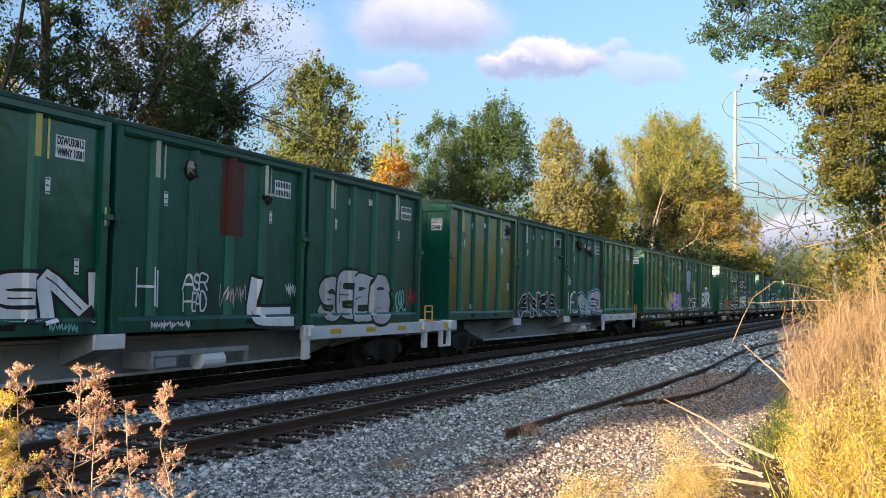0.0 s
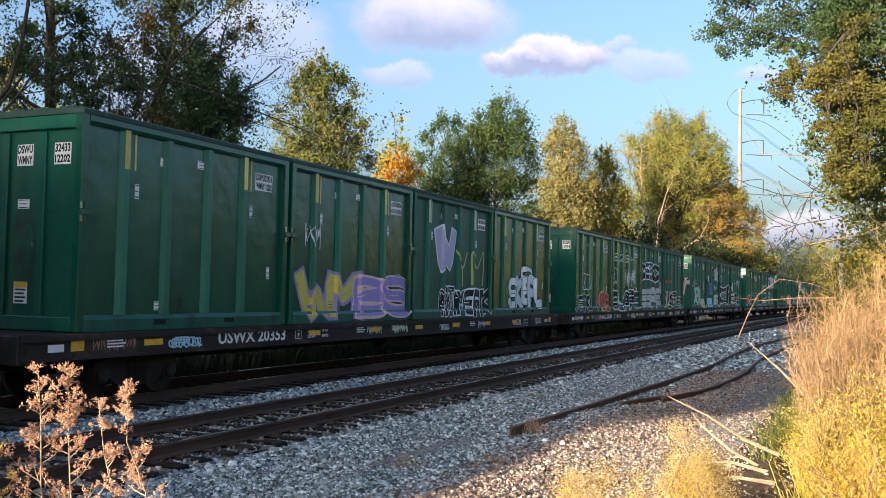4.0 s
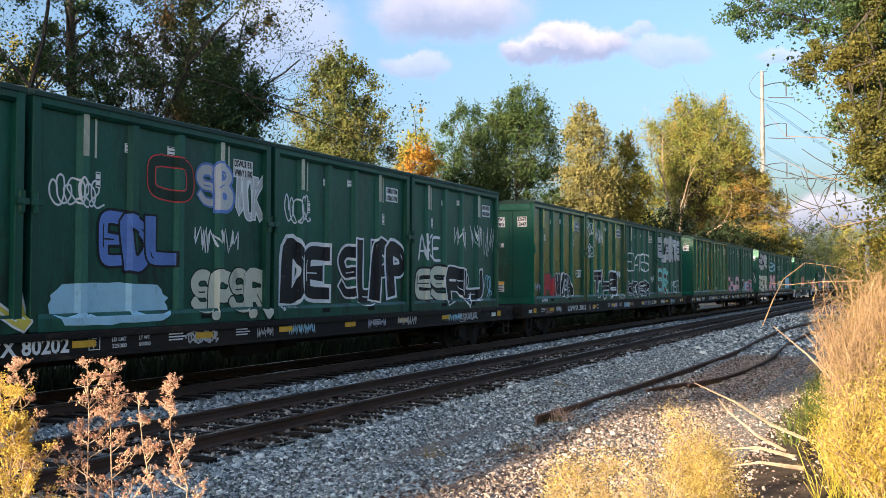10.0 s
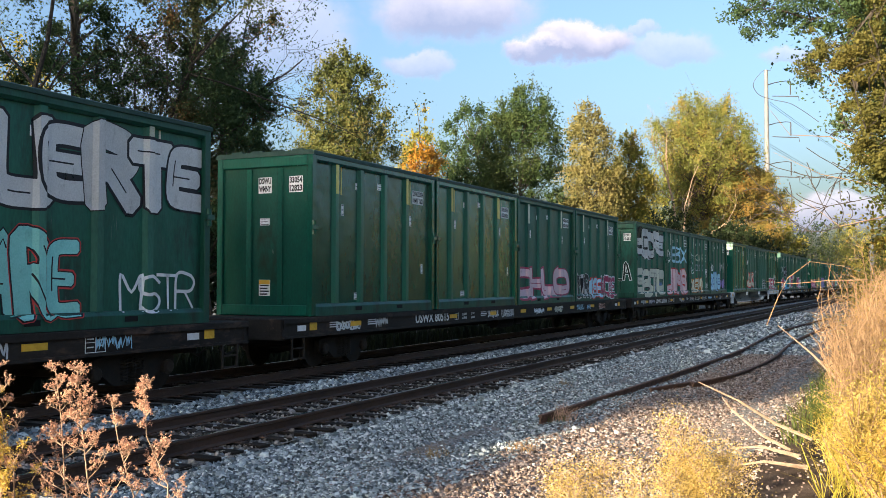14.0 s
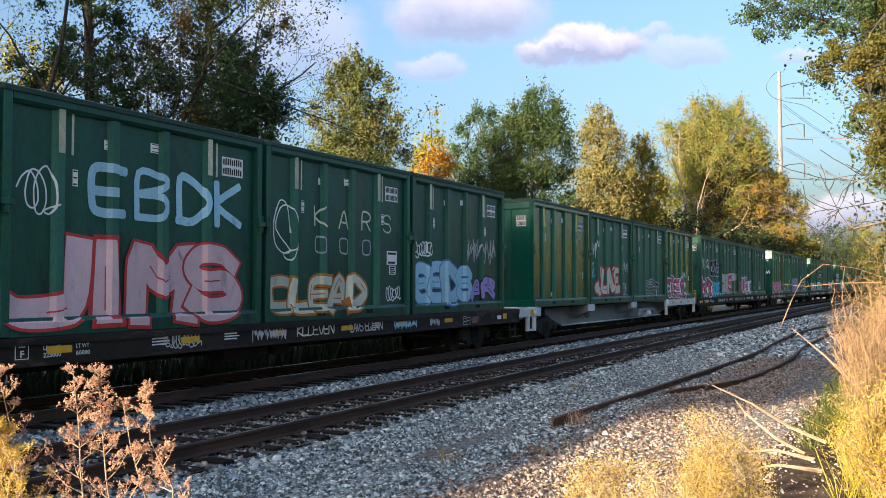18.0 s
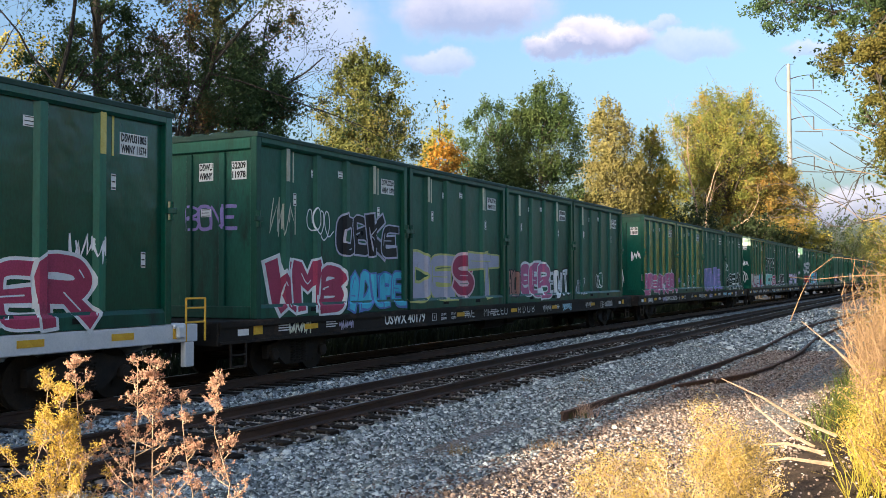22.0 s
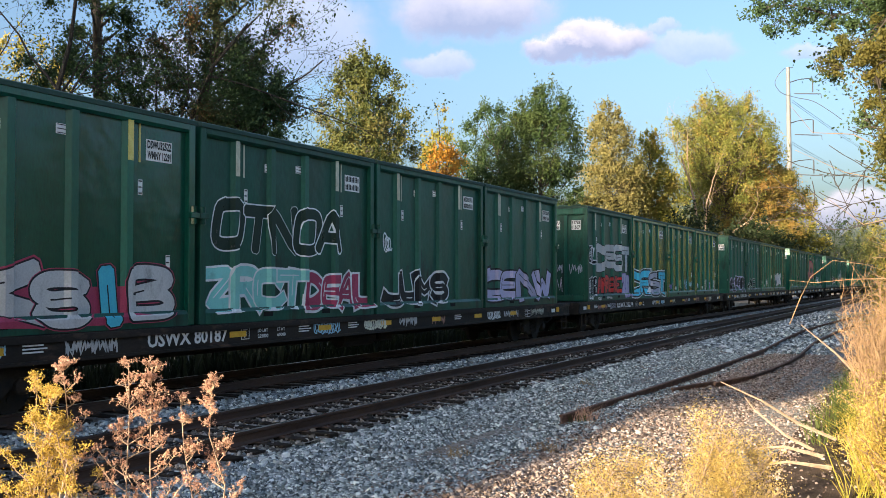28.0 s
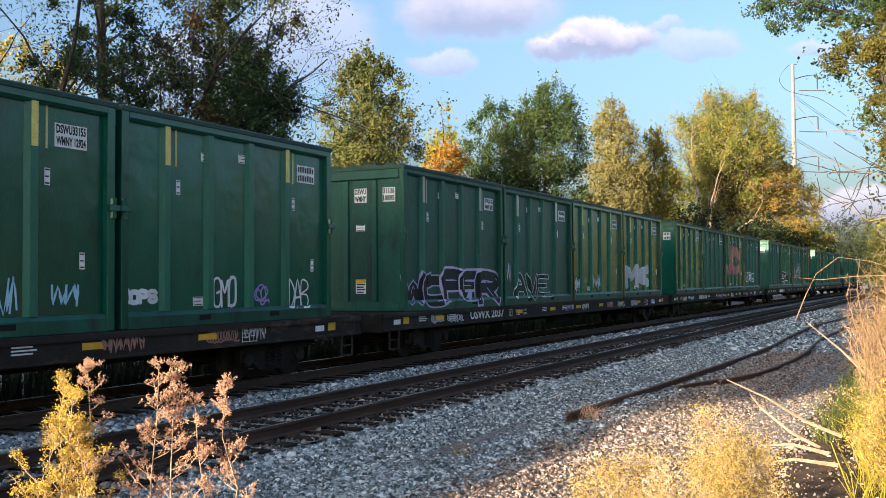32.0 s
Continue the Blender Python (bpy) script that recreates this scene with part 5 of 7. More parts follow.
# car, container, manner, word, from, to, foot, top (metres on the side), paints
PIECES = """
    0 1 F SN 0.84 2.86 0.22 1.04 w k
    0 1 T - 1.83 2.40 0.03 0.19 t .02
    0 2 T HI -2.31 -1.60 0.43 1.12 w .03
    0 2 T ASR -1.07 -0.33 0.74 1.09 w .035
    0 2 T HEAD -1.05 -0.36 0.35 0.74 w .03
    0 2 T - 0.09 0.94 0.42 0.92 p .02
    0 2 F L 1.24 2.51 0.03 1.21 w k
    0 2 T - 2.42 2.97 0.60 0.97 w .025
    0 2 T - -2.03 -0.95 0.03 0.20 w .02
    0 2 P - 0.02 0.78 1.86 3.44 R
    0 3 F SEBG -2.27 1.12 0.05 1.26 s d
    0 3 T - 1.45 2.34 0.24 0.92 t .03
    0 3 T - 2.32 2.96 0.31 1.01 r .03
    1 1 F ANKA -2.52 1.92 0.03 0.94 k s
    1 2 T IE -2.76 -1.35 0.13 1.06 w .05
    1 2 F RISO -0.78 2.64 0.03 1.02 s,p k b
    2 1 F WM -2.45 0.19 0.06 1.24 y v
    2 1 F BS 0.16 2.97 0.07 1.22 v p
    2 1 T - -2.29 -1.66 1.66 2.29 w .02
    2 2 F W -1.17 -0.02 1.30 2.72 l w
    2 2 T YM 0.08 2.50 0.98 2.09 Y .05
    2 2 F ART -1.11 0.04 0.04 0.95 k w
    2 2 F MERK 0.19 2.94 0.03 0.92 k w
    2 3 G SKEPL -1.29 2.20 0.24 1.41 w k k
    2 3 F O 0.10 1.00 1.25 1.78 w k
    3 0 F AERG -2.87 -0.39 0.06 0.78 d e
    3 0 T ZON -1.54 -0.38 1.03 1.72 w .03
    3 0 F MOO 0.61 2.80 0.04 0.96 r,m,r y
    3 0 T - 2.16 2.66 0.54 0.99 b .025
    3 1 T 62SH -2.66 1.9 2.50 2.86 w .035
    3 1 T - -2.69 -1.84 1.29 2.30 w .025
    3 1 T - -0.33 2.13 1.13 2.24 w .022
    3 1 F OLAFE -2.80 2.97 0.07 1.05 k w
    3 2 F DESC -2.86 1.37 1.69 2.68 k w
    3 2 G SERE -2.95 2.46 0.11 1.23 s k
    3 2 T - 2.04 2.57 0.84 1.77 p .07
    3 3 F DUST -2.86 1.05 0.09 1.12 k e
    3 3 F BOO 1.10 2.93 0.10 0.80 d e
    3 3 T - -2.92 -0.53 1.55 1.84 o .02
    4 0 T CAE -2.75 -1.46 1.42 1.97 e .028
    4 0 T - -1.37 -0.76 1.64 2.05 e .022
    4 0 G CESH -1.71 0.80 0.29 1.49 t r
    4 0 T - 2.04 2.58 0.71 2.12 e .025
    4 0 F SEN 1.05 2.97 0.05 0.63 y w
    4 1 T - -2.69 -1.46 1.92 2.44 w .03
    4 1 H O -0.40 0.60 2.17 3.09 r
    4 1 F EDL -1.56 0.14 1.01 1.96 B k
    4 1 B - -2.56 0.04 0.07 0.75 b
    4 1 G SPSR 0.75 2.97 0.11 1.05 e d
    4 1 F SB 0.89 1.83 2.16 3.03 s B
    4 1 F VOK 2.02 2.85 2.00 2.89 s w
    4 1 T - 0.79 2.07 1.31 1.81 w .028
    4 2 T - -2.63 -1.46 2.04 2.67 w .03
    4 2 F DE -2.56 -0.91 0.20 1.69 k w
    4 2 F SUPP -0.26 2.87 0.33 1.77 k w
    4 2 T - -2.78 -2.62 0.07 0.98 w .025
    4 3 T AKE -2.45 -1.14 1.37 2.09 w .06
    4 3 F ES -2.52 -0.66 0.27 1.22 e k
    4 3 F RU -0.60 1.77 0.16 1.18 k w
    4 3 T - -0.14 0.65 1.64 2.50 w .028
    4 3 T - 1.00 1.87 1.65 2.54 w .028
    4 3 T - 2.04 2.97 1.48 2.56 w .028
    4 3 T - 2.11 2.75 0.25 1.10 b .035
    5 0 F FA -1.66 -0.41 0.30 1.06 r m
    5 0 F WIZA -0.38 1.38 0.20 1.10 k w
    5 0 T EST 2.04 2.77 0.98 1.29 w .03
    5 0 T - -2.21 -1.61 0.03 0.20 w .025
    5 0 T - -2.79 -2.13 0.42 0.78 g .02
    5 1 T - -2.72 -1.58 2.66 3.39 w .03
    5 1 T - -1.46 -0.33 2.31 3.15 w .028
    5 1 T - -2.71 -1.81 1.75 2.48 w .03
    5 1 F THB -1.76 1.88 0.08 1.21 k w
    5 1 T - 1.95 2.46 0.96 1.32 w .05
    5 1 T YUKON 1.89 2.97 0.03 0.23 w .03
    5 2 T SCATES -2.46 1.50 1.31 2.18 w .06
    5 2 F KONER -2.26 1.31 0.11 0.83 k w
    5 2 T - 2.15 2.89 0.76 1.17 w .025
    5 3 G SUERTE -2.57 2.97 1.98 3.31 s k k
    5 3 G SARE -2.43 -0.05 0.19 1.52 t k r
    5 3 T MSTR 0.87 2.67 0.24 0.89 w .045
    6 2 F CHLO -2.90 2.29 0.19 1.26 p m
    6 3 F GMAR -2.95 -1.08 0.09 1.12 k s
    6 3 F OSE -0.96 0.60 0.06 0.94 b r
    6 3 F WOZE 0.65 2.71 0.09 1.01 m w
    7 0 F EGORE -2.80 2.87 1.98 3.37 s k
    7 0 T - -1.22 0.06 1.85 2.10 s .04
    7 0 G SBTO -2.80 2.90 0.06 1.42 e k
    7 0 T - 0.60 2.49 0.29 0.78 B .05
    7 1 T - -2.71 -1.94 1.81 2.56 w .028
    7 1 T EBDK -1.44 2.60 1.85 2.72 b .11
    7 1 F JIMS -2.92 2.32 0.06 1.62 p r
    7 2 T - -2.74 -1.75 1.25 2.52 w .022
    7 2 T KARS -1.49 2.50 2.02 2.46 e .035
    7 2 T OOO -1.48 1.50 1.45 1.83 g .03
    7 2 F CLEAD -2.76 0.88 0.12 0.97 e o
    7 2 T - 1.90 2.77 0.35 0.73 w .02
    7 3 G SEDS -2.74 0.70 0.20 1.40 b B
    7 3 T - 0.36 2.53 1.33 2.17 s .04
    7 3 F AR 0.77 2.34 0.27 0.96 v k
    7 3 T - -2.93 -1.67 1.47 1.90 w .03
    8 1 T - -2.95 -1.82 1.81 2.57 w .03
    8 1 T - -2.93 -2.16 0.98 1.70 t .028
    8 1 F JUNE -2.07 1.16 0.33 1.51 e r
    8 1 T - 1.71 2.56 1.20 1.85 w .022
    8 1 T DOME 1.86 2.44 0.33 0.82 w .022
    8 2 H BEAN -0.45 1.83 0.21 1.06 w
    8 3 F COSER -2.65 1.17 0.03 1.13 m w
    8 3 T - 0.89 1.61 1.01 1.51 w .03
    9 0 T - -2.48 -1.61 1.60 2.45 e .028
    9 0 T - -1.30 -0.11 1.58 2.36 w .025
    9 0 F OBKE 0.05 2.64 1.28 2.22 k g
    9 0 F WMB -2.44 0.17 0.03 1.19 m w
    9 0 F ADUPE 0.45 2.93 0.05 0.92 c B
    9 1 F DE -2.82 -0.42 0.18 1.50 g Y
    9 1 F S -0.28 0.87 0.16 1.59 m p
    9 1 F T 0.91 2.65 0.13 1.50 g Y
    9 2 F HO -2.81 -1.95 0.16 1.05 n k
    9 2 F SEB -1.71 0.79 0.09 1.22 P w
    9 2 F EDIT 0.89 2.69 0.11 1.05 w k
    9 3 T WILZ -2.68 -1.53 0.18 0.73 w .03
    9 3 T - -0.31 0.56 0.29 1.01 w .028
    10 0 G ZREAKER -2.95 2.96 0.03 1.00 P w
    10 1 T - -2.78 -2.07 0.40 0.84 v .03
    10 1 T JR -0.48 0.03 0.24 0.87 w .03
    10 1 T JR 0.65 1.21 0.22 0.88 w .03
    10 2 F GENKE -2.59 1.96 0.08 1.33 u v
    10 3 F WASHA -2.54 2.58 0.05 1.02 d w
    10 3 T - -2.85 -1.87 1.17 1.80 w .03
    11 0 B - -2.53 2.53 0.09 0.71 m
    11 0 G LKSIB -2.24 2.53 0.08 1.08 s,s,s,c,s k m
    11 1 H OTNOA -2.56 1.75 1.24 2.40 w
    11 1 F ZRCT -2.74 0.27 0.19 1.04 t w
    11 1 F DEAL 0.39 2.97 0.11 0.97 m w
    11 2 F JUMS -2.55 0.82 0.16 1.02 k w
    11 2 T - -2.62 -2.14 1.46 1.95 w .03
    11 3 F OENW -2.95 2.52 0.14 1.16 l k
    12 0 F SEL -2.86 -1.89 1.44 2.11 k w
    12 0 G DEST -1.66 2.97 1.15 2.25 s k
    12 0 F AMRENE -1.53 1.40 0.27 0.98 r k
    12 0 F ZR 1.90 2.97 0.08 1.01 l v
    12 0 F GEOB -2.85 -1.82 0.20 0.97 k w
    12 0 T - -2.84 -2.37 0.03 0.18 w .02
    12 0 T - -1.78 -1.30 0.03 0.15 w .02
    12 0 T - -0.65 0.04 0.03 0.18 w .02
    12 1 F DEST -2.87 2.97 0.07 1.20 c,c,g,c k w
    12 2 T - -2.71 -2.01 0.24 0.70 v .03
    12 2 T - -0.38 0.15 0.36 0.81 Y .03
    12 2 T - 0.72 1.25 0.28 0.87 b .03
    12 2 T - 1.88 2.38 0.32 0.74 b .03
    12 3 T ZOPS -2.95 -2.13 0.40 0.65 w .06
    12 3 T GMO -0.69 -0.05 0.29 0.85 w .045
    12 3 T - 0.46 1.00 0.31 0.74 v .03
    12 3 T DAB 1.56 2.30 0.22 0.80 w .03
    13 0 F WOPER -2.92 2.58 0.09 1.02 k l
    13 1 H AVE -2.09 0.86 0.07 1.07 w
    13 1 T - -2.95 -2.40 0.69 1.29 w .03
    13 2 T - -2.95 -2.14 0.26 0.87 w .04
    13 2 T - -0.83 0.20 0.33 0.97 s .04
    13 3 G MK -2.37 0.80 0.35 1.42 s w
    14 2 F JC -2.86 1.29 1.06 2.79 n m
    14 3 T - -2.57 0.62 0.51 1.27 w .05
    15 1 F SA -2.95 0.80 0.45 1.35 k w
    15 2 T - -1.91 2.97 0.41 2.15 s .05
"""
# the same on front walls
FRONTS = """
    4 F MAST -1.12 1.02 0.95 2.0 s r
    4 T - -1.05 -0.62 0.72 1.0 w .03
    4 T MOK 0.55 1.0 1.9 2.12 w .03
    4 F O -0.2 0.22 2.2 2.42 w b
    7 H CEOLA -1.05 1.0 0.75 1.75 w
    9 T BONE -0.5 0.75 1.75 2.25 v .05
    10 T HLK -1.1 -0.75 1.95 2.2 w .025
    10 T - -1.1 -0.7 1.6 1.88 w .025
    10 T - -1.1 -0.72 1.25 1.5 w .025
    10 T - 0.7 1.1 1.55 2.0 w .03
    10 T - -0.6 0.35 0.3 1.7 w .03
    10 H O -0.3 0.2 1.85 2.35 w
    12 T - -1.05 -0.62 1.0 1.45 g .022
    12 T - -0.3 0.25 1.05 1.5 g .022
    12 T - 0.55 1.05 1.0 1.45 g .022
    12 T - -0.2 0.25 0.35 0.95 g .018
    11 T 4TC -0.2 0.4 2.2 2.5 w .03
    11 T - -1.1 -0.35 1.75 2.05 w .03
    11 T - -1.1 -0.45 1.35 1.65 w .03
    11 T - -1.1 -0.4 0.8 1.2 w .03
    11 T - -0.15 0.45 1.45 1.8 w .03
    11 T - -0.15 0.4 0.8 1.35 w .03
    11 T - 0.7 1.1 1.6 2.0 w .03
    11 T - 0.65 1.1 0.45 1.3 w .035
"""


# car, container, along, up, half width, half height of tears in the side
TEARS = [(1, 2, -0.85, 3.08, 0.42, 0.30), (1, 2, 0.42, 2.96, 0.26, 0.22), (1, 2, 1.10, 2.72, 0.12, 0.10), (1, 1, 2.12, 2.98, 0.22, 0.26), (1, 1, 2.45, 2.42, 0.12, 0.07), (1, 0, 2.3, 3.0, 0.24, 0.28), (0, 2, -1.0, 3.02, 0.16, 0.20), (0, 2, 1.52, 2.78, 0.14, 0.16)]


def build_tears():
    """Rusted tears near the lid, their unlit inside a flat black face, with black plastic and rags hanging out of them.
    """
    at = {(i, j): c for c, _, i, j in BOXES}
    rng = random.Random(12)
    for i, j, y, z, w, h in TEARS:
        bm = bmesh.new()
        ring = []
        for k in range(14):
            t = 2 * math.pi * k / 14
            r = rng.uniform(0.7, 1.1)
            ring.append(bm.verts.new((y + w * r * math.cos(t), z + h * r * math.sin(t), 0.002)))
        bm.faces.new(ring)
        tear = lay(bm, [M_HOLE], at[i, j], "torn hole in the steel side, a black face for its unlit inside")
        tear.name = "torn_hole"
        for k in range(3):
            bm = bmesh.new()
            bmesh.ops.create_icosphere(bm, subdivisions=2, radius=1)
            seed = Vector((i * 3.1 + k, j * 7.7, y * 5))
            for v in bm.verts:
                q = 1 + 0.9 * noise.noise(v.co * 1.6 + seed) + 0.4 * noise.noise(v.co * 4 + seed)
                v.co = Vector((v.co.x * 0.09 * q, v.co.y * w * 0.5 * q, v.co.z * h * 0.5 * q))
            rag = part("rag", bm, (M_INK, M_INK, M_CARD if k == 2 and w > 0.3 else M_BAG)[k], at[i, j], ("crumpled black plastic", "crumpled black plastic", "torn grey plastic film")[k])
            rag.location = (rib_out(y) + 0.03, y + rng.uniform(-0.6, 0.6) * w, z + rng.uniform(-0.7, 0.3) * h)
    for (i, j), y, z, w, h in (((1, 2), -2.10, 1.46, 0.44, 0.30), ((1, 2), -2.58, 1.50, 0.26, 0.42), ((7, 2), 2.25, 1.42, 0.50, 0.34), ((7, 2), 2.28, 1.12, 0.32, 0.22)):
        sign = new("placard", sticker_mesh(w, h, 0))
        sign.parent = at[i, j]
        sign.location = (SIDE, y, z)
        tagged(sign, "white placard with dark print")
        lines = 2 if w > 0.4 else 4
        for k in range(lines):
            bm = bmesh.new()
            box(bm, 0.006, 0.008, -w * 0.4, w * (0.4 - 0.1 * (k % 2)), -h * 0.06, h * 0.10)
            part("print_line", bm, M_INK, sign).location = (0, 0, h * (0.30 - 0.66 * k / (lines - 1)))


# car, word, from, to along the sill, paint
SILLS = """
    9 AVE -3.0 -2.4 s
    9 MR -1.8 -1.2 s
    9 ZEEO -1.15 0.0 s
    9 RDUB 0.75 2.3 s
    7 KLCEVEN 1.1 2.5 e
    7 LAVS 3.2 3.75 s
    7 EQUAN 3.85 4.65 s
    5 LSTMFIE 3.0 4.3 g
    5 QUEONS 4.55 5.7 s
"""


def build_graffiti():
    rng = random.Random(77)
    at = {(i, j): c for c, _, i, j in BOXES}
    layers = {}
    for line in PIECES.split("\n"):
        f = line.split()
        if f:
            key = int(f[0]), int(f[1])
            k = layers[key] = layers.get(key, -1) + 1
            graffiti(at[key], f[2], f[3], *map(float, f[4:8]), f[8:], rng, k)
    for line in FRONTS.split("\n"):
        f = line.split()
        if f:
            graffiti(at[int(f[0]), 0], f[1], f[2], *map(float, f[3:7]), f[7:], rng, 0, "end")
    words = [line.split() for line in SILLS.strip().split("\n")]
    for car, _, i in CARS:
        taken = [(float(f[2]), float(f[3])) for f in words if int(f[0]) == i]
        for f in words:
            if int(f[0]) == i:
                graffiti(car, "T", f[1], float(f[2]), float(f[3]), 0.86, 1.10, [f[4], ".026"], rng, 1, "sill")
        if TRAIN[i][1] == "flat" and i < 15:
            for k in range(11):
                y = -12.4 + 2.15 * k + rng.uniform(0, 1.5)
                if -8.7 < y < -3.4 or any(p - 1.2 < y < q for p, q in taken):
                    continue
                graffiti(car, "T", "-", y, y + rng.uniform(0.5, 1.2), 0.83, rng.uniform(1.03, 1.14), [rng.choice("wssseglbn"), rng.choice((".02", ".025", ".03"))], rng, k, "sill")


# ---- trees, bushes, weeds ----
def tree(name, x, y, z0, top, spread, base, leaf, count, size, seed, label, lean=(0, 0), clumps=46, trunk=0.22, bare=0.0, tall=1.0, puff=1.0):
    """A trunk with limbs, and a crown of leaf blades gathered in uneven clumps round the limbs' ends."""
    rng = np.random.default_rng(seed)
    t = tagged(new(name), label, "tree")
    t.location = (x, y, z0)
    h = top - z0
    b = base - z0
    bm = bmesh.new()
    axis = [Vector((lean[0] * (k / 6) ** 1.9 + rng.normal() * 0.05 * k, lean[1] * (k / 6) ** 1.9 + rng.normal() * 0.05 * k, h * 0.88 * k / 6)) for k in range(7)]
    tube(bm, axis, [trunk * (1 - 0.14 * k) for k in range(7)], 8)
    centres, sig = [], []
    prof = lambda f: math.sin(math.pi * min(1, (0.14 + 0.83 * f) ** tall)) ** 0.7 + 0.06
    lumps = rng.uniform(0, 2 * math.pi, 6)
    clumps = int(clumps * 1.25)
    while len(centres) < clumps:
        f, a = rng.uniform(0.0, 1), rng.uniform(0, 2 * math.pi)
        if rng.uniform() > prof(f):
            continue
        k = len(centres)
        z = b + (h - b) * f
        lump = 1 + 0.13 * math.sin(2 * a + lumps[0] + 5 * f) + 0.11 * math.sin(3 * a + lumps[1] - 9 * f) + 0.08 * math.sin(4 * a + 11 * f + lumps[2])
        r = spread * prof(f) * lump * math.sqrt(rng.uniform(0.06, 1.0))
        g = min(5.99, z / h / 0.88 * 6)
        i = int(g)
        q = axis[i].lerp(axis[i + 1], g - i)
        c = Vector((q.x + r * math.cos(a), q.y + r * math.sin(a), z))
        centres.append(c)
        sig.append(puff * spread * rng.uniform(0.10, 0.19) * (0.6 + 0.4 * prof(f)))
        w = trunk * (0.30 if k % 3 == 0 else 0.18)
        if k % 3 and not bare:
            continue
        g2 = max(0.3, g - 0.9 * r / h * 6)
        i = int(g2)
        s = axis[i].lerp(axis[i + 1], g2 - i)
        m = s.lerp(c, 0.5) + Vector((rng.normal() * 0.08 * r, rng.normal() * 0.08 * r, -0.06 * r))
        tube(bm, [s, m, c], [w, w * 0.6, w * 0.12], 5, False)
        if bare:
            for _ in range(3):
                e = c + Vector(rng.normal(size=3) * spread * 0.13 * (1 + bare))
                tube(bm, [m.lerp(c, 0.6), c.lerp(e, 0.5) + Vector(rng.normal(size=3) * 0.1), e], [w * 0.3, w * 0.2, 0.006], 4, False)
    part("trunk", bm, M_BARK, t)
    cs = np.array(centres)
    sig = np.array(sig)
    # each clump is a spray of twigs that fan outward and up, with leaves along them
    twigs = 16
    heart = np.array([lean[0] * 0.3, lean[1] * 0.3, b + (h - b) * 0.35])
    out = cs - heart
    out /= np.linalg.norm(out, axis=1)[:, None] + 1e-6
    ways = rng.normal(size=(len(cs), twigs, 3)) * 0.62 + 0.5 * out[:, None] + np.array([0, 0, 0.28])
    ways /= np.linalg.norm(ways, axis=2)[:, :, None] + 1e-6
    ways *= rng.uniform(0.6, 1.7, (len(cs), twigs, 1)) * sig[:, None, None]
    pick = rng.choice(len(cs), count, p=sig ** 2 / (sig ** 2).sum())
    run = rng.uniform(0, 1, count) ** 0.8
    on_twig = ways[pick, rng.integers(0, twigs, count)] * run[:, None] + rng.normal(size=(count, 3)) * (0.22 * sig[pick] * (1.2 - run))[:, None]
    off = rng.normal(size=(count, 3))
    off *= (np.minimum(1.0, 1.8 / np.linalg.norm(off, axis=1)) * sig[pick] * 1.2)[:, None] * np.array([1.1, 1.1, 0.8])
    pts = cs[pick] + np.where(rng.uniform(size=(count, 1)) < 0.45, on_twig, off)
    # a share of the leaves sits on shoots that stand out of the clumps
    shoots = min(900, count // 28)
    if shoots:
        root = rng.integers(0, len(cs), shoots)
        way = cs[root] - np.array([lean[0] * 0.4, lean[1] * 0.4, (b + h) * 0.42])
        way = way / (np.linalg.norm(way, axis=1)[:, None] + 1e-6) + rng.normal(size=(shoots, 3)) * 0.40 + np.array([0, 0, 0.55])
        way *= (spread * rng.uniform(0.08, 0.24, shoots))[:, None]
        far = count // 5
        j = rng.integers(0, shoots, far)
        pts[:far] = cs[root][j] + way[j] * rng.uniform(0.25, 1.0, far)[:, None] + rng.normal(size=(far, 3)) * spread * 0.022
    blades("crown", leaf_quads(rng, pts, size), leaf, t)
    return t


def limb(bm, rng, start, way, length, r, level, tips, bend_up=0.25):
    """A crooked limb that forks into thinner ones; the last twigs' ends are kept for leaves."""
    pts, p, d = [start], Vector(start), Vector(way).normalized()
    n = 6
    for k in range(n):
        d = (d + Vector(rng.normal(size=3)) * 0.16 + Vector((0, 0, bend_up * 0.12))).normalized()
        p = p + d * length / n
        pts.append(p.copy())
    thin = 0.30 if level else 0.12
    tube(bm, pts, [max(0.005, r * (1 - (1 - thin) * k / n)) for k in range(n + 1)], 6 if r > 0.04 else 4, False)
    if not level:
        tips.append(pts[-1]), tips.append(pts[-3])
        return
    for _ in range(4):
        f = rng.uniform(1.6, n - 0.01)
        i = int(f)
        s = pts[i].lerp(pts[i + 1], f - i)
        side = Vector(rng.normal(size=3))
        side -= d * side.dot(d)
        w = (d * rng.uniform(0.5, 1.0) + side.normalized() * rng.uniform(0.6, 1.0)).normalized()
        limb(bm, rng, s, w, length * rng.uniform(0.38, 0.62), r * (1 - 0.7 * f / n) * 0.55, level - 1, tips, bend_up)


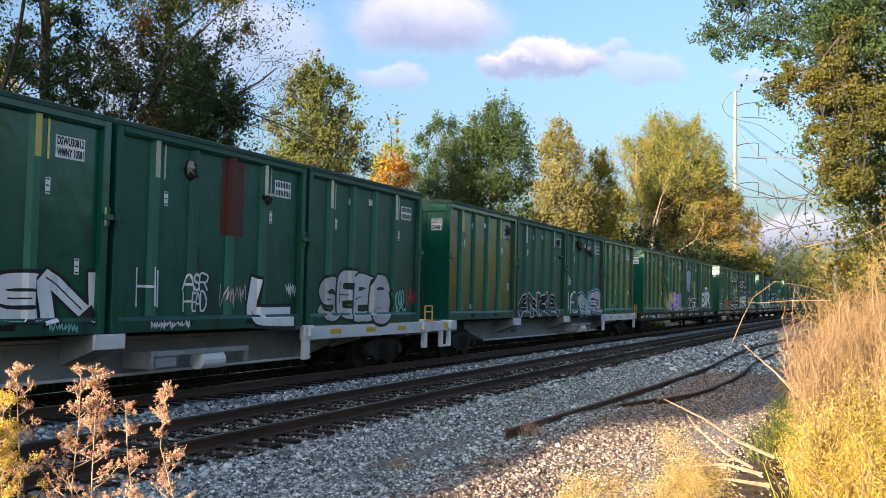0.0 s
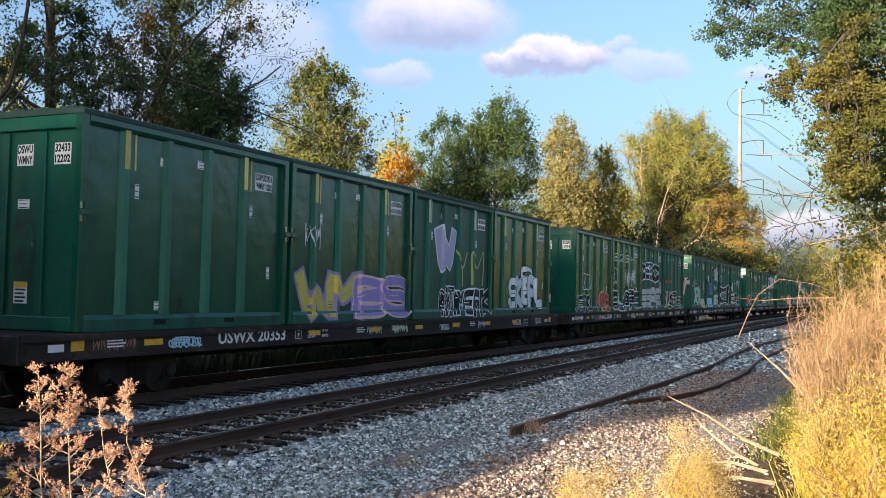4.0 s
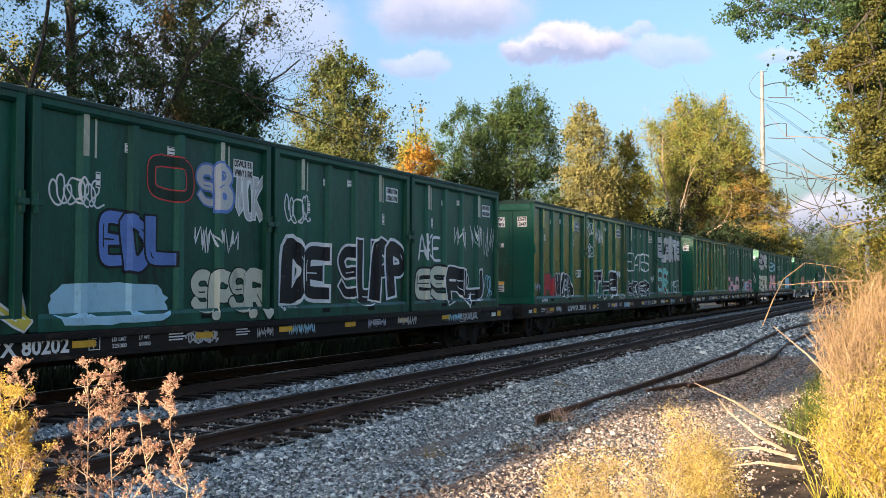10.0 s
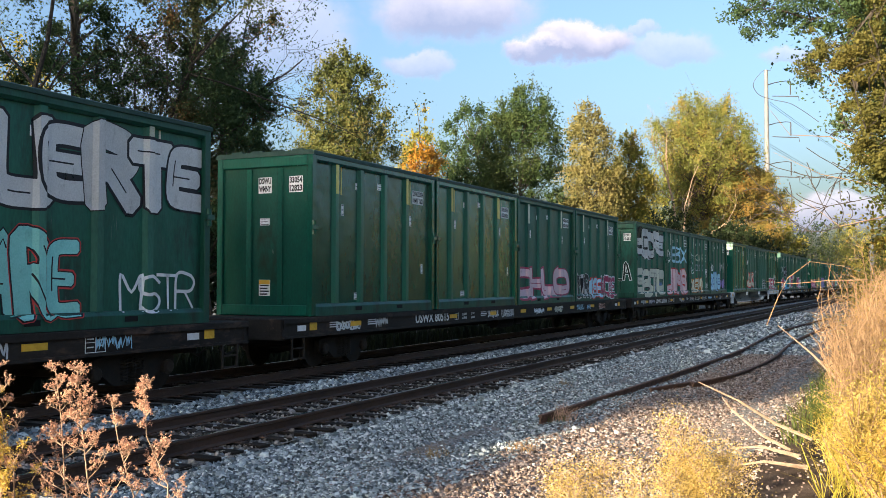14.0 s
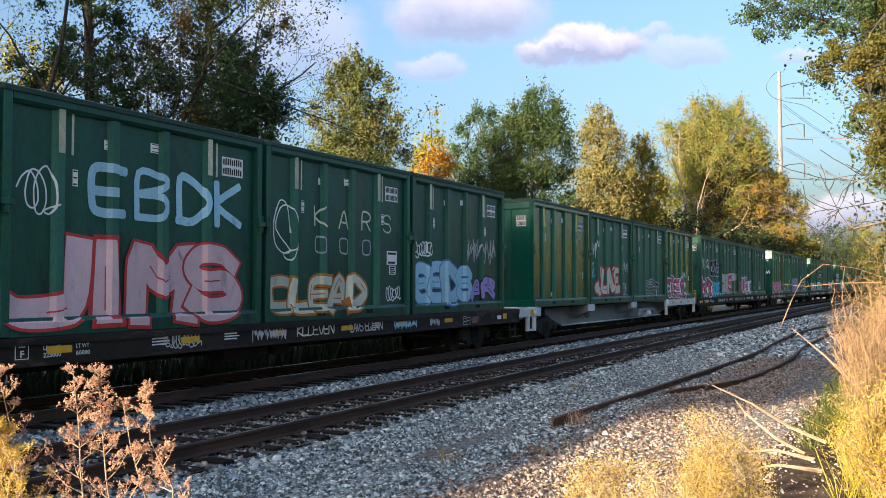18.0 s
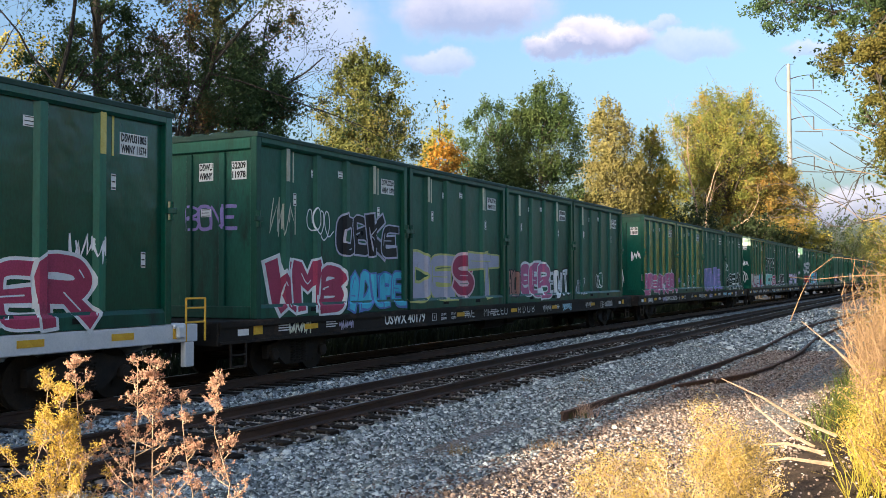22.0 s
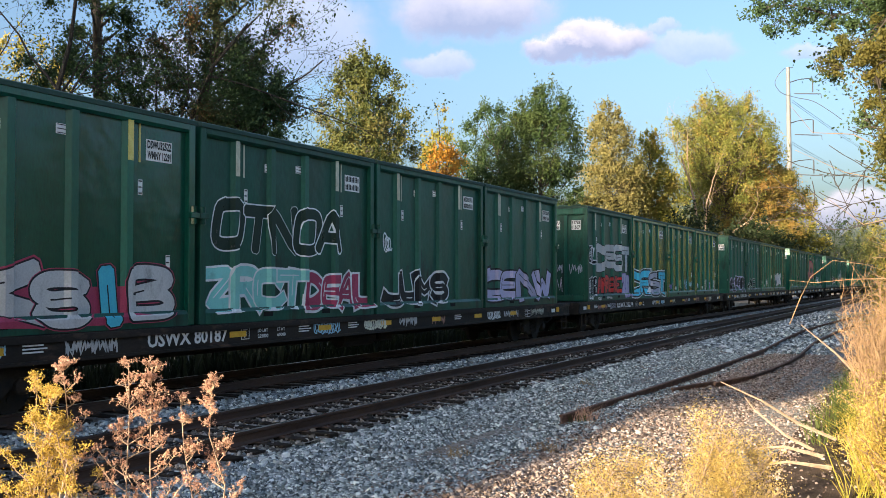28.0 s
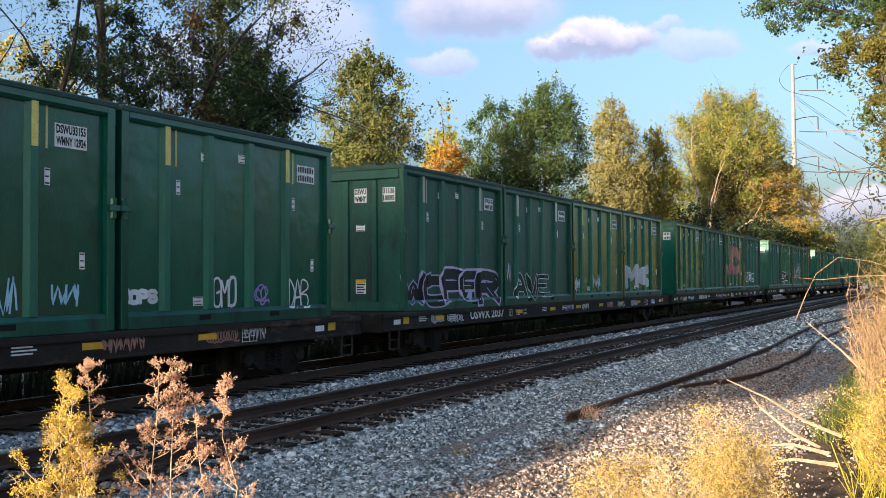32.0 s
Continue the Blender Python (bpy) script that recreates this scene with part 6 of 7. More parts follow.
def limb_tree(name, x, y, z0, limbs, r, seed, label, leaf=None, count=0, size=0.06, level=3, bark=None):
    """A tree of which the limbs show: each limb is (foot height, way, length); leaves, if any, at the twigs' ends."""
    rng = np.random.default_rng(seed)
    t = tagged(new(name), label, "tree")
    t.location = (x, y, z0)
    bm, tips = bmesh.new(), []
    top = max(f for f, _, _ in limbs)
    if top > 0.1:
        tube(bm, [(0, 0, 0), (rng.normal() * 0.1, rng.normal() * 0.1, top * 0.5), (0, 0, top)], [r * 1.25, r * 1.1, r], 8)
    for f, way, length in limbs:
        limb(bm, rng, Vector((0, 0, f)), way, length, r * 0.8, level, tips)
    part("trunk", bm, bark or M_DARKTWIG, t)
    if leaf:
        cs = np.array(tips)
        pts = cs[rng.integers(0, len(cs), count)] + rng.normal(size=(count, 3)) * size * 3.2
        blades("crown", leaf_quads(rng, pts, size), leaf, t)
    return t


def bough_tree(name, foot, fork, boughs, leaf, count, size, seed, label):
    """A tree at the edge of the wood: from its fork crooked limbs run out to boughs, each a spray of drooping leafy twigs."""
    rng = np.random.default_rng(seed)
    t = tagged(new(name), label, "tree")
    t.location = foot
    bm, pts = bmesh.new(), []
    tube(bm, [(0, 0, 0), (0.06, 0.04, fork * 0.5), (0, 0, fork)], [0.09, 0.07, 0.05], 7)
    total = sum(r * r for *_, r in boughs)
    done = []
    for x, y, z, r in sorted(boughs, reverse=True):
        c = Vector((x, y, z)) - Vector(foot)
        near = [q for q in done if (q - c).length < 0.75 and q.x > c.x]
        s = max(near, key=lambda q: (q - c).length).copy() if near else Vector((0, 0, fork * rng.uniform(0.6, 1.0)))
        done.append(c)
        m = s.lerp(c, 0.55) + Vector((0, rng.normal() * 0.15, rng.normal() * 0.16))
        tube(bm, [s, s.lerp(m, 0.5) + Vector(rng.normal(size=3) * 0.05), m, m.lerp(c, 0.5) + Vector(rng.normal(size=3) * 0.04), c], [0.013, 0.011, 0.009, 0.006, 0.003], 4, False)
        clumps = []
        for _ in range(11):
            e = c + Vector(rng.normal(size=3)) * r * 0.62 + Vector((-0.15 * r, 0, -0.1 * r))
            tube(bm, [c.lerp(m, 0.3), c.lerp(e, 0.6) + Vector((0, 0, 0.1 * r)), e], [0.005, 0.003, 0.0015], 3, False)
            clumps.append(np.array(e))
        n = int(count * r * r / total)
        k = rng.integers(0, len(clumps), n)
        pts.append(np.array(clumps)[k] + rng.normal(size=(n, 3)) * np.array([0.27, 0.27, 0.19]) * r)
    part("trunk", bm, M_DARKTWIG, t)
    blades("crown", leaf_quads(rng, np.concatenate(pts), size), leaf, t)
    return t


def bush(name, x, y, spread, height, leaf, count, size, seed, label, category="bush", slim=True):
    """Many thin stems from the ground, with leaf blades along them."""
    rng = np.random.default_rng(seed)
    t = tagged(new(name), label, category)
    t.location = (x, y, ground_z(x, y))
    bm = bmesh.new()
    pts = []
    for _ in range(26):
        a, r = rng.uniform(0, 2 * math.pi), spread * rng.uniform(0.1, 1)
        e = Vector((r * math.cos(a), r * math.sin(a), height * rng.uniform(0.45, 1.0) * (1 - 0.35 * r / spread)))
        s = Vector((e.x * 0.25, e.y * 0.25, -0.05))
        m = s.lerp(e, 0.55) + Vector((rng.normal() * 0.1, rng.normal() * 0.1, 0.1 * height))
        tube(bm, [s, m, e], [0.02, 0.012, 0.004], 4, False)
        for f in rng.uniform(0.15, 1.05, count // 26):
            p = s.lerp(m, f * 2) if f < 0.5 else m.lerp(e, f * 2 - 1)
            pts.append(np.array(p) + rng.normal(size=3) * spread * 0.13)
    tagged(part("stem", bm, M_CANE, t), kind="stuff")
    blades("foliage", leaf_quads(rng, np.array(pts), size * 1.35, -0.5, 0.16) if slim else leaf_quads(rng, np.array(pts), size), leaf, t)
    return t


def grass_patch(name, rng, n, area, height, leaf, label, lean=0.35, width=0.006):
    """Long narrow bent blades, two quads each, rooted in the ground; stuff nobody could count."""
    x0, x1, y0, y1 = area
    x, y = rng.uniform(x0, x1, n), rng.uniform(y0, y1, n)
    z = np.array([ground_z(a, b) for a, b in zip(x, y)]) - 0.02
    h = height * rng.uniform(0.4, 1.15, n)
    a = rng.uniform(0, 2 * math.pi, n)
    d = np.stack([np.cos(a), np.sin(a)], 1) * (h * lean * rng.uniform(0.2, 1.3, n))[:, None]
    b = rng.uniform(0, 2 * math.pi, n)
    w = np.stack([np.cos(b), np.sin(b), np.zeros(n)], 1) * width * rng.uniform(0.7, 1.6, n)[:, None]
    p0 = np.stack([x, y, z], 1)
    p1 = p0 + np.stack([d[:, 0] * 0.35, d[:, 1] * 0.35, h * 0.62], 1)
    p2 = p0 + np.stack([d[:, 0], d[:, 1], h * rng.uniform(0.8, 1.0, n)], 1)
    q = np.concatenate([np.stack([p0 - w, p0 + w, p1 + w * 0.7, p1 - w * 0.7], 1), np.stack([p1 - w * 0.7, p1 + w * 0.7, p2 + w * 0.1, p2 - w * 0.1], 1)])
    return tagged(blades(name, q, leaf), label, "grass", kind="stuff")


def twig_tangle(x, y, spread, height, seed):
    """Bare thin shrubs: many crooked canes that fork into fine twigs."""
    rng = np.random.default_rng(seed)
    t = tagged(new("bare_shrub"), "tangle of bare pinkish-tan twigs on the bank", "shrub")
    t.location = (x, y, ground_z(x, y))
    bm = bmesh.new()
    for _ in range(34):
        a, r = rng.uniform(0, 2 * math.pi), spread * rng.uniform(0.1, 1)
        e = Vector((r * math.cos(a), r * math.sin(a), height * rng.uniform(0.5, 1.0)))
        s = Vector((e.x * 0.4, e.y * 0.4, -0.05))
        cane = [s.lerp(e, k / 4) + Vector(rng.normal(size=3) * 0.05 * (k > 0)) for k in range(5)]
        tube(bm, cane, [0.008, 0.007, 0.006, 0.0045, 0.003], 4, False)
        for _ in range(15):
            f = rng.uniform(1.0, 4)
            i = min(3, int(f))
            p = cane[i].lerp(cane[i + 1], f - i)
            d = Vector(rng.normal(size=3)) * 0.22 * spread + Vector((0, 0, rng.uniform(0.0, 0.3)))
            tube(bm, [p, p + d * 0.4 + Vector(rng.normal(size=3) * 0.05), p + d * 0.8 + Vector(rng.normal(size=3) * 0.06), p + d], [0.004, 0.003, 0.0022, 0.0014], 3, False)
    tagged(part("cane", bm, M_CANE, t), kind="stuff")
    return t


SWAY = []      # (weed, its foot, phase)


def weed(x, y, top, z0, seed, leaf, label, wide=0.16, bushy=1.0, lean=0.0):
    """A tall dry weed: woody stem, side branches that rise and fork, and a fluffy seed head at every twig's end."""
    rng = np.random.default_rng(seed)
    t = tagged(new("tall_weed"), label, "weed", "tall weeds by the camera")
    t.location = (x, y, z0)
    h = top - z0
    pink = leaf is L_WEED
    bm = bmesh.new()
    stem = [Vector((rng.normal() * 0.004 * k - lean * (k / 8) ** 2, rng.normal() * 0.004 * k, h * k / 8)) for k in range(9)]
    tube(bm, stem, [0.0075 - 0.0007 * k for k in range(9)], 5, False)
    heads = []
    for k in range(int((26 if pink else 20) * bushy)):
        f = 1.0 - (0.62 if bushy > 0.9 else 0.42) * rng.uniform(0, 1) ** 1.15
        i = min(7, int(f * 8))
        s = stem[i].lerp(stem[i + 1], f * 8 - i)
        a = rng.uniform(0, 2 * math.pi)
        r = (wide * min(1.0, 2.6 * (1.02 - f)) + 0.02) * rng.uniform(0.6, 1.25)
        e = s + Vector((r * math.cos(a), r * math.sin(a), r * rng.uniform(0.7, 1.25)))
        m = s.lerp(e, 0.5) - Vector((0, 0, 0.12 * r))
        tube(bm, [s, m, e], [0.0030, 0.0022, 0.0010], 3, False)
        heads.append((e, 1.0))
        for _ in range(11 if pink else 15):
            g = rng.uniform(0.3 if pink else 0.45, 1.0)
            p = s.lerp(m, g * 2) if g < 0.5 else m.lerp(e, g * 2 - 1)
            q = p + Vector((rng.normal() * 0.016, rng.normal() * 0.016, rng.uniform(0.006, 0.034)))
            tube(bm, [p, q], [0.0014, 0.0008], 3, False)
            heads.append((q, 0.8))
    part("stem", bm, M_TWIG, t)
    haze = leaf is L_GOLDROD
    each = 15 if pink else 30 if haze else 20
    cs = np.repeat(np.array([p for p, _ in heads]), each, axis=0)
    pts = cs + rng.normal(size=cs.shape) * np.array([1, 1, 1.2]) * (0.0048 if pink else 0.0075 if leaf is L_YELLOW else 0.024)
    blades("seed_head", leaf_quads(rng, pts, 0.0070 if pink else 0.0048 if haze else 0.0075, -0.4, 0.36 if pink else 0.30), leaf, t)
    SWAY.append((t, Vector((x, y, z0)), seed))
    return t


def stick(points, r, label="bare pale dead branch lying over the gravel"):
    bm = bmesh.new()
    n = len(points)
    tube(bm, points, [r * (1 - 0.75 * i / (n - 1)) for i in range(n)], 6)
    ob = new("dead_branch", mesh_of("dead_branch", bm, M_TWIG if r > 0.015 else M_CANE))
    return tagged(ob, label, "branch")


def build_trees():
    # tall dark trees close behind the line
    limb_tree("roadside_tree", -26.6, 19.6, -0.7, [(3.0, (0.1, 0, 1), 12.0), (2.5, (-0.35, 0.2, 1), 9.5), (3.5, (0.28, 0.1, 1), 9.0)], 0.2, 1, "tall thin dark green tree with bare limbs", L_DARK, 4500, 0.075)
    tree("roadside_tree", -23.9, 22.8, -0.7, 19.5, 1.75, 3.4, L_DARK, 46000, 0.08, 2, "tall dark green tree in shade beside the line", clumps=84, trunk=0.28, tall=0.8)
    limb_tree("roadside_tree", -22.2, 23.6, -0.7, [(2.0, (0.25, 0, 1), 9.5), (2.0, (-0.2, 0.1, 1), 9.0)], 0.16, 28, "slim tree with crooked limbs in the gap between two dark trees", L_DARK, 8000, 0.07)
    tree("roadside_tree", -21.2, 25.0, -0.7, 18.0, 2.5, 3.0, L_RUST, 62000, 0.08, 3, "tall dark tree turning rust-brown, beside the line", clumps=100, trunk=0.28)
    tree("roadside_tree", -20.9, 25.6, -0.7, 10.2, 2.5, 2.5, L_DARK, 44000, 0.082, 4, "dark green shaded tree beside the line", clumps=80, puff=1.0)
    tree("roadside_tree", -19.4, 26.2, -0.7, 7.3, 1.3, 2.0, L_DARK, 24000, 0.08, 17, "low dark green tree close to the line", clumps=90)
    limb_tree("roadside_tree", -28.8, 19.0, -0.7, [(2.5, (0.15, 0, 1), 10.0), (3.0, (-0.25, 0.2, 1), 8.0), (2.0, (0.4, -0.1, 1), 8.0)], 0.17, 5, "thin half-bare tree beside the line", L_DARK, 3500, 0.075)
    tree("sunlit_tree", -36.5, 30.5, -0.7, 13.0, 3.0, 5.0, L_GOLD, 12000, 0.13, 19, "bright yellow tree in sun seen between dark trees", clumps=60)
    limb_tree("bare_tree", -20.6, 26.0, -0.7, [(7.5, (0.5, 0.1, 0.8), 4.6), (8.0, (0.75, 0.2, 0.35), 3.6)], 0.07, 6, "almost bare tree with thin spreading twigs", L_RUST, 700, 0.06)
    # trees farther along behind the line
    tree("tree", -33.3, 55.0, -0.7, 17.0, 2.8, 3.0, L_OLIVE, 66960, 0.138, 7, "round olive-brown tree in low sun", clumps=190, puff=1.25, tall=1.15)
    tree("small_tree", -33.2, 66.0, -0.7, 12.6, 2.0, 4.0, L_ORANGE, 11880, 0.175, 8, "small bright orange autumn tree", clumps=80, puff=1.5)
    tree("small_tree", -40.5, 80.0, -0.7, 18.0, 1.9, 5.0, L_GOLD, 9720, 0.175, 18, "slim yellow-orange autumn tree", clumps=80, puff=1.5)
    tree("tree", -31.3, 73.0, -0.7, 16.0, 3.0, 3.0, L_DARK, 44000, 0.140, 29, "dark green tree with a pointed ragged crown", clumps=110, tall=1.2)
    tree("tree", -27.4, 71.5, -0.7, 17.2, 3.3, 3.0, L_GREEN, 60000, 0.140, 9, "broad green tree with a ragged top", clumps=170, puff=1.15, tall=1.5, lean=(0.5, 0))
    tree("tree", -31.6, 104.0, -0.7, 21.4, 3.3, 4.0, L_TAN, 38880, 0.203, 10, "tall slender tan-leaved tree in low sun", clumps=150, puff=1.4)
    tree("tree", -29.6, 113.0, -0.7, 19.6, 3.2, 4.0, L_GOLD, 38880, 0.203, 11, "green-yellow tree in low sun", clumps=130, puff=1.4)
    tree("tree", -23.6, 130.0, -0.7, 25.6, 6.2, 11.0, L_AUTUMN, 66960, 0.197, 12, "large golden autumn tree with bare limbs showing", clumps=170, bare=0.5, trunk=0.42, tall=1.25, puff=1.1)
    tree("tree", -20.0, 133.0, -0.7, 20.5, 5.0, 4.0, L_AMBER, 54000, 0.175, 21, "orange-gold autumn tree beside the power pole", clumps=130, bare=0.2)
    tree("tree", -28.5, 134.0, -0.7, 20.0, 4.2, 4.0, L_OLIVE, 38880, 0.175, 22, "yellow-green tree in low sun", clumps=110)
    limb_tree("bare_tree", -24.6, 120.0, -0.7, [(1.5, (0.15, 0, 1), 17.0), (1.0, (-0.35, 0, 1), 13.0), (1.0, (0.5, 0, 1), 12.0), (0.8, (-0.7, 0, 1), 9.0)], 0.3, 23, "bare tree with pale limbs fanning upward", bark=M_TWIG)
    tree("tree", -17.8, 140.0, -0.7, 18.0, 4.0, 3.0, L_GOLD, 36720, 0.215, 13, "yellow-green tree beside the power pole", clumps=110)
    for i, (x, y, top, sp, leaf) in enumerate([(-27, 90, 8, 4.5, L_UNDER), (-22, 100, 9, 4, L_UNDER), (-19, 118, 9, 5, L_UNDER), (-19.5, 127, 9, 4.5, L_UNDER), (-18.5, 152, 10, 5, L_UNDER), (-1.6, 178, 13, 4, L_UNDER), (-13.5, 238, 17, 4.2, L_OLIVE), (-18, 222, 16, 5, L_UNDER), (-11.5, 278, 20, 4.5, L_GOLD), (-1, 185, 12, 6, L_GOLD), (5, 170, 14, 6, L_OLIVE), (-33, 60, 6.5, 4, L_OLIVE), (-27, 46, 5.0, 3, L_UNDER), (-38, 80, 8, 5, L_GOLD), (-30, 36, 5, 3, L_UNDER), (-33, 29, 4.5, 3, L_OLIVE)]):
        tree("understorey_tree", x, y, -0.7, top, sp, 0.6, leaf, 8000, 0.26, 40 + i, "low bushy tree behind the line; dark ones have shade in their leaf colour", clumps=100, trunk=0.12)


def build_shade_trees():
    """Unseen trees added behind the viewpoint to keep the near ballast and the train in shade."""
    for i, (x, y, top) in enumerate([(-33.6, -58, 24), (-35.1, -66, 27), (-36.2, -62, 21.5), (-38.0, -61, 20), (-37.2, -57, 20), (-41.4, -60, 28.5), (-46.1, -58, 27), (-51.1, -61, 28), (-56.1, -58, 29), (-62.1, -60, 27), (-68.1, -58, 26), (-35.6, -69, 20.5), (-42.1, -70, 31), (-49.1, -69, 29), (-57.1, -70, 30)]):
        tree("shade_tree", x, y, -0.7, top, 3.6, -0.4, L_GREEN, 6000, 1.8, 70 + i, "unseen green tree added behind the viewpoint to cast shade", clumps=130)
    # One more added crown, set high to shade the ground beyond the siding.
    tree("shade_tree", -27.0, -60, -0.7, 25, 2.5, 15.8, L_GREEN, 6000, 0.9, 99, "unseen high-crowned green tree added behind the viewpoint to shade the siding", clumps=80)
    # unseen trees added across the line, before the part that shows, to block glow
    wood = random.Random(4)
    for i in range(8):
        y = -48 + 6.0 * i
        tree("shade_tree", -28.5 + wood.uniform(-4, 1.0), y, -0.7, wood.uniform(17, 22) if y < -12 else 12, 3.8, 0.0, L_GREEN, 3200, 1.1, 300 + i, "unseen green tree added across the line to block glow", clumps=90)


def build_right_bank():
    rng = np.random.default_rng(31)
    grass_patch("long_grass", rng, 6500, (-0.75, 1.4, 9.6, 18), 0.75, L_GRASS, "tall yellow grass on the sunny bank beside the siding", 1.0, 0.004)
    grass_patch("green_grass", rng, 2600, (-1.5, -0.7, 13.5, 40), 0.62, L_GREENGRASS, "green grass at the foot of the bank", 0.5)
    # The undergrowth is a dark filler for the shaded gap under the train.
    grass_patch("undergrowth", rng, 12000, (-19.5, -17.0, -2, 90), 1.15, L_SHADE, "undergrowth added behind the far track, leaves darkened for the shade there", 0.5, 0.03)
    grass_patch("dry_brush", rng, 500, (0.0, 1.8, 11, 19), 1.5, L_STRAW, "tangle of tall dry tan stalks on the bank", 0.7, 0.003)
    for i, (x, y, sp, h, leaf, n, sz) in enumerate([
            (-0.32, 10.2, 0.5, 1.05, L_GOLDROD, 6364, 0.02), (-0.3, 10.9, 0.65, 1.4, L_GOLDROD, 6364, 0.023), (-0.1, 11.6, 0.8, 1.7, L_GRASS, 6364, 0.023),
            (-0.05, 13.0, 0.75, 2.5, L_STRAW, 7956, 0.02), (0.6, 13.4, 0.9, 2.9, L_STRAW, 7956, 0.02), (0.6, 12.6, 0.8, 2.4, L_STRAW, 6120, 0.02), (-0.4, 15.0, 0.8, 2.3, L_STRAW, 6364, 0.023), (1.4, 14.8, 1.0, 3.2, L_TAN, 6364, 0.026),
            (-0.5, 16.5, 0.7, 1.2, L_GRASS, 5140, 0.026), (-0.2, 19.0, 1.0, 2.6, L_STRAW, 6364, 0.03), (-0.7, 23, 1.2, 2.4, L_GOLD, 6364, 0.038), (-0.1, 28, 1.6, 3.4, L_GOLD, 7344, 0.046), (0.0, 36, 2.0, 4.2, L_GOLD, 7956, 0.061), (-0.6, 46, 2.4, 4.5, L_OLIVE, 7956, 0.076), (-0.4, 60, 3, 5.5, L_GOLD, 7956, 0.099)]):
        bush("dry_bush", x, y, sp, h, leaf, n, sz, 90 + i, "sunlit yellow-tan dry bush on the bank" if leaf in (L_GOLDROD, L_GRASS, L_GOLD) else "tangled tan dry bush on the bank")
    for i, (x, y, sp, h) in enumerate([(-0.15, 12.8, 0.6, 2.2), (0.4, 12.9, 0.8, 3.0), (0.8, 12.4, 0.8, 3.5), (-0.2, 14.4, 0.7, 2.2), (0.5, 14.6, 0.9, 2.9), (1.1, 14.0, 0.9, 3.8), (0.0, 17.0, 0.9, 2.6), (0.9, 17.5, 1.1, 3.6), (-0.3, 11.6, 0.5, 1.6), (0.3, 11.2, 0.6, 2.0), (-0.5, 12.2, 0.5, 1.9), (-0.45, 13.4, 0.6, 2.1)]):
        twig_tangle(x, y, sp, h, 150 + i)
    for i, (x, y, sp, h) in enumerate([(-0.1, 9.7, 0.6, 1.0), (-0.25, 10.4, 0.6, 1.3), (0.3, 10.6, 0.7, 1.6), (0.1, 12.0, 0.7, 1.8), (-0.45, 11.2, 0.45, 1.0), (-0.35, 11.9, 0.5, 1.3), (-0.15, 10.0, 0.45, 0.8), (0.2, 11.3, 0.6, 1.5)]):
        bush("feathery_weed", x, y, sp, h, L_YELLOW if i % 2 == 0 else L_GRASS, 8000, 0.017, 170 + i, "feathery yellow-green weeds on the sunny bank", "weeds")
    # dry tufts that grow through the stones by the old rail's end
    for x, y, n, h, leaf in ((-5.07, 15.3, 150, 0.34, L_WEED), (-5.12, 15.1, 60, 0.22, L_GREENGRASS), (-5.6, 11.5, 70, 0.20, L_STRAW), (-4.7, 12.4, 60, 0.16, L_STRAW), (-6.6, 20.0, 50, 0.2, L_STRAW)):
        grass_patch("dry_tuft", rng, n, (x - 0.16, x + 0.16, y - 0.22, y + 0.22), h, leaf, "small tuft of dry grass growing through the ballast", 0.9, 0.003)
    post = tagged(new("wooden_post"), "short pale wooden post among the brush", "post")
    post.location = (-1.6, 58, -0.4)
    bm = bmesh.new()
    tube(bm, [(0, 0, 0), (0, 0, 4.4)], [0.14, 0.12], 8)
    part("post", bm, M_POLE, post)
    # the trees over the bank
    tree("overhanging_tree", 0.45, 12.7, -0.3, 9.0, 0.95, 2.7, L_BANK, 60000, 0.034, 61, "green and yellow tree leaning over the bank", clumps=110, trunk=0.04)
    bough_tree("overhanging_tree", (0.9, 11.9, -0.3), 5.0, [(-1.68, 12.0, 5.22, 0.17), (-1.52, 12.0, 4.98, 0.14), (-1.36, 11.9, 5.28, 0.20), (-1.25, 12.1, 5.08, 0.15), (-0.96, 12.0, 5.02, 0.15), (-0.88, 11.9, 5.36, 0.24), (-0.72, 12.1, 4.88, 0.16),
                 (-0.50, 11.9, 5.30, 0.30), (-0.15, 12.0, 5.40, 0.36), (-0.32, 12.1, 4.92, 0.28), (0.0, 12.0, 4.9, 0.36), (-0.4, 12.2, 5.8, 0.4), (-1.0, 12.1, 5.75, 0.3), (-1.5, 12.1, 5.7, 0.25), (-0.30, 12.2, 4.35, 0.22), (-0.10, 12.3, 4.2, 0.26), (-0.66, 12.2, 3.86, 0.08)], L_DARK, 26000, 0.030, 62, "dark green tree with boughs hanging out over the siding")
    bough_tree("overhanging_tree", (1.0, 11.6, -0.3), 4.2, [(-0.92, 11.7, 4.36, 0.11), (-0.84, 11.7, 4.58, 0.12), (-0.66, 11.6, 4.46, 0.15), (-0.50, 11.7, 4.26, 0.12), (-0.42, 11.6, 4.64, 0.16), (-0.22, 11.6, 4.40, 0.18), (-0.25, 11.6, 5.0, 0.15), (-0.42, 11.7, 3.86, 0.13), (-0.20, 11.6, 3.82, 0.2), (-0.30, 11.7, 3.42, 0.16), (-0.08, 11.6, 3.4, 0.22), (0.0, 11.6, 4.1, 0.24)], L_LIT, 22000, 0.026, 66, "yellow-green tree over the bank, boughs coloured lighter as if sunlit")
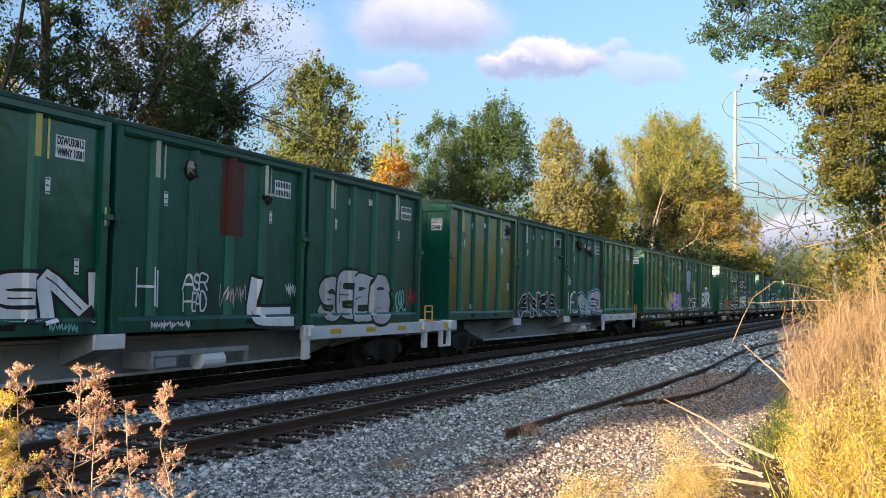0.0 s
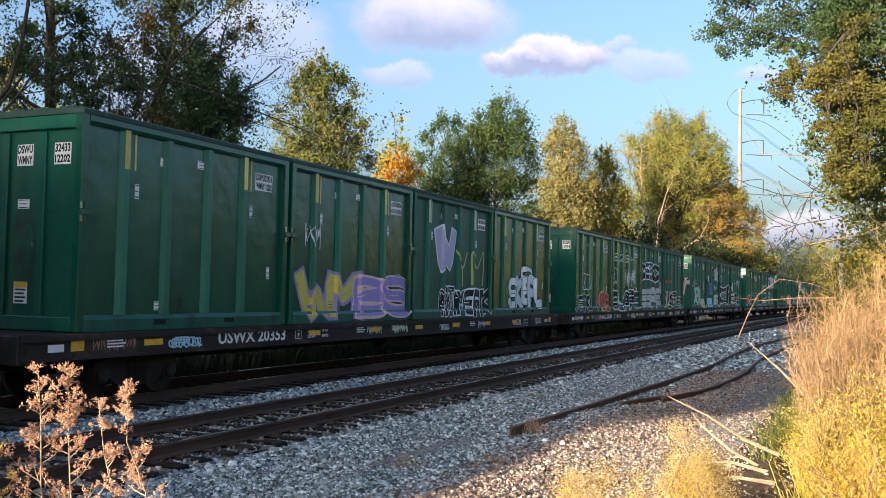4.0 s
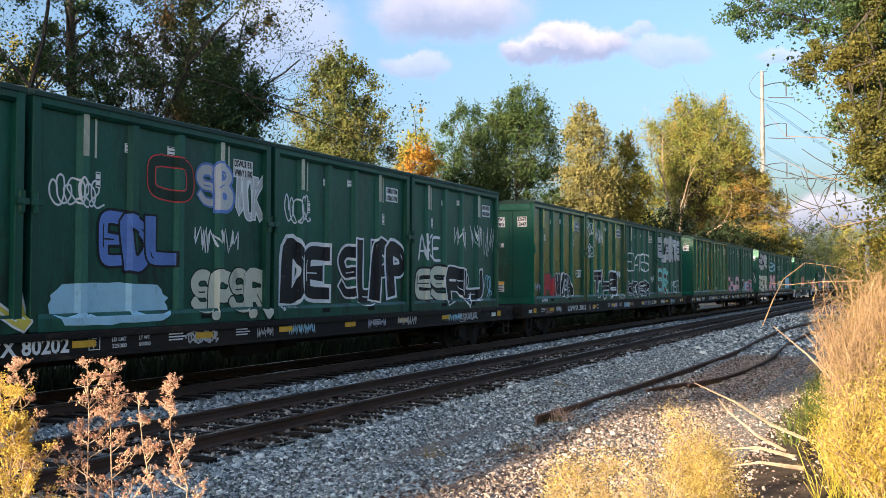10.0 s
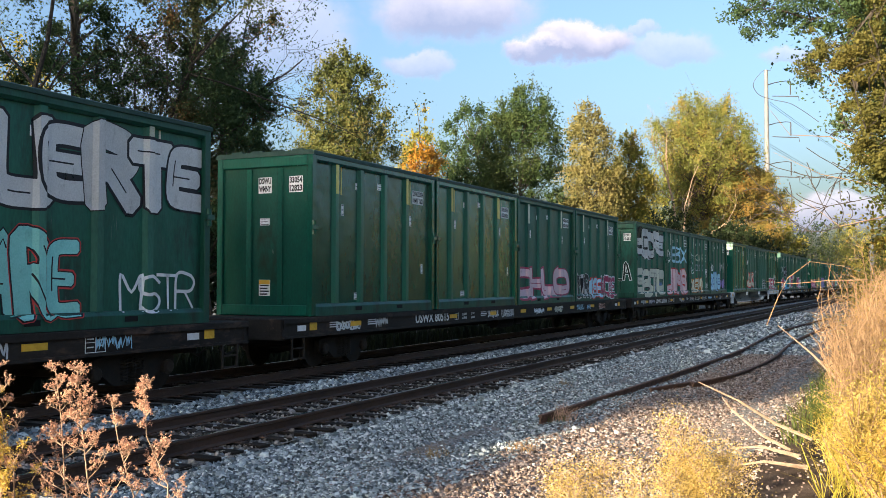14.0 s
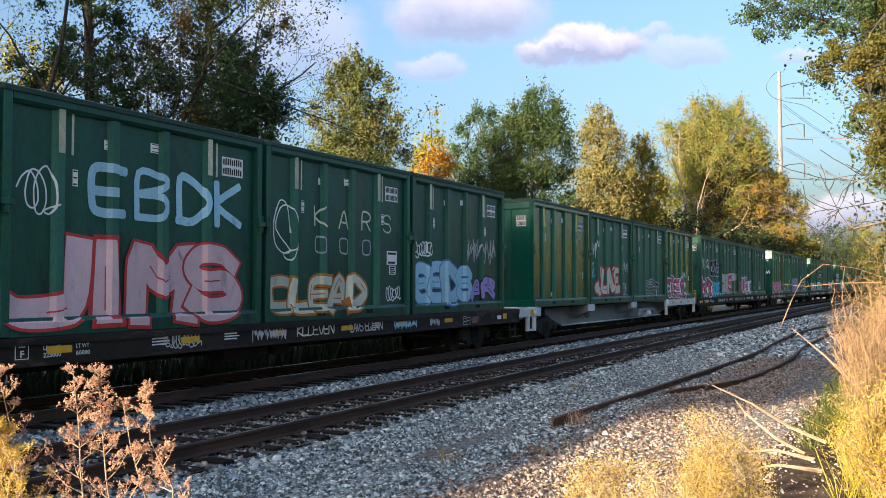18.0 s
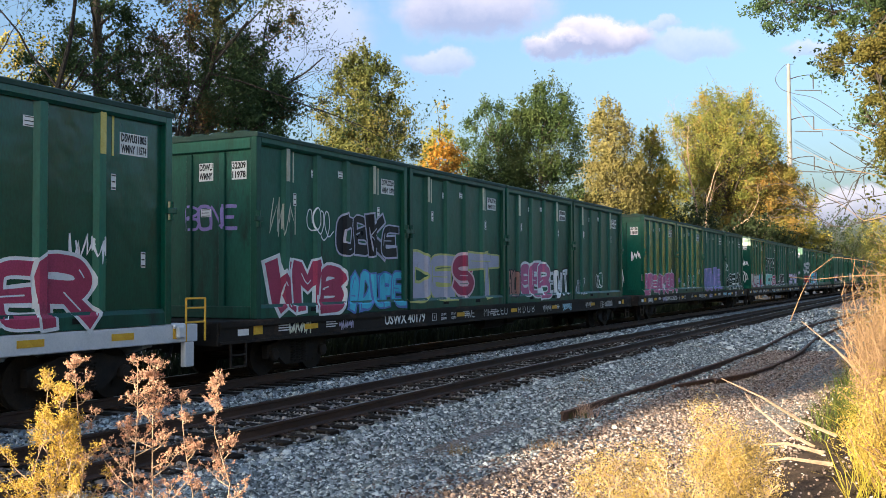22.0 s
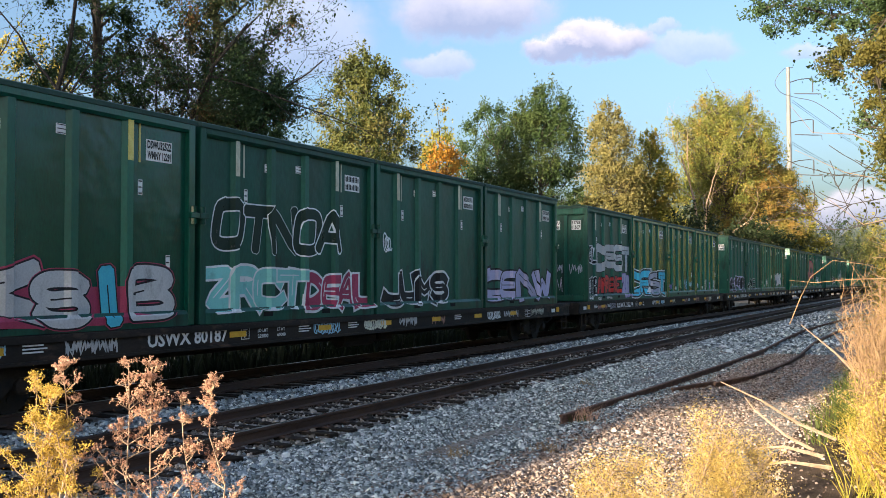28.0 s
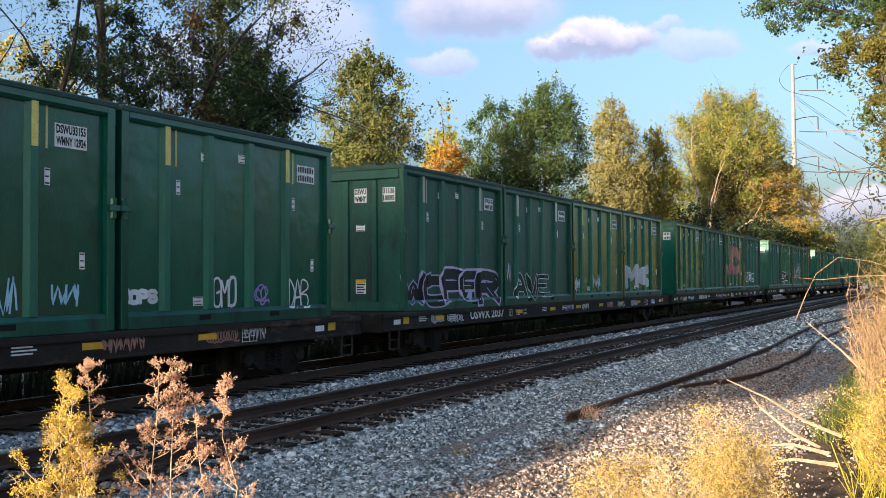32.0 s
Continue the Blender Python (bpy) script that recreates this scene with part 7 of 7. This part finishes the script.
    limb_tree("leafless_tree", 0.75, 12.5, -0.35, [(2.6, (-1, 0, 0.50), 2.0), (3.1, (-1, 0.1, 0.32), 2.1), (3.7, (-1, 0, 0.5), 1.6)], 0.009, 67, "leafless small tree with thin dark twigs reaching out of the bank", L_DARK, 150, 0.030, 2)
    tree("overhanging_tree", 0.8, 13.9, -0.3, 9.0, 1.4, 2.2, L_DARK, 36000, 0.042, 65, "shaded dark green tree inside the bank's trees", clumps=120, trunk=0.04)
    tree("overhanging_tree", 2.3, 15.6, -0.3, 9.5, 2.4, 2.4, L_GOLD, 16000, 0.07, 63, "yellow-green autumn tree above the bank", clumps=190, trunk=0.05)
    tree("overhanging_tree", 1.4, 22.0, -0.3, 7.5, 1.9, 2.0, L_GOLD, 16000, 0.08, 64, "yellow autumn tree farther along the bank", clumps=120, trunk=0.06, bare=0.3)
    # an unseen row of trees added along the bank for the containers to reflect
    wood = random.Random(9)
    for i in range(31):
        y = -32 + 6.6 * i
        tree("bank_tree", (5.4 if y > 24 else 8.5) + wood.uniform(-0.6, 2.2) + bend(y), y, -0.3, wood.uniform(6.4, 8.8), wood.uniform(2.7, 3.4), 0.0, (L_GOLD, L_OLIVE, L_AUTUMN, L_GOLD, L_GREEN)[i % 5], 4200, 0.31, 200 + i, "unseen yellow-green autumn tree added along the bank for the containers to reflect", clumps=90, trunk=0.14)
    # dead branches
    stick([(-1.05, 12.6, 0.05), (-1.45, 12.5, 0.22), (-1.85, 12.3, 0.5), (-2.32, 12.2, 0.72)], 0.026)
    stick([(-1.25, 12.1, -0.02), (-1.55, 12.0, 0.15), (-1.9, 12.05, 0.42), (-2.02, 12.1, 0.56)], 0.024)
    stick([(-1.1, 11.6, 0.0), (-1.5, 11.6, 0.08), (-1.86, 11.7, 0.02)], 0.028)
    stick([(-1.0, 11.5, -0.1), (-1.45, 11.45, -0.06), (-1.8, 11.5, -0.14)], 0.028)
    stick([(-0.75, 12.8, 0.75), (-1.05, 12.7, 1.08), (-1.42, 12.55, 1.42)], 0.02)
    stick([(-2.4, 13.6, -0.36), (-2.9, 13.75, -0.32), (-3.5, 13.9, -0.36)], 0.03, "pale dead branch lying on the gravel")
    stick([(-1.55, 12.55, 1.42), (-1.42, 12.55, 1.75), (-1.3, 12.55, 2.0), (-1.05, 12.6, 2.2), (-0.7, 12.7, 2.15), (-0.3, 12.8, 2.0)], 0.007, "thin bare twig arching out of the bank")
    stick([(-0.4, 12.6, 1.98), (-0.85, 12.6, 1.97), (-1.25, 12.55, 1.93), (-1.55, 12.5, 1.96)], 0.007, "thin bare twig reaching over the siding")
    stick([(0.4, 12.6, 3.0), (-0.1, 12.6, 2.75), (-0.7, 12.5, 2.62), (-1.1, 12.5, 2.95)], 0.008, "thin bare twig reaching over the siding")
    stick([(0.5, 12.6, 3.3), (-0.2, 12.6, 3.35), (-0.8, 12.5, 3.7), (-1.25, 12.5, 3.75), (-1.5, 12.4, 4.1)], 0.008, "thin bare twig under the overhanging tree")
    stick([(0.5, 12.6, 3.0), (-0.3, 12.6, 3.1), (-0.9, 12.5, 3.25), (-1.45, 12.5, 3.55)], 0.007, "thin bare twig under the overhanging tree")


def build_weeds():
    for i, (x, y, top, leaf, bushy, wide, lean) in enumerate([
            (-3.36, 3.08, 1.60, L_WEED, 1.1, 0.13, 0.0), (-3.14, 3.20, 1.59, L_WEED, 1.35, 0.15, 0.0), (-3.08, 3.29, 1.58, L_WEED, 1.25, 0.14, 0.0), (-2.98, 3.38, 1.44, L_WEED, 0.7, 0.07, 0.0), (-2.86, 3.46, 1.50, L_WEED, 0.85, 0.10, 0.0),
            (-3.34, 2.98, 1.46, L_YELLOW, 1.1, 0.20, 0.0), (-3.40, 3.04, 1.54, L_YELLOW, 1.0, 0.18, 0.14), (-3.28, 2.96, 1.34, L_YELLOW, 1.1, 0.19, 0.0), (-3.38, 2.94, 1.30, L_YELLOW, 1.0, 0.19, 0.06)]):
        weed(x, y, top, -0.35, 110 + i, leaf, "tall dry weed with pinkish-tan seed heads in the sun" if leaf is L_WEED else "tall yellow goldenrod in the sun", wide, bushy, lean)
    for i, (x, y, top, wide) in enumerate([(-0.655, 3.2, 1.53, 0.06), (-0.645, 3.22, 1.47, 0.08), (-0.67, 3.18, 1.40, 0.11), (-0.60, 3.2, 1.36, 0.12), (-0.62, 3.3, 1.31, 0.15), (-0.86, 3.2, 1.33, 0.16), (-0.95, 3.1, 1.29, 0.17), (-0.53, 3.35, 1.35, 0.16), (-1.04, 3.2, 1.22, 0.16), (-0.78, 3.1, 1.31, 0.17), (-0.68, 3.05, 1.28, 0.17), (-0.90, 3.25, 1.24, 0.17)]):
        weed(x, y, top, -0.35, 130 + i, L_GOLDROD, "yellow goldenrod close to the viewpoint in the sun", wide, 1.4)


def litter():
    """A crumpled plastic bag."""
    bm = bmesh.new()
    bmesh.ops.create_icosphere(bm, subdivisions=3, radius=1)
    for v in bm.verts:
        k = 1 + 0.5 * noise.noise(v.co * 1.9) + 0.25 * noise.noise(v.co * 5)
        v.co = Vector((v.co.x * 0.17 * k, v.co.y * 0.12 * k, max(0, v.co.z + 0.3) * 0.10 * k))
    ob = tagged(new("plastic_bag", mesh_of("plastic_bag", bm, M_WHITE)), "crumpled white plastic bag lying by the rail", "litter")
    ob.location = (-7.55, 6.9, -0.27)


def parked_car(x, y, turn, paint, label):
    """A car in the lot beyond the trees: lower body, cabin with glass, bumpers, wheels and lamps."""
    car = tagged(new("parked_car"), label, "car", "cars in the lot")
    car.matrix_world = pose(x, y, -0.7, 0, 0, turn)
    bm = bmesh.new()
    prism(bm, [(-0.86, 0.28), (0.86, 0.28), (0.92, 0.55), (0.88, 0.86), (-0.88, 0.86), (-0.92, 0.55)], -2.2, 2.2)
    bmesh.ops.bevel(bm, geom=bm.edges[:], offset=0.07, segments=2, affect="EDGES")
    part("body", bm, paint, car)
    bm = bmesh.new()
    vs = [bm.verts.new(p) for p in ((-0.8, -1.3, 0.84), (0.8, -1.3, 0.84), (0.8, 1.6, 0.84), (-0.8, 1.6, 0.84), (-0.62, -0.6, 1.42), (0.62, -0.6, 1.42), (0.62, 1.0, 1.42), (-0.62, 1.0, 1.42))]
    for f in ((0, 1, 5, 4), (1, 2, 6, 5), (2, 3, 7, 6), (3, 0, 4, 7)):
        bm.faces.new([vs[i] for i in f])
    part("cabin_glass", bm, M_INK, car)
    bm = bmesh.new()
    box(bm, -0.64, 0.64, -0.62, 1.02, 1.40, 1.46, 0.02)
    part("roof", bm, paint, car)
    for sx in (-1, 1):
        for y0 in (-1.35, 1.35):
            bm = bmesh.new()
            tube(bm, [(sx * 0.72, y0, 0.32), (sx * 0.93, y0, 0.32)], [0.32, 0.31], 18)
            part("wheel", bm, M_INK, car)
        bm = bmesh.new()
        box(bm, sx * 0.66 - 0.16, sx * 0.66 + 0.16, -2.215, -2.15, 0.58, 0.70, 0.01)
        part("headlight", bm, M_WHITE, car)
    return car


def build_lot():
    litter()
    parked_car(-37.5, 31.5, 70, M_INK, "black parked car in the lot behind the line")
    parked_car(-38.6, 28.2, 75, M_GREY, "grey parked car in the lot behind the line")
    parked_car(-35.5, 35.0, 66, M_WHITECAR, "white parked car in the lot behind the line")
    post = tagged(new("lamp_post"), "slim grey lamp post in the lot", "lamp post")
    post.location = (-33.8, 30.2, -0.7)
    bm = bmesh.new()
    tube(bm, [(0, 0, 0), (0, 0, 5.2)], [0.07, 0.05], 8)
    part("post", bm, M_POLE, post)
    bm = bmesh.new()
    box(bm, -0.1, 0.5, -0.12, 0.12, 5.15, 5.27, 0.02)
    part("lamp_head", bm, M_POLE, post)


def build_pole():
    p = tagged(new("power_pole"), "tall pale steel power pole with curved arms and wires", "power pole")
    p.location = (-21.4, 176.5, -0.7)
    bm = bmesh.new()
    tube(bm, [(0, 0, 0), (0, 0, 20), (0, 0, 39.7)], [0.62, 0.46, 0.30], 14)
    part("shaft", bm, M_POLE, p)
    for z in (37.0, 29.9, 23.0):
        bm = bmesh.new()
        tube(bm, [(0, 0, z), (1.5, -0.1, z + 0.35), (3.2, -0.2, z + 0.45), (4.0, -0.2, z + 0.3)], [0.09, 0.07, 0.06, 0.05], 6)
        part("arm", bm, M_UNDER, p)
        bm = bmesh.new()
        tube(bm, [(4.0, -0.2, z + 0.3), (4.0, -0.2, z - 2.0)], [0.11, 0.11], 6)
        part("insulator", bm, M_WIRE, p)
        bm = bmesh.new()
        tube(bm, [(1.0, -0.2, z - 2.0), (4.0, -0.2, z - 2.3), (5.3, -0.2, z - 2.4), (5.4, -0.2, z - 3.2)], [0.07, 0.09, 0.07, 0.05], 6)
        part("clamp", bm, M_WIRE, p)
    for z, out in ((34.0, 0.6), (33.6, 0.6), (26.6, 0.6), (26.2, 0.6), (19.8, 5.3)):
        bm = bmesh.new()
        tube(bm, [(out + 0.95 * k, 7.1 * k - 0.2, z - 0.30 * k + 0.012 * k * k) for k in range(17)], [0.032] * 17, 4, False)
        part("wire", bm, M_WIRE, p)
    bm = bmesh.new()
    tube(bm, smooth3([(0.8, 0, 39.6), (-0.7, 0, 39.5), (-2.2, 0, 37.4), (-1.2, -0.2, 35.4), (1.2, -0.4, 34.3), (4.0, -0.6, 33.4), (6.5, -0.8, 31.6), (8.6, -1.0, 29.8)]), [0.05] * 29, 4, False)
    part("jumper", bm, M_WIRE, p)


def smooth3(pts):
    """The same soft curve in space."""
    flat, deep = smooth([(x, z) for x, _, z in pts]), smooth([(x, y) for x, y, _ in pts])
    return [(u, y, v) for (u, v), (_, y) in zip(flat, deep)]


def build_clouds():
    """A far sheet of air that carries the clouds of this evening, clear everywhere else."""
    m = bpy.data.materials.new("evening_clouds")
    m.use_nodes = True
    n, l = m.node_tree.nodes, m.node_tree.links
    n.remove(n["Principled BSDF"])
    tc = n.new("ShaderNodeTexCoord")
    warp = n.new("ShaderNodeTexNoise")
    warp.inputs["Scale"].default_value, warp.inputs["Detail"].default_value, warp.inputs["Roughness"].default_value = 0.013, 9, 0.66
    l.new(tc.outputs["Object"], warp.inputs[0])
    off = n.new("ShaderNodeVectorMath")
    off.operation = "MULTIPLY_ADD"
    off.inputs[1].default_value, off.inputs[2].default_value = (110, 0, 70), (-55, 0, -35)
    l.new(warp.outputs["Color"], off.inputs[0])
    add = n.new("ShaderNodeVectorMath")
    l.new(tc.outputs["Object"], add.inputs[0])
    l.new(off.outputs[0], add.inputs[1])
    total, shade = None, None
    for cx, cz, rx, rz, amp in CLOUDS:
        mp = n.new("ShaderNodeMapping")
        mp.vector_type = "POINT"
        mp.inputs["Location"].default_value = (-cx / rx, 0, -cz / rz)
        mp.inputs["Scale"].default_value = (1 / rx, 0, 1 / rz)
        l.new(add.outputs[0], mp.inputs[0])
        ln = n.new("ShaderNodeVectorMath")
        ln.operation = "LENGTH"
        l.new(mp.outputs[0], ln.inputs[0])
        mr = n.new("ShaderNodeMapRange")
        mr.interpolation_type = "SMOOTHSTEP"
        mr.inputs[1].default_value, mr.inputs[2].default_value, mr.inputs[3].default_value, mr.inputs[4].default_value = 1.06, 0.60, 0.0, amp
        l.new(ln.outputs["Value"], mr.inputs[0])
        sp, mu = n.new("ShaderNodeSeparateXYZ"), n.new("ShaderNodeMath")
        mu.operation = "MULTIPLY"
        l.new(mp.outputs[0], sp.inputs[0])
        l.new(sp.outputs[2], mu.inputs[0])
        l.new(mr.outputs[0], mu.inputs[1])
        if total is None:
            total, shade = mr.outputs[0], mu.outputs[0]
        else:
            ad = n.new("ShaderNodeMath")
            l.new(shade, ad.inputs[0])
            l.new(mu.outputs[0], ad.inputs[1])
            shade = ad.outputs[0]
            mx = n.new("ShaderNodeMath")
            mx.operation = "MAXIMUM"
            l.new(total, mx.inputs[0])
            l.new(mr.outputs[0], mx.inputs[1])
            total = mx.outputs[0]
    ramp = n.new("ShaderNodeValToRGB")
    ramp.color_ramp.elements[0].position, ramp.color_ramp.elements[1].position = 0.28, 0.85
    ramp.color_ramp.elements[0].color, ramp.color_ramp.elements[1].color = (0.30, 0.33, 0.48, 1), (0.74, 0.67, 0.74, 1)
    half = n.new("ShaderNodeMath")
    half.operation = "MULTIPLY_ADD"
    half.inputs[1].default_value, half.inputs[2].default_value = 0.5, 0.5
    l.new(shade, half.inputs[0])
    l.new(half.outputs[0], ramp.inputs[0])
    em, tr, mix = n.new("ShaderNodeEmission"), n.new("ShaderNodeBsdfTransparent"), n.new("ShaderNodeMixShader")
    em.inputs[1].default_value = CLOUD_GLOW
    l.new(ramp.outputs[0], em.inputs[0])
    l.new(total, mix.inputs[0])
    l.new(tr.outputs[0], mix.inputs[1])
    l.new(em.outputs[0], mix.inputs[2])
    l.new(mix.outputs[0], n["Material Output"].inputs[0])
    bm = bmesh.new()
    vs = [bm.verts.new(p) for p in ((-1100, 0, -100), (1100, 0, -100), (1100, 0, 900), (-1100, 0, 900))]
    bm.faces.new(vs)
    me = bpy.data.meshes.new("cloud_backdrop")
    bm.to_mesh(me)
    bm.free()
    me.materials.append(m)
    ob = tagged(new("cloud_backdrop", me), "pinkish evening clouds in a blue sky, far away", "clouds", kind="structure")
    ob.matrix_world = pose(-math.sin(radians(25)) * 1500, math.cos(radians(25)) * 1500, 0, 0, 0, 25)
    ob.visible_shadow = False


CLOUD_GLOW = 0.41
# places on the far sheet: across, up, half width, half height, density
CLOUDS = [(5, 428, 150, 60, 0.85), (200, 376, 104, 36, 0.95), (130, 362, 60, 24, 0.9), (-43, 340, 62, 26, 0.55), (346, 362, 90, 26, 0.5), (300, 392, 34, 16, 0.5), (520, 352, 50, 18, 0.5), (585, 108, 150, 36, 0.75), (-265, 385, 130, 80, 0.5), (-430, 330, 130, 80, 0.5)]


# ---- wind from the train ----
LEAN = [(0, 1.9, 9.0), (1, -1.7, 8.7), (2, -4.2, 8.3), (3, -5.0, 8.0), (6, -7.5, 6.0), (7, -7.4, 4.7), (8, -6.7, 3.3), (9, -3.7, 2.0), (10, -2.6, 1.0), (11, -0.3, 0.0), (12, -1.9, -1.0), (13, -4.9, -0.8), (14, -8.7, -0.6), (14.5, -5.6, -0.5), (16.5, -5.2, -0.1), (17, -4.3, 0.0), (18, -9.4, 0.5), (19, -8.2, 1.0), (20, -2.7, 1.5), (21, 2.0, 1.7), (22, 1.0, 1.8), (23, -2.2, 2.0), (24, -2.2, 1.8), (25, -1.9, 1.6), (25.5, 0.3, 1.5), (27.5, -0.0, 1.1), (28, 0.1, 1.0), (29, 0.9, 0.9), (30, 1.6, 0.8), (31, 2.3, 0.6), (32, 2.7, 0.5)]


def sway():
    """The weeds lean in the wind of the train: those by the line to and fro, those close by first down, then up."""
    ts, left, near = zip(*LEAN)
    for t, foot, seed in SWAY:
        rows = []
        for k in range(65):
            u = k / 2
            a = 0.5 * math.sin(1.9 * u + seed) + 0.3 * math.sin(4.1 * u + 0.7 * seed)
            b = 0.6 * math.sin(2.3 * u + 1.3 * seed)
            if foot.x < -2:
                m = pose(*foot, b, a + float(np.interp(u, ts, left)), 0)
            else:
                m = pose(*foot, b - 2.2 * float(np.interp(u, ts, near)), a, 0)
            rows.append((u, m))
        walk(t, rows)


# ---- build ----
build_ground()
build_tracks()
build_siding()
build_trees()
build_shade_trees()
build_right_bank()
build_weeds()
build_pole()
build_lot()
build_clouds()
build_train()
build_graffiti()
build_tears()
srng = np.random.default_rng(3)
scatter_stones("ballast_stones", srng, 46000, -7.75, -4.6, 7, 40, 0.0175, "loose grey crushed stone on the ballast shoulder")
scatter_stones("gravel_stones", srng, 7000, -3.0, -1.5, 7, 30, 0.015, "thinning gravel at the foot of the bank", None, 0.6)
scatter_stones("gravel_stones", srng, 1600, -1.6, 0.2, 8, 30, 0.013, "scattered small stones on the dark ground under the bank", None, 0.6)
scatter_stones("gravel_stones", srng, 25000, -5.0, -2.7, 7, 32, 0.0165, "brownish gravel and small stones on the siding ground", None, 0.6)
scatter_stones("ballast_stones", srng, 11000, -11.6, -10.2, 7, 55, 0.028, "loose grey crushed stone between the two tracks")
scatter_stones("track_stones", srng, 9000, NEAR_X - 1.25, NEAR_X + 1.25, 4, 45, 0.022, "dirty brown-grey stones between the rails", -0.205, 0.4)
scatter_stones("ballast_stones", srng, 9000, -7.9, -6.9, 6, 60, 0.028, "loose grey crushed stone beside the tie ends")
scatter_stones("ballast_stones", srng, 9000, -7.6, -3.0, 32, 75, 0.045, "loose grey crushed stone on the ballast shoulder farther off")


def near_stones():
    """The larger stones nearest to the viewpoint, each one loose on the ground."""
    rng = random.Random(21)
    kinds = []
    for k in range(8):
        bm = bmesh.new()
        bmesh.ops.create_icosphere(bm, subdivisions=1, radius=1)
        for v in bm.verts:
            v.co = Vector((v.co.x * rng.uniform(0.75, 1.25), v.co.y * rng.uniform(0.75, 1.25), v.co.z * rng.uniform(0.5, 0.8)))
        kinds.append(mesh_of("stone", bm, M_STONE if k < 5 else M_SOILSTONE))
    ground = bpy.data.objects["ground"]
    for k in range(290):
        x, y = rng.uniform(-7.4, -2.4), 7.0 + 6.0 * rng.random() ** 1.4
        o = shared("stone", rng.choice(kinds[:5] if x < -5 else kinds), ground, (x, y, ground_z(x, y) + 0.006))
        r = rng.uniform(0.014, 0.026)
        o.scale, o.rotation_euler = (r, r, r), (rng.uniform(-0.4, 0.4), rng.uniform(-0.4, 0.4), rng.uniform(0, 6.28))


near_stones()
motions()
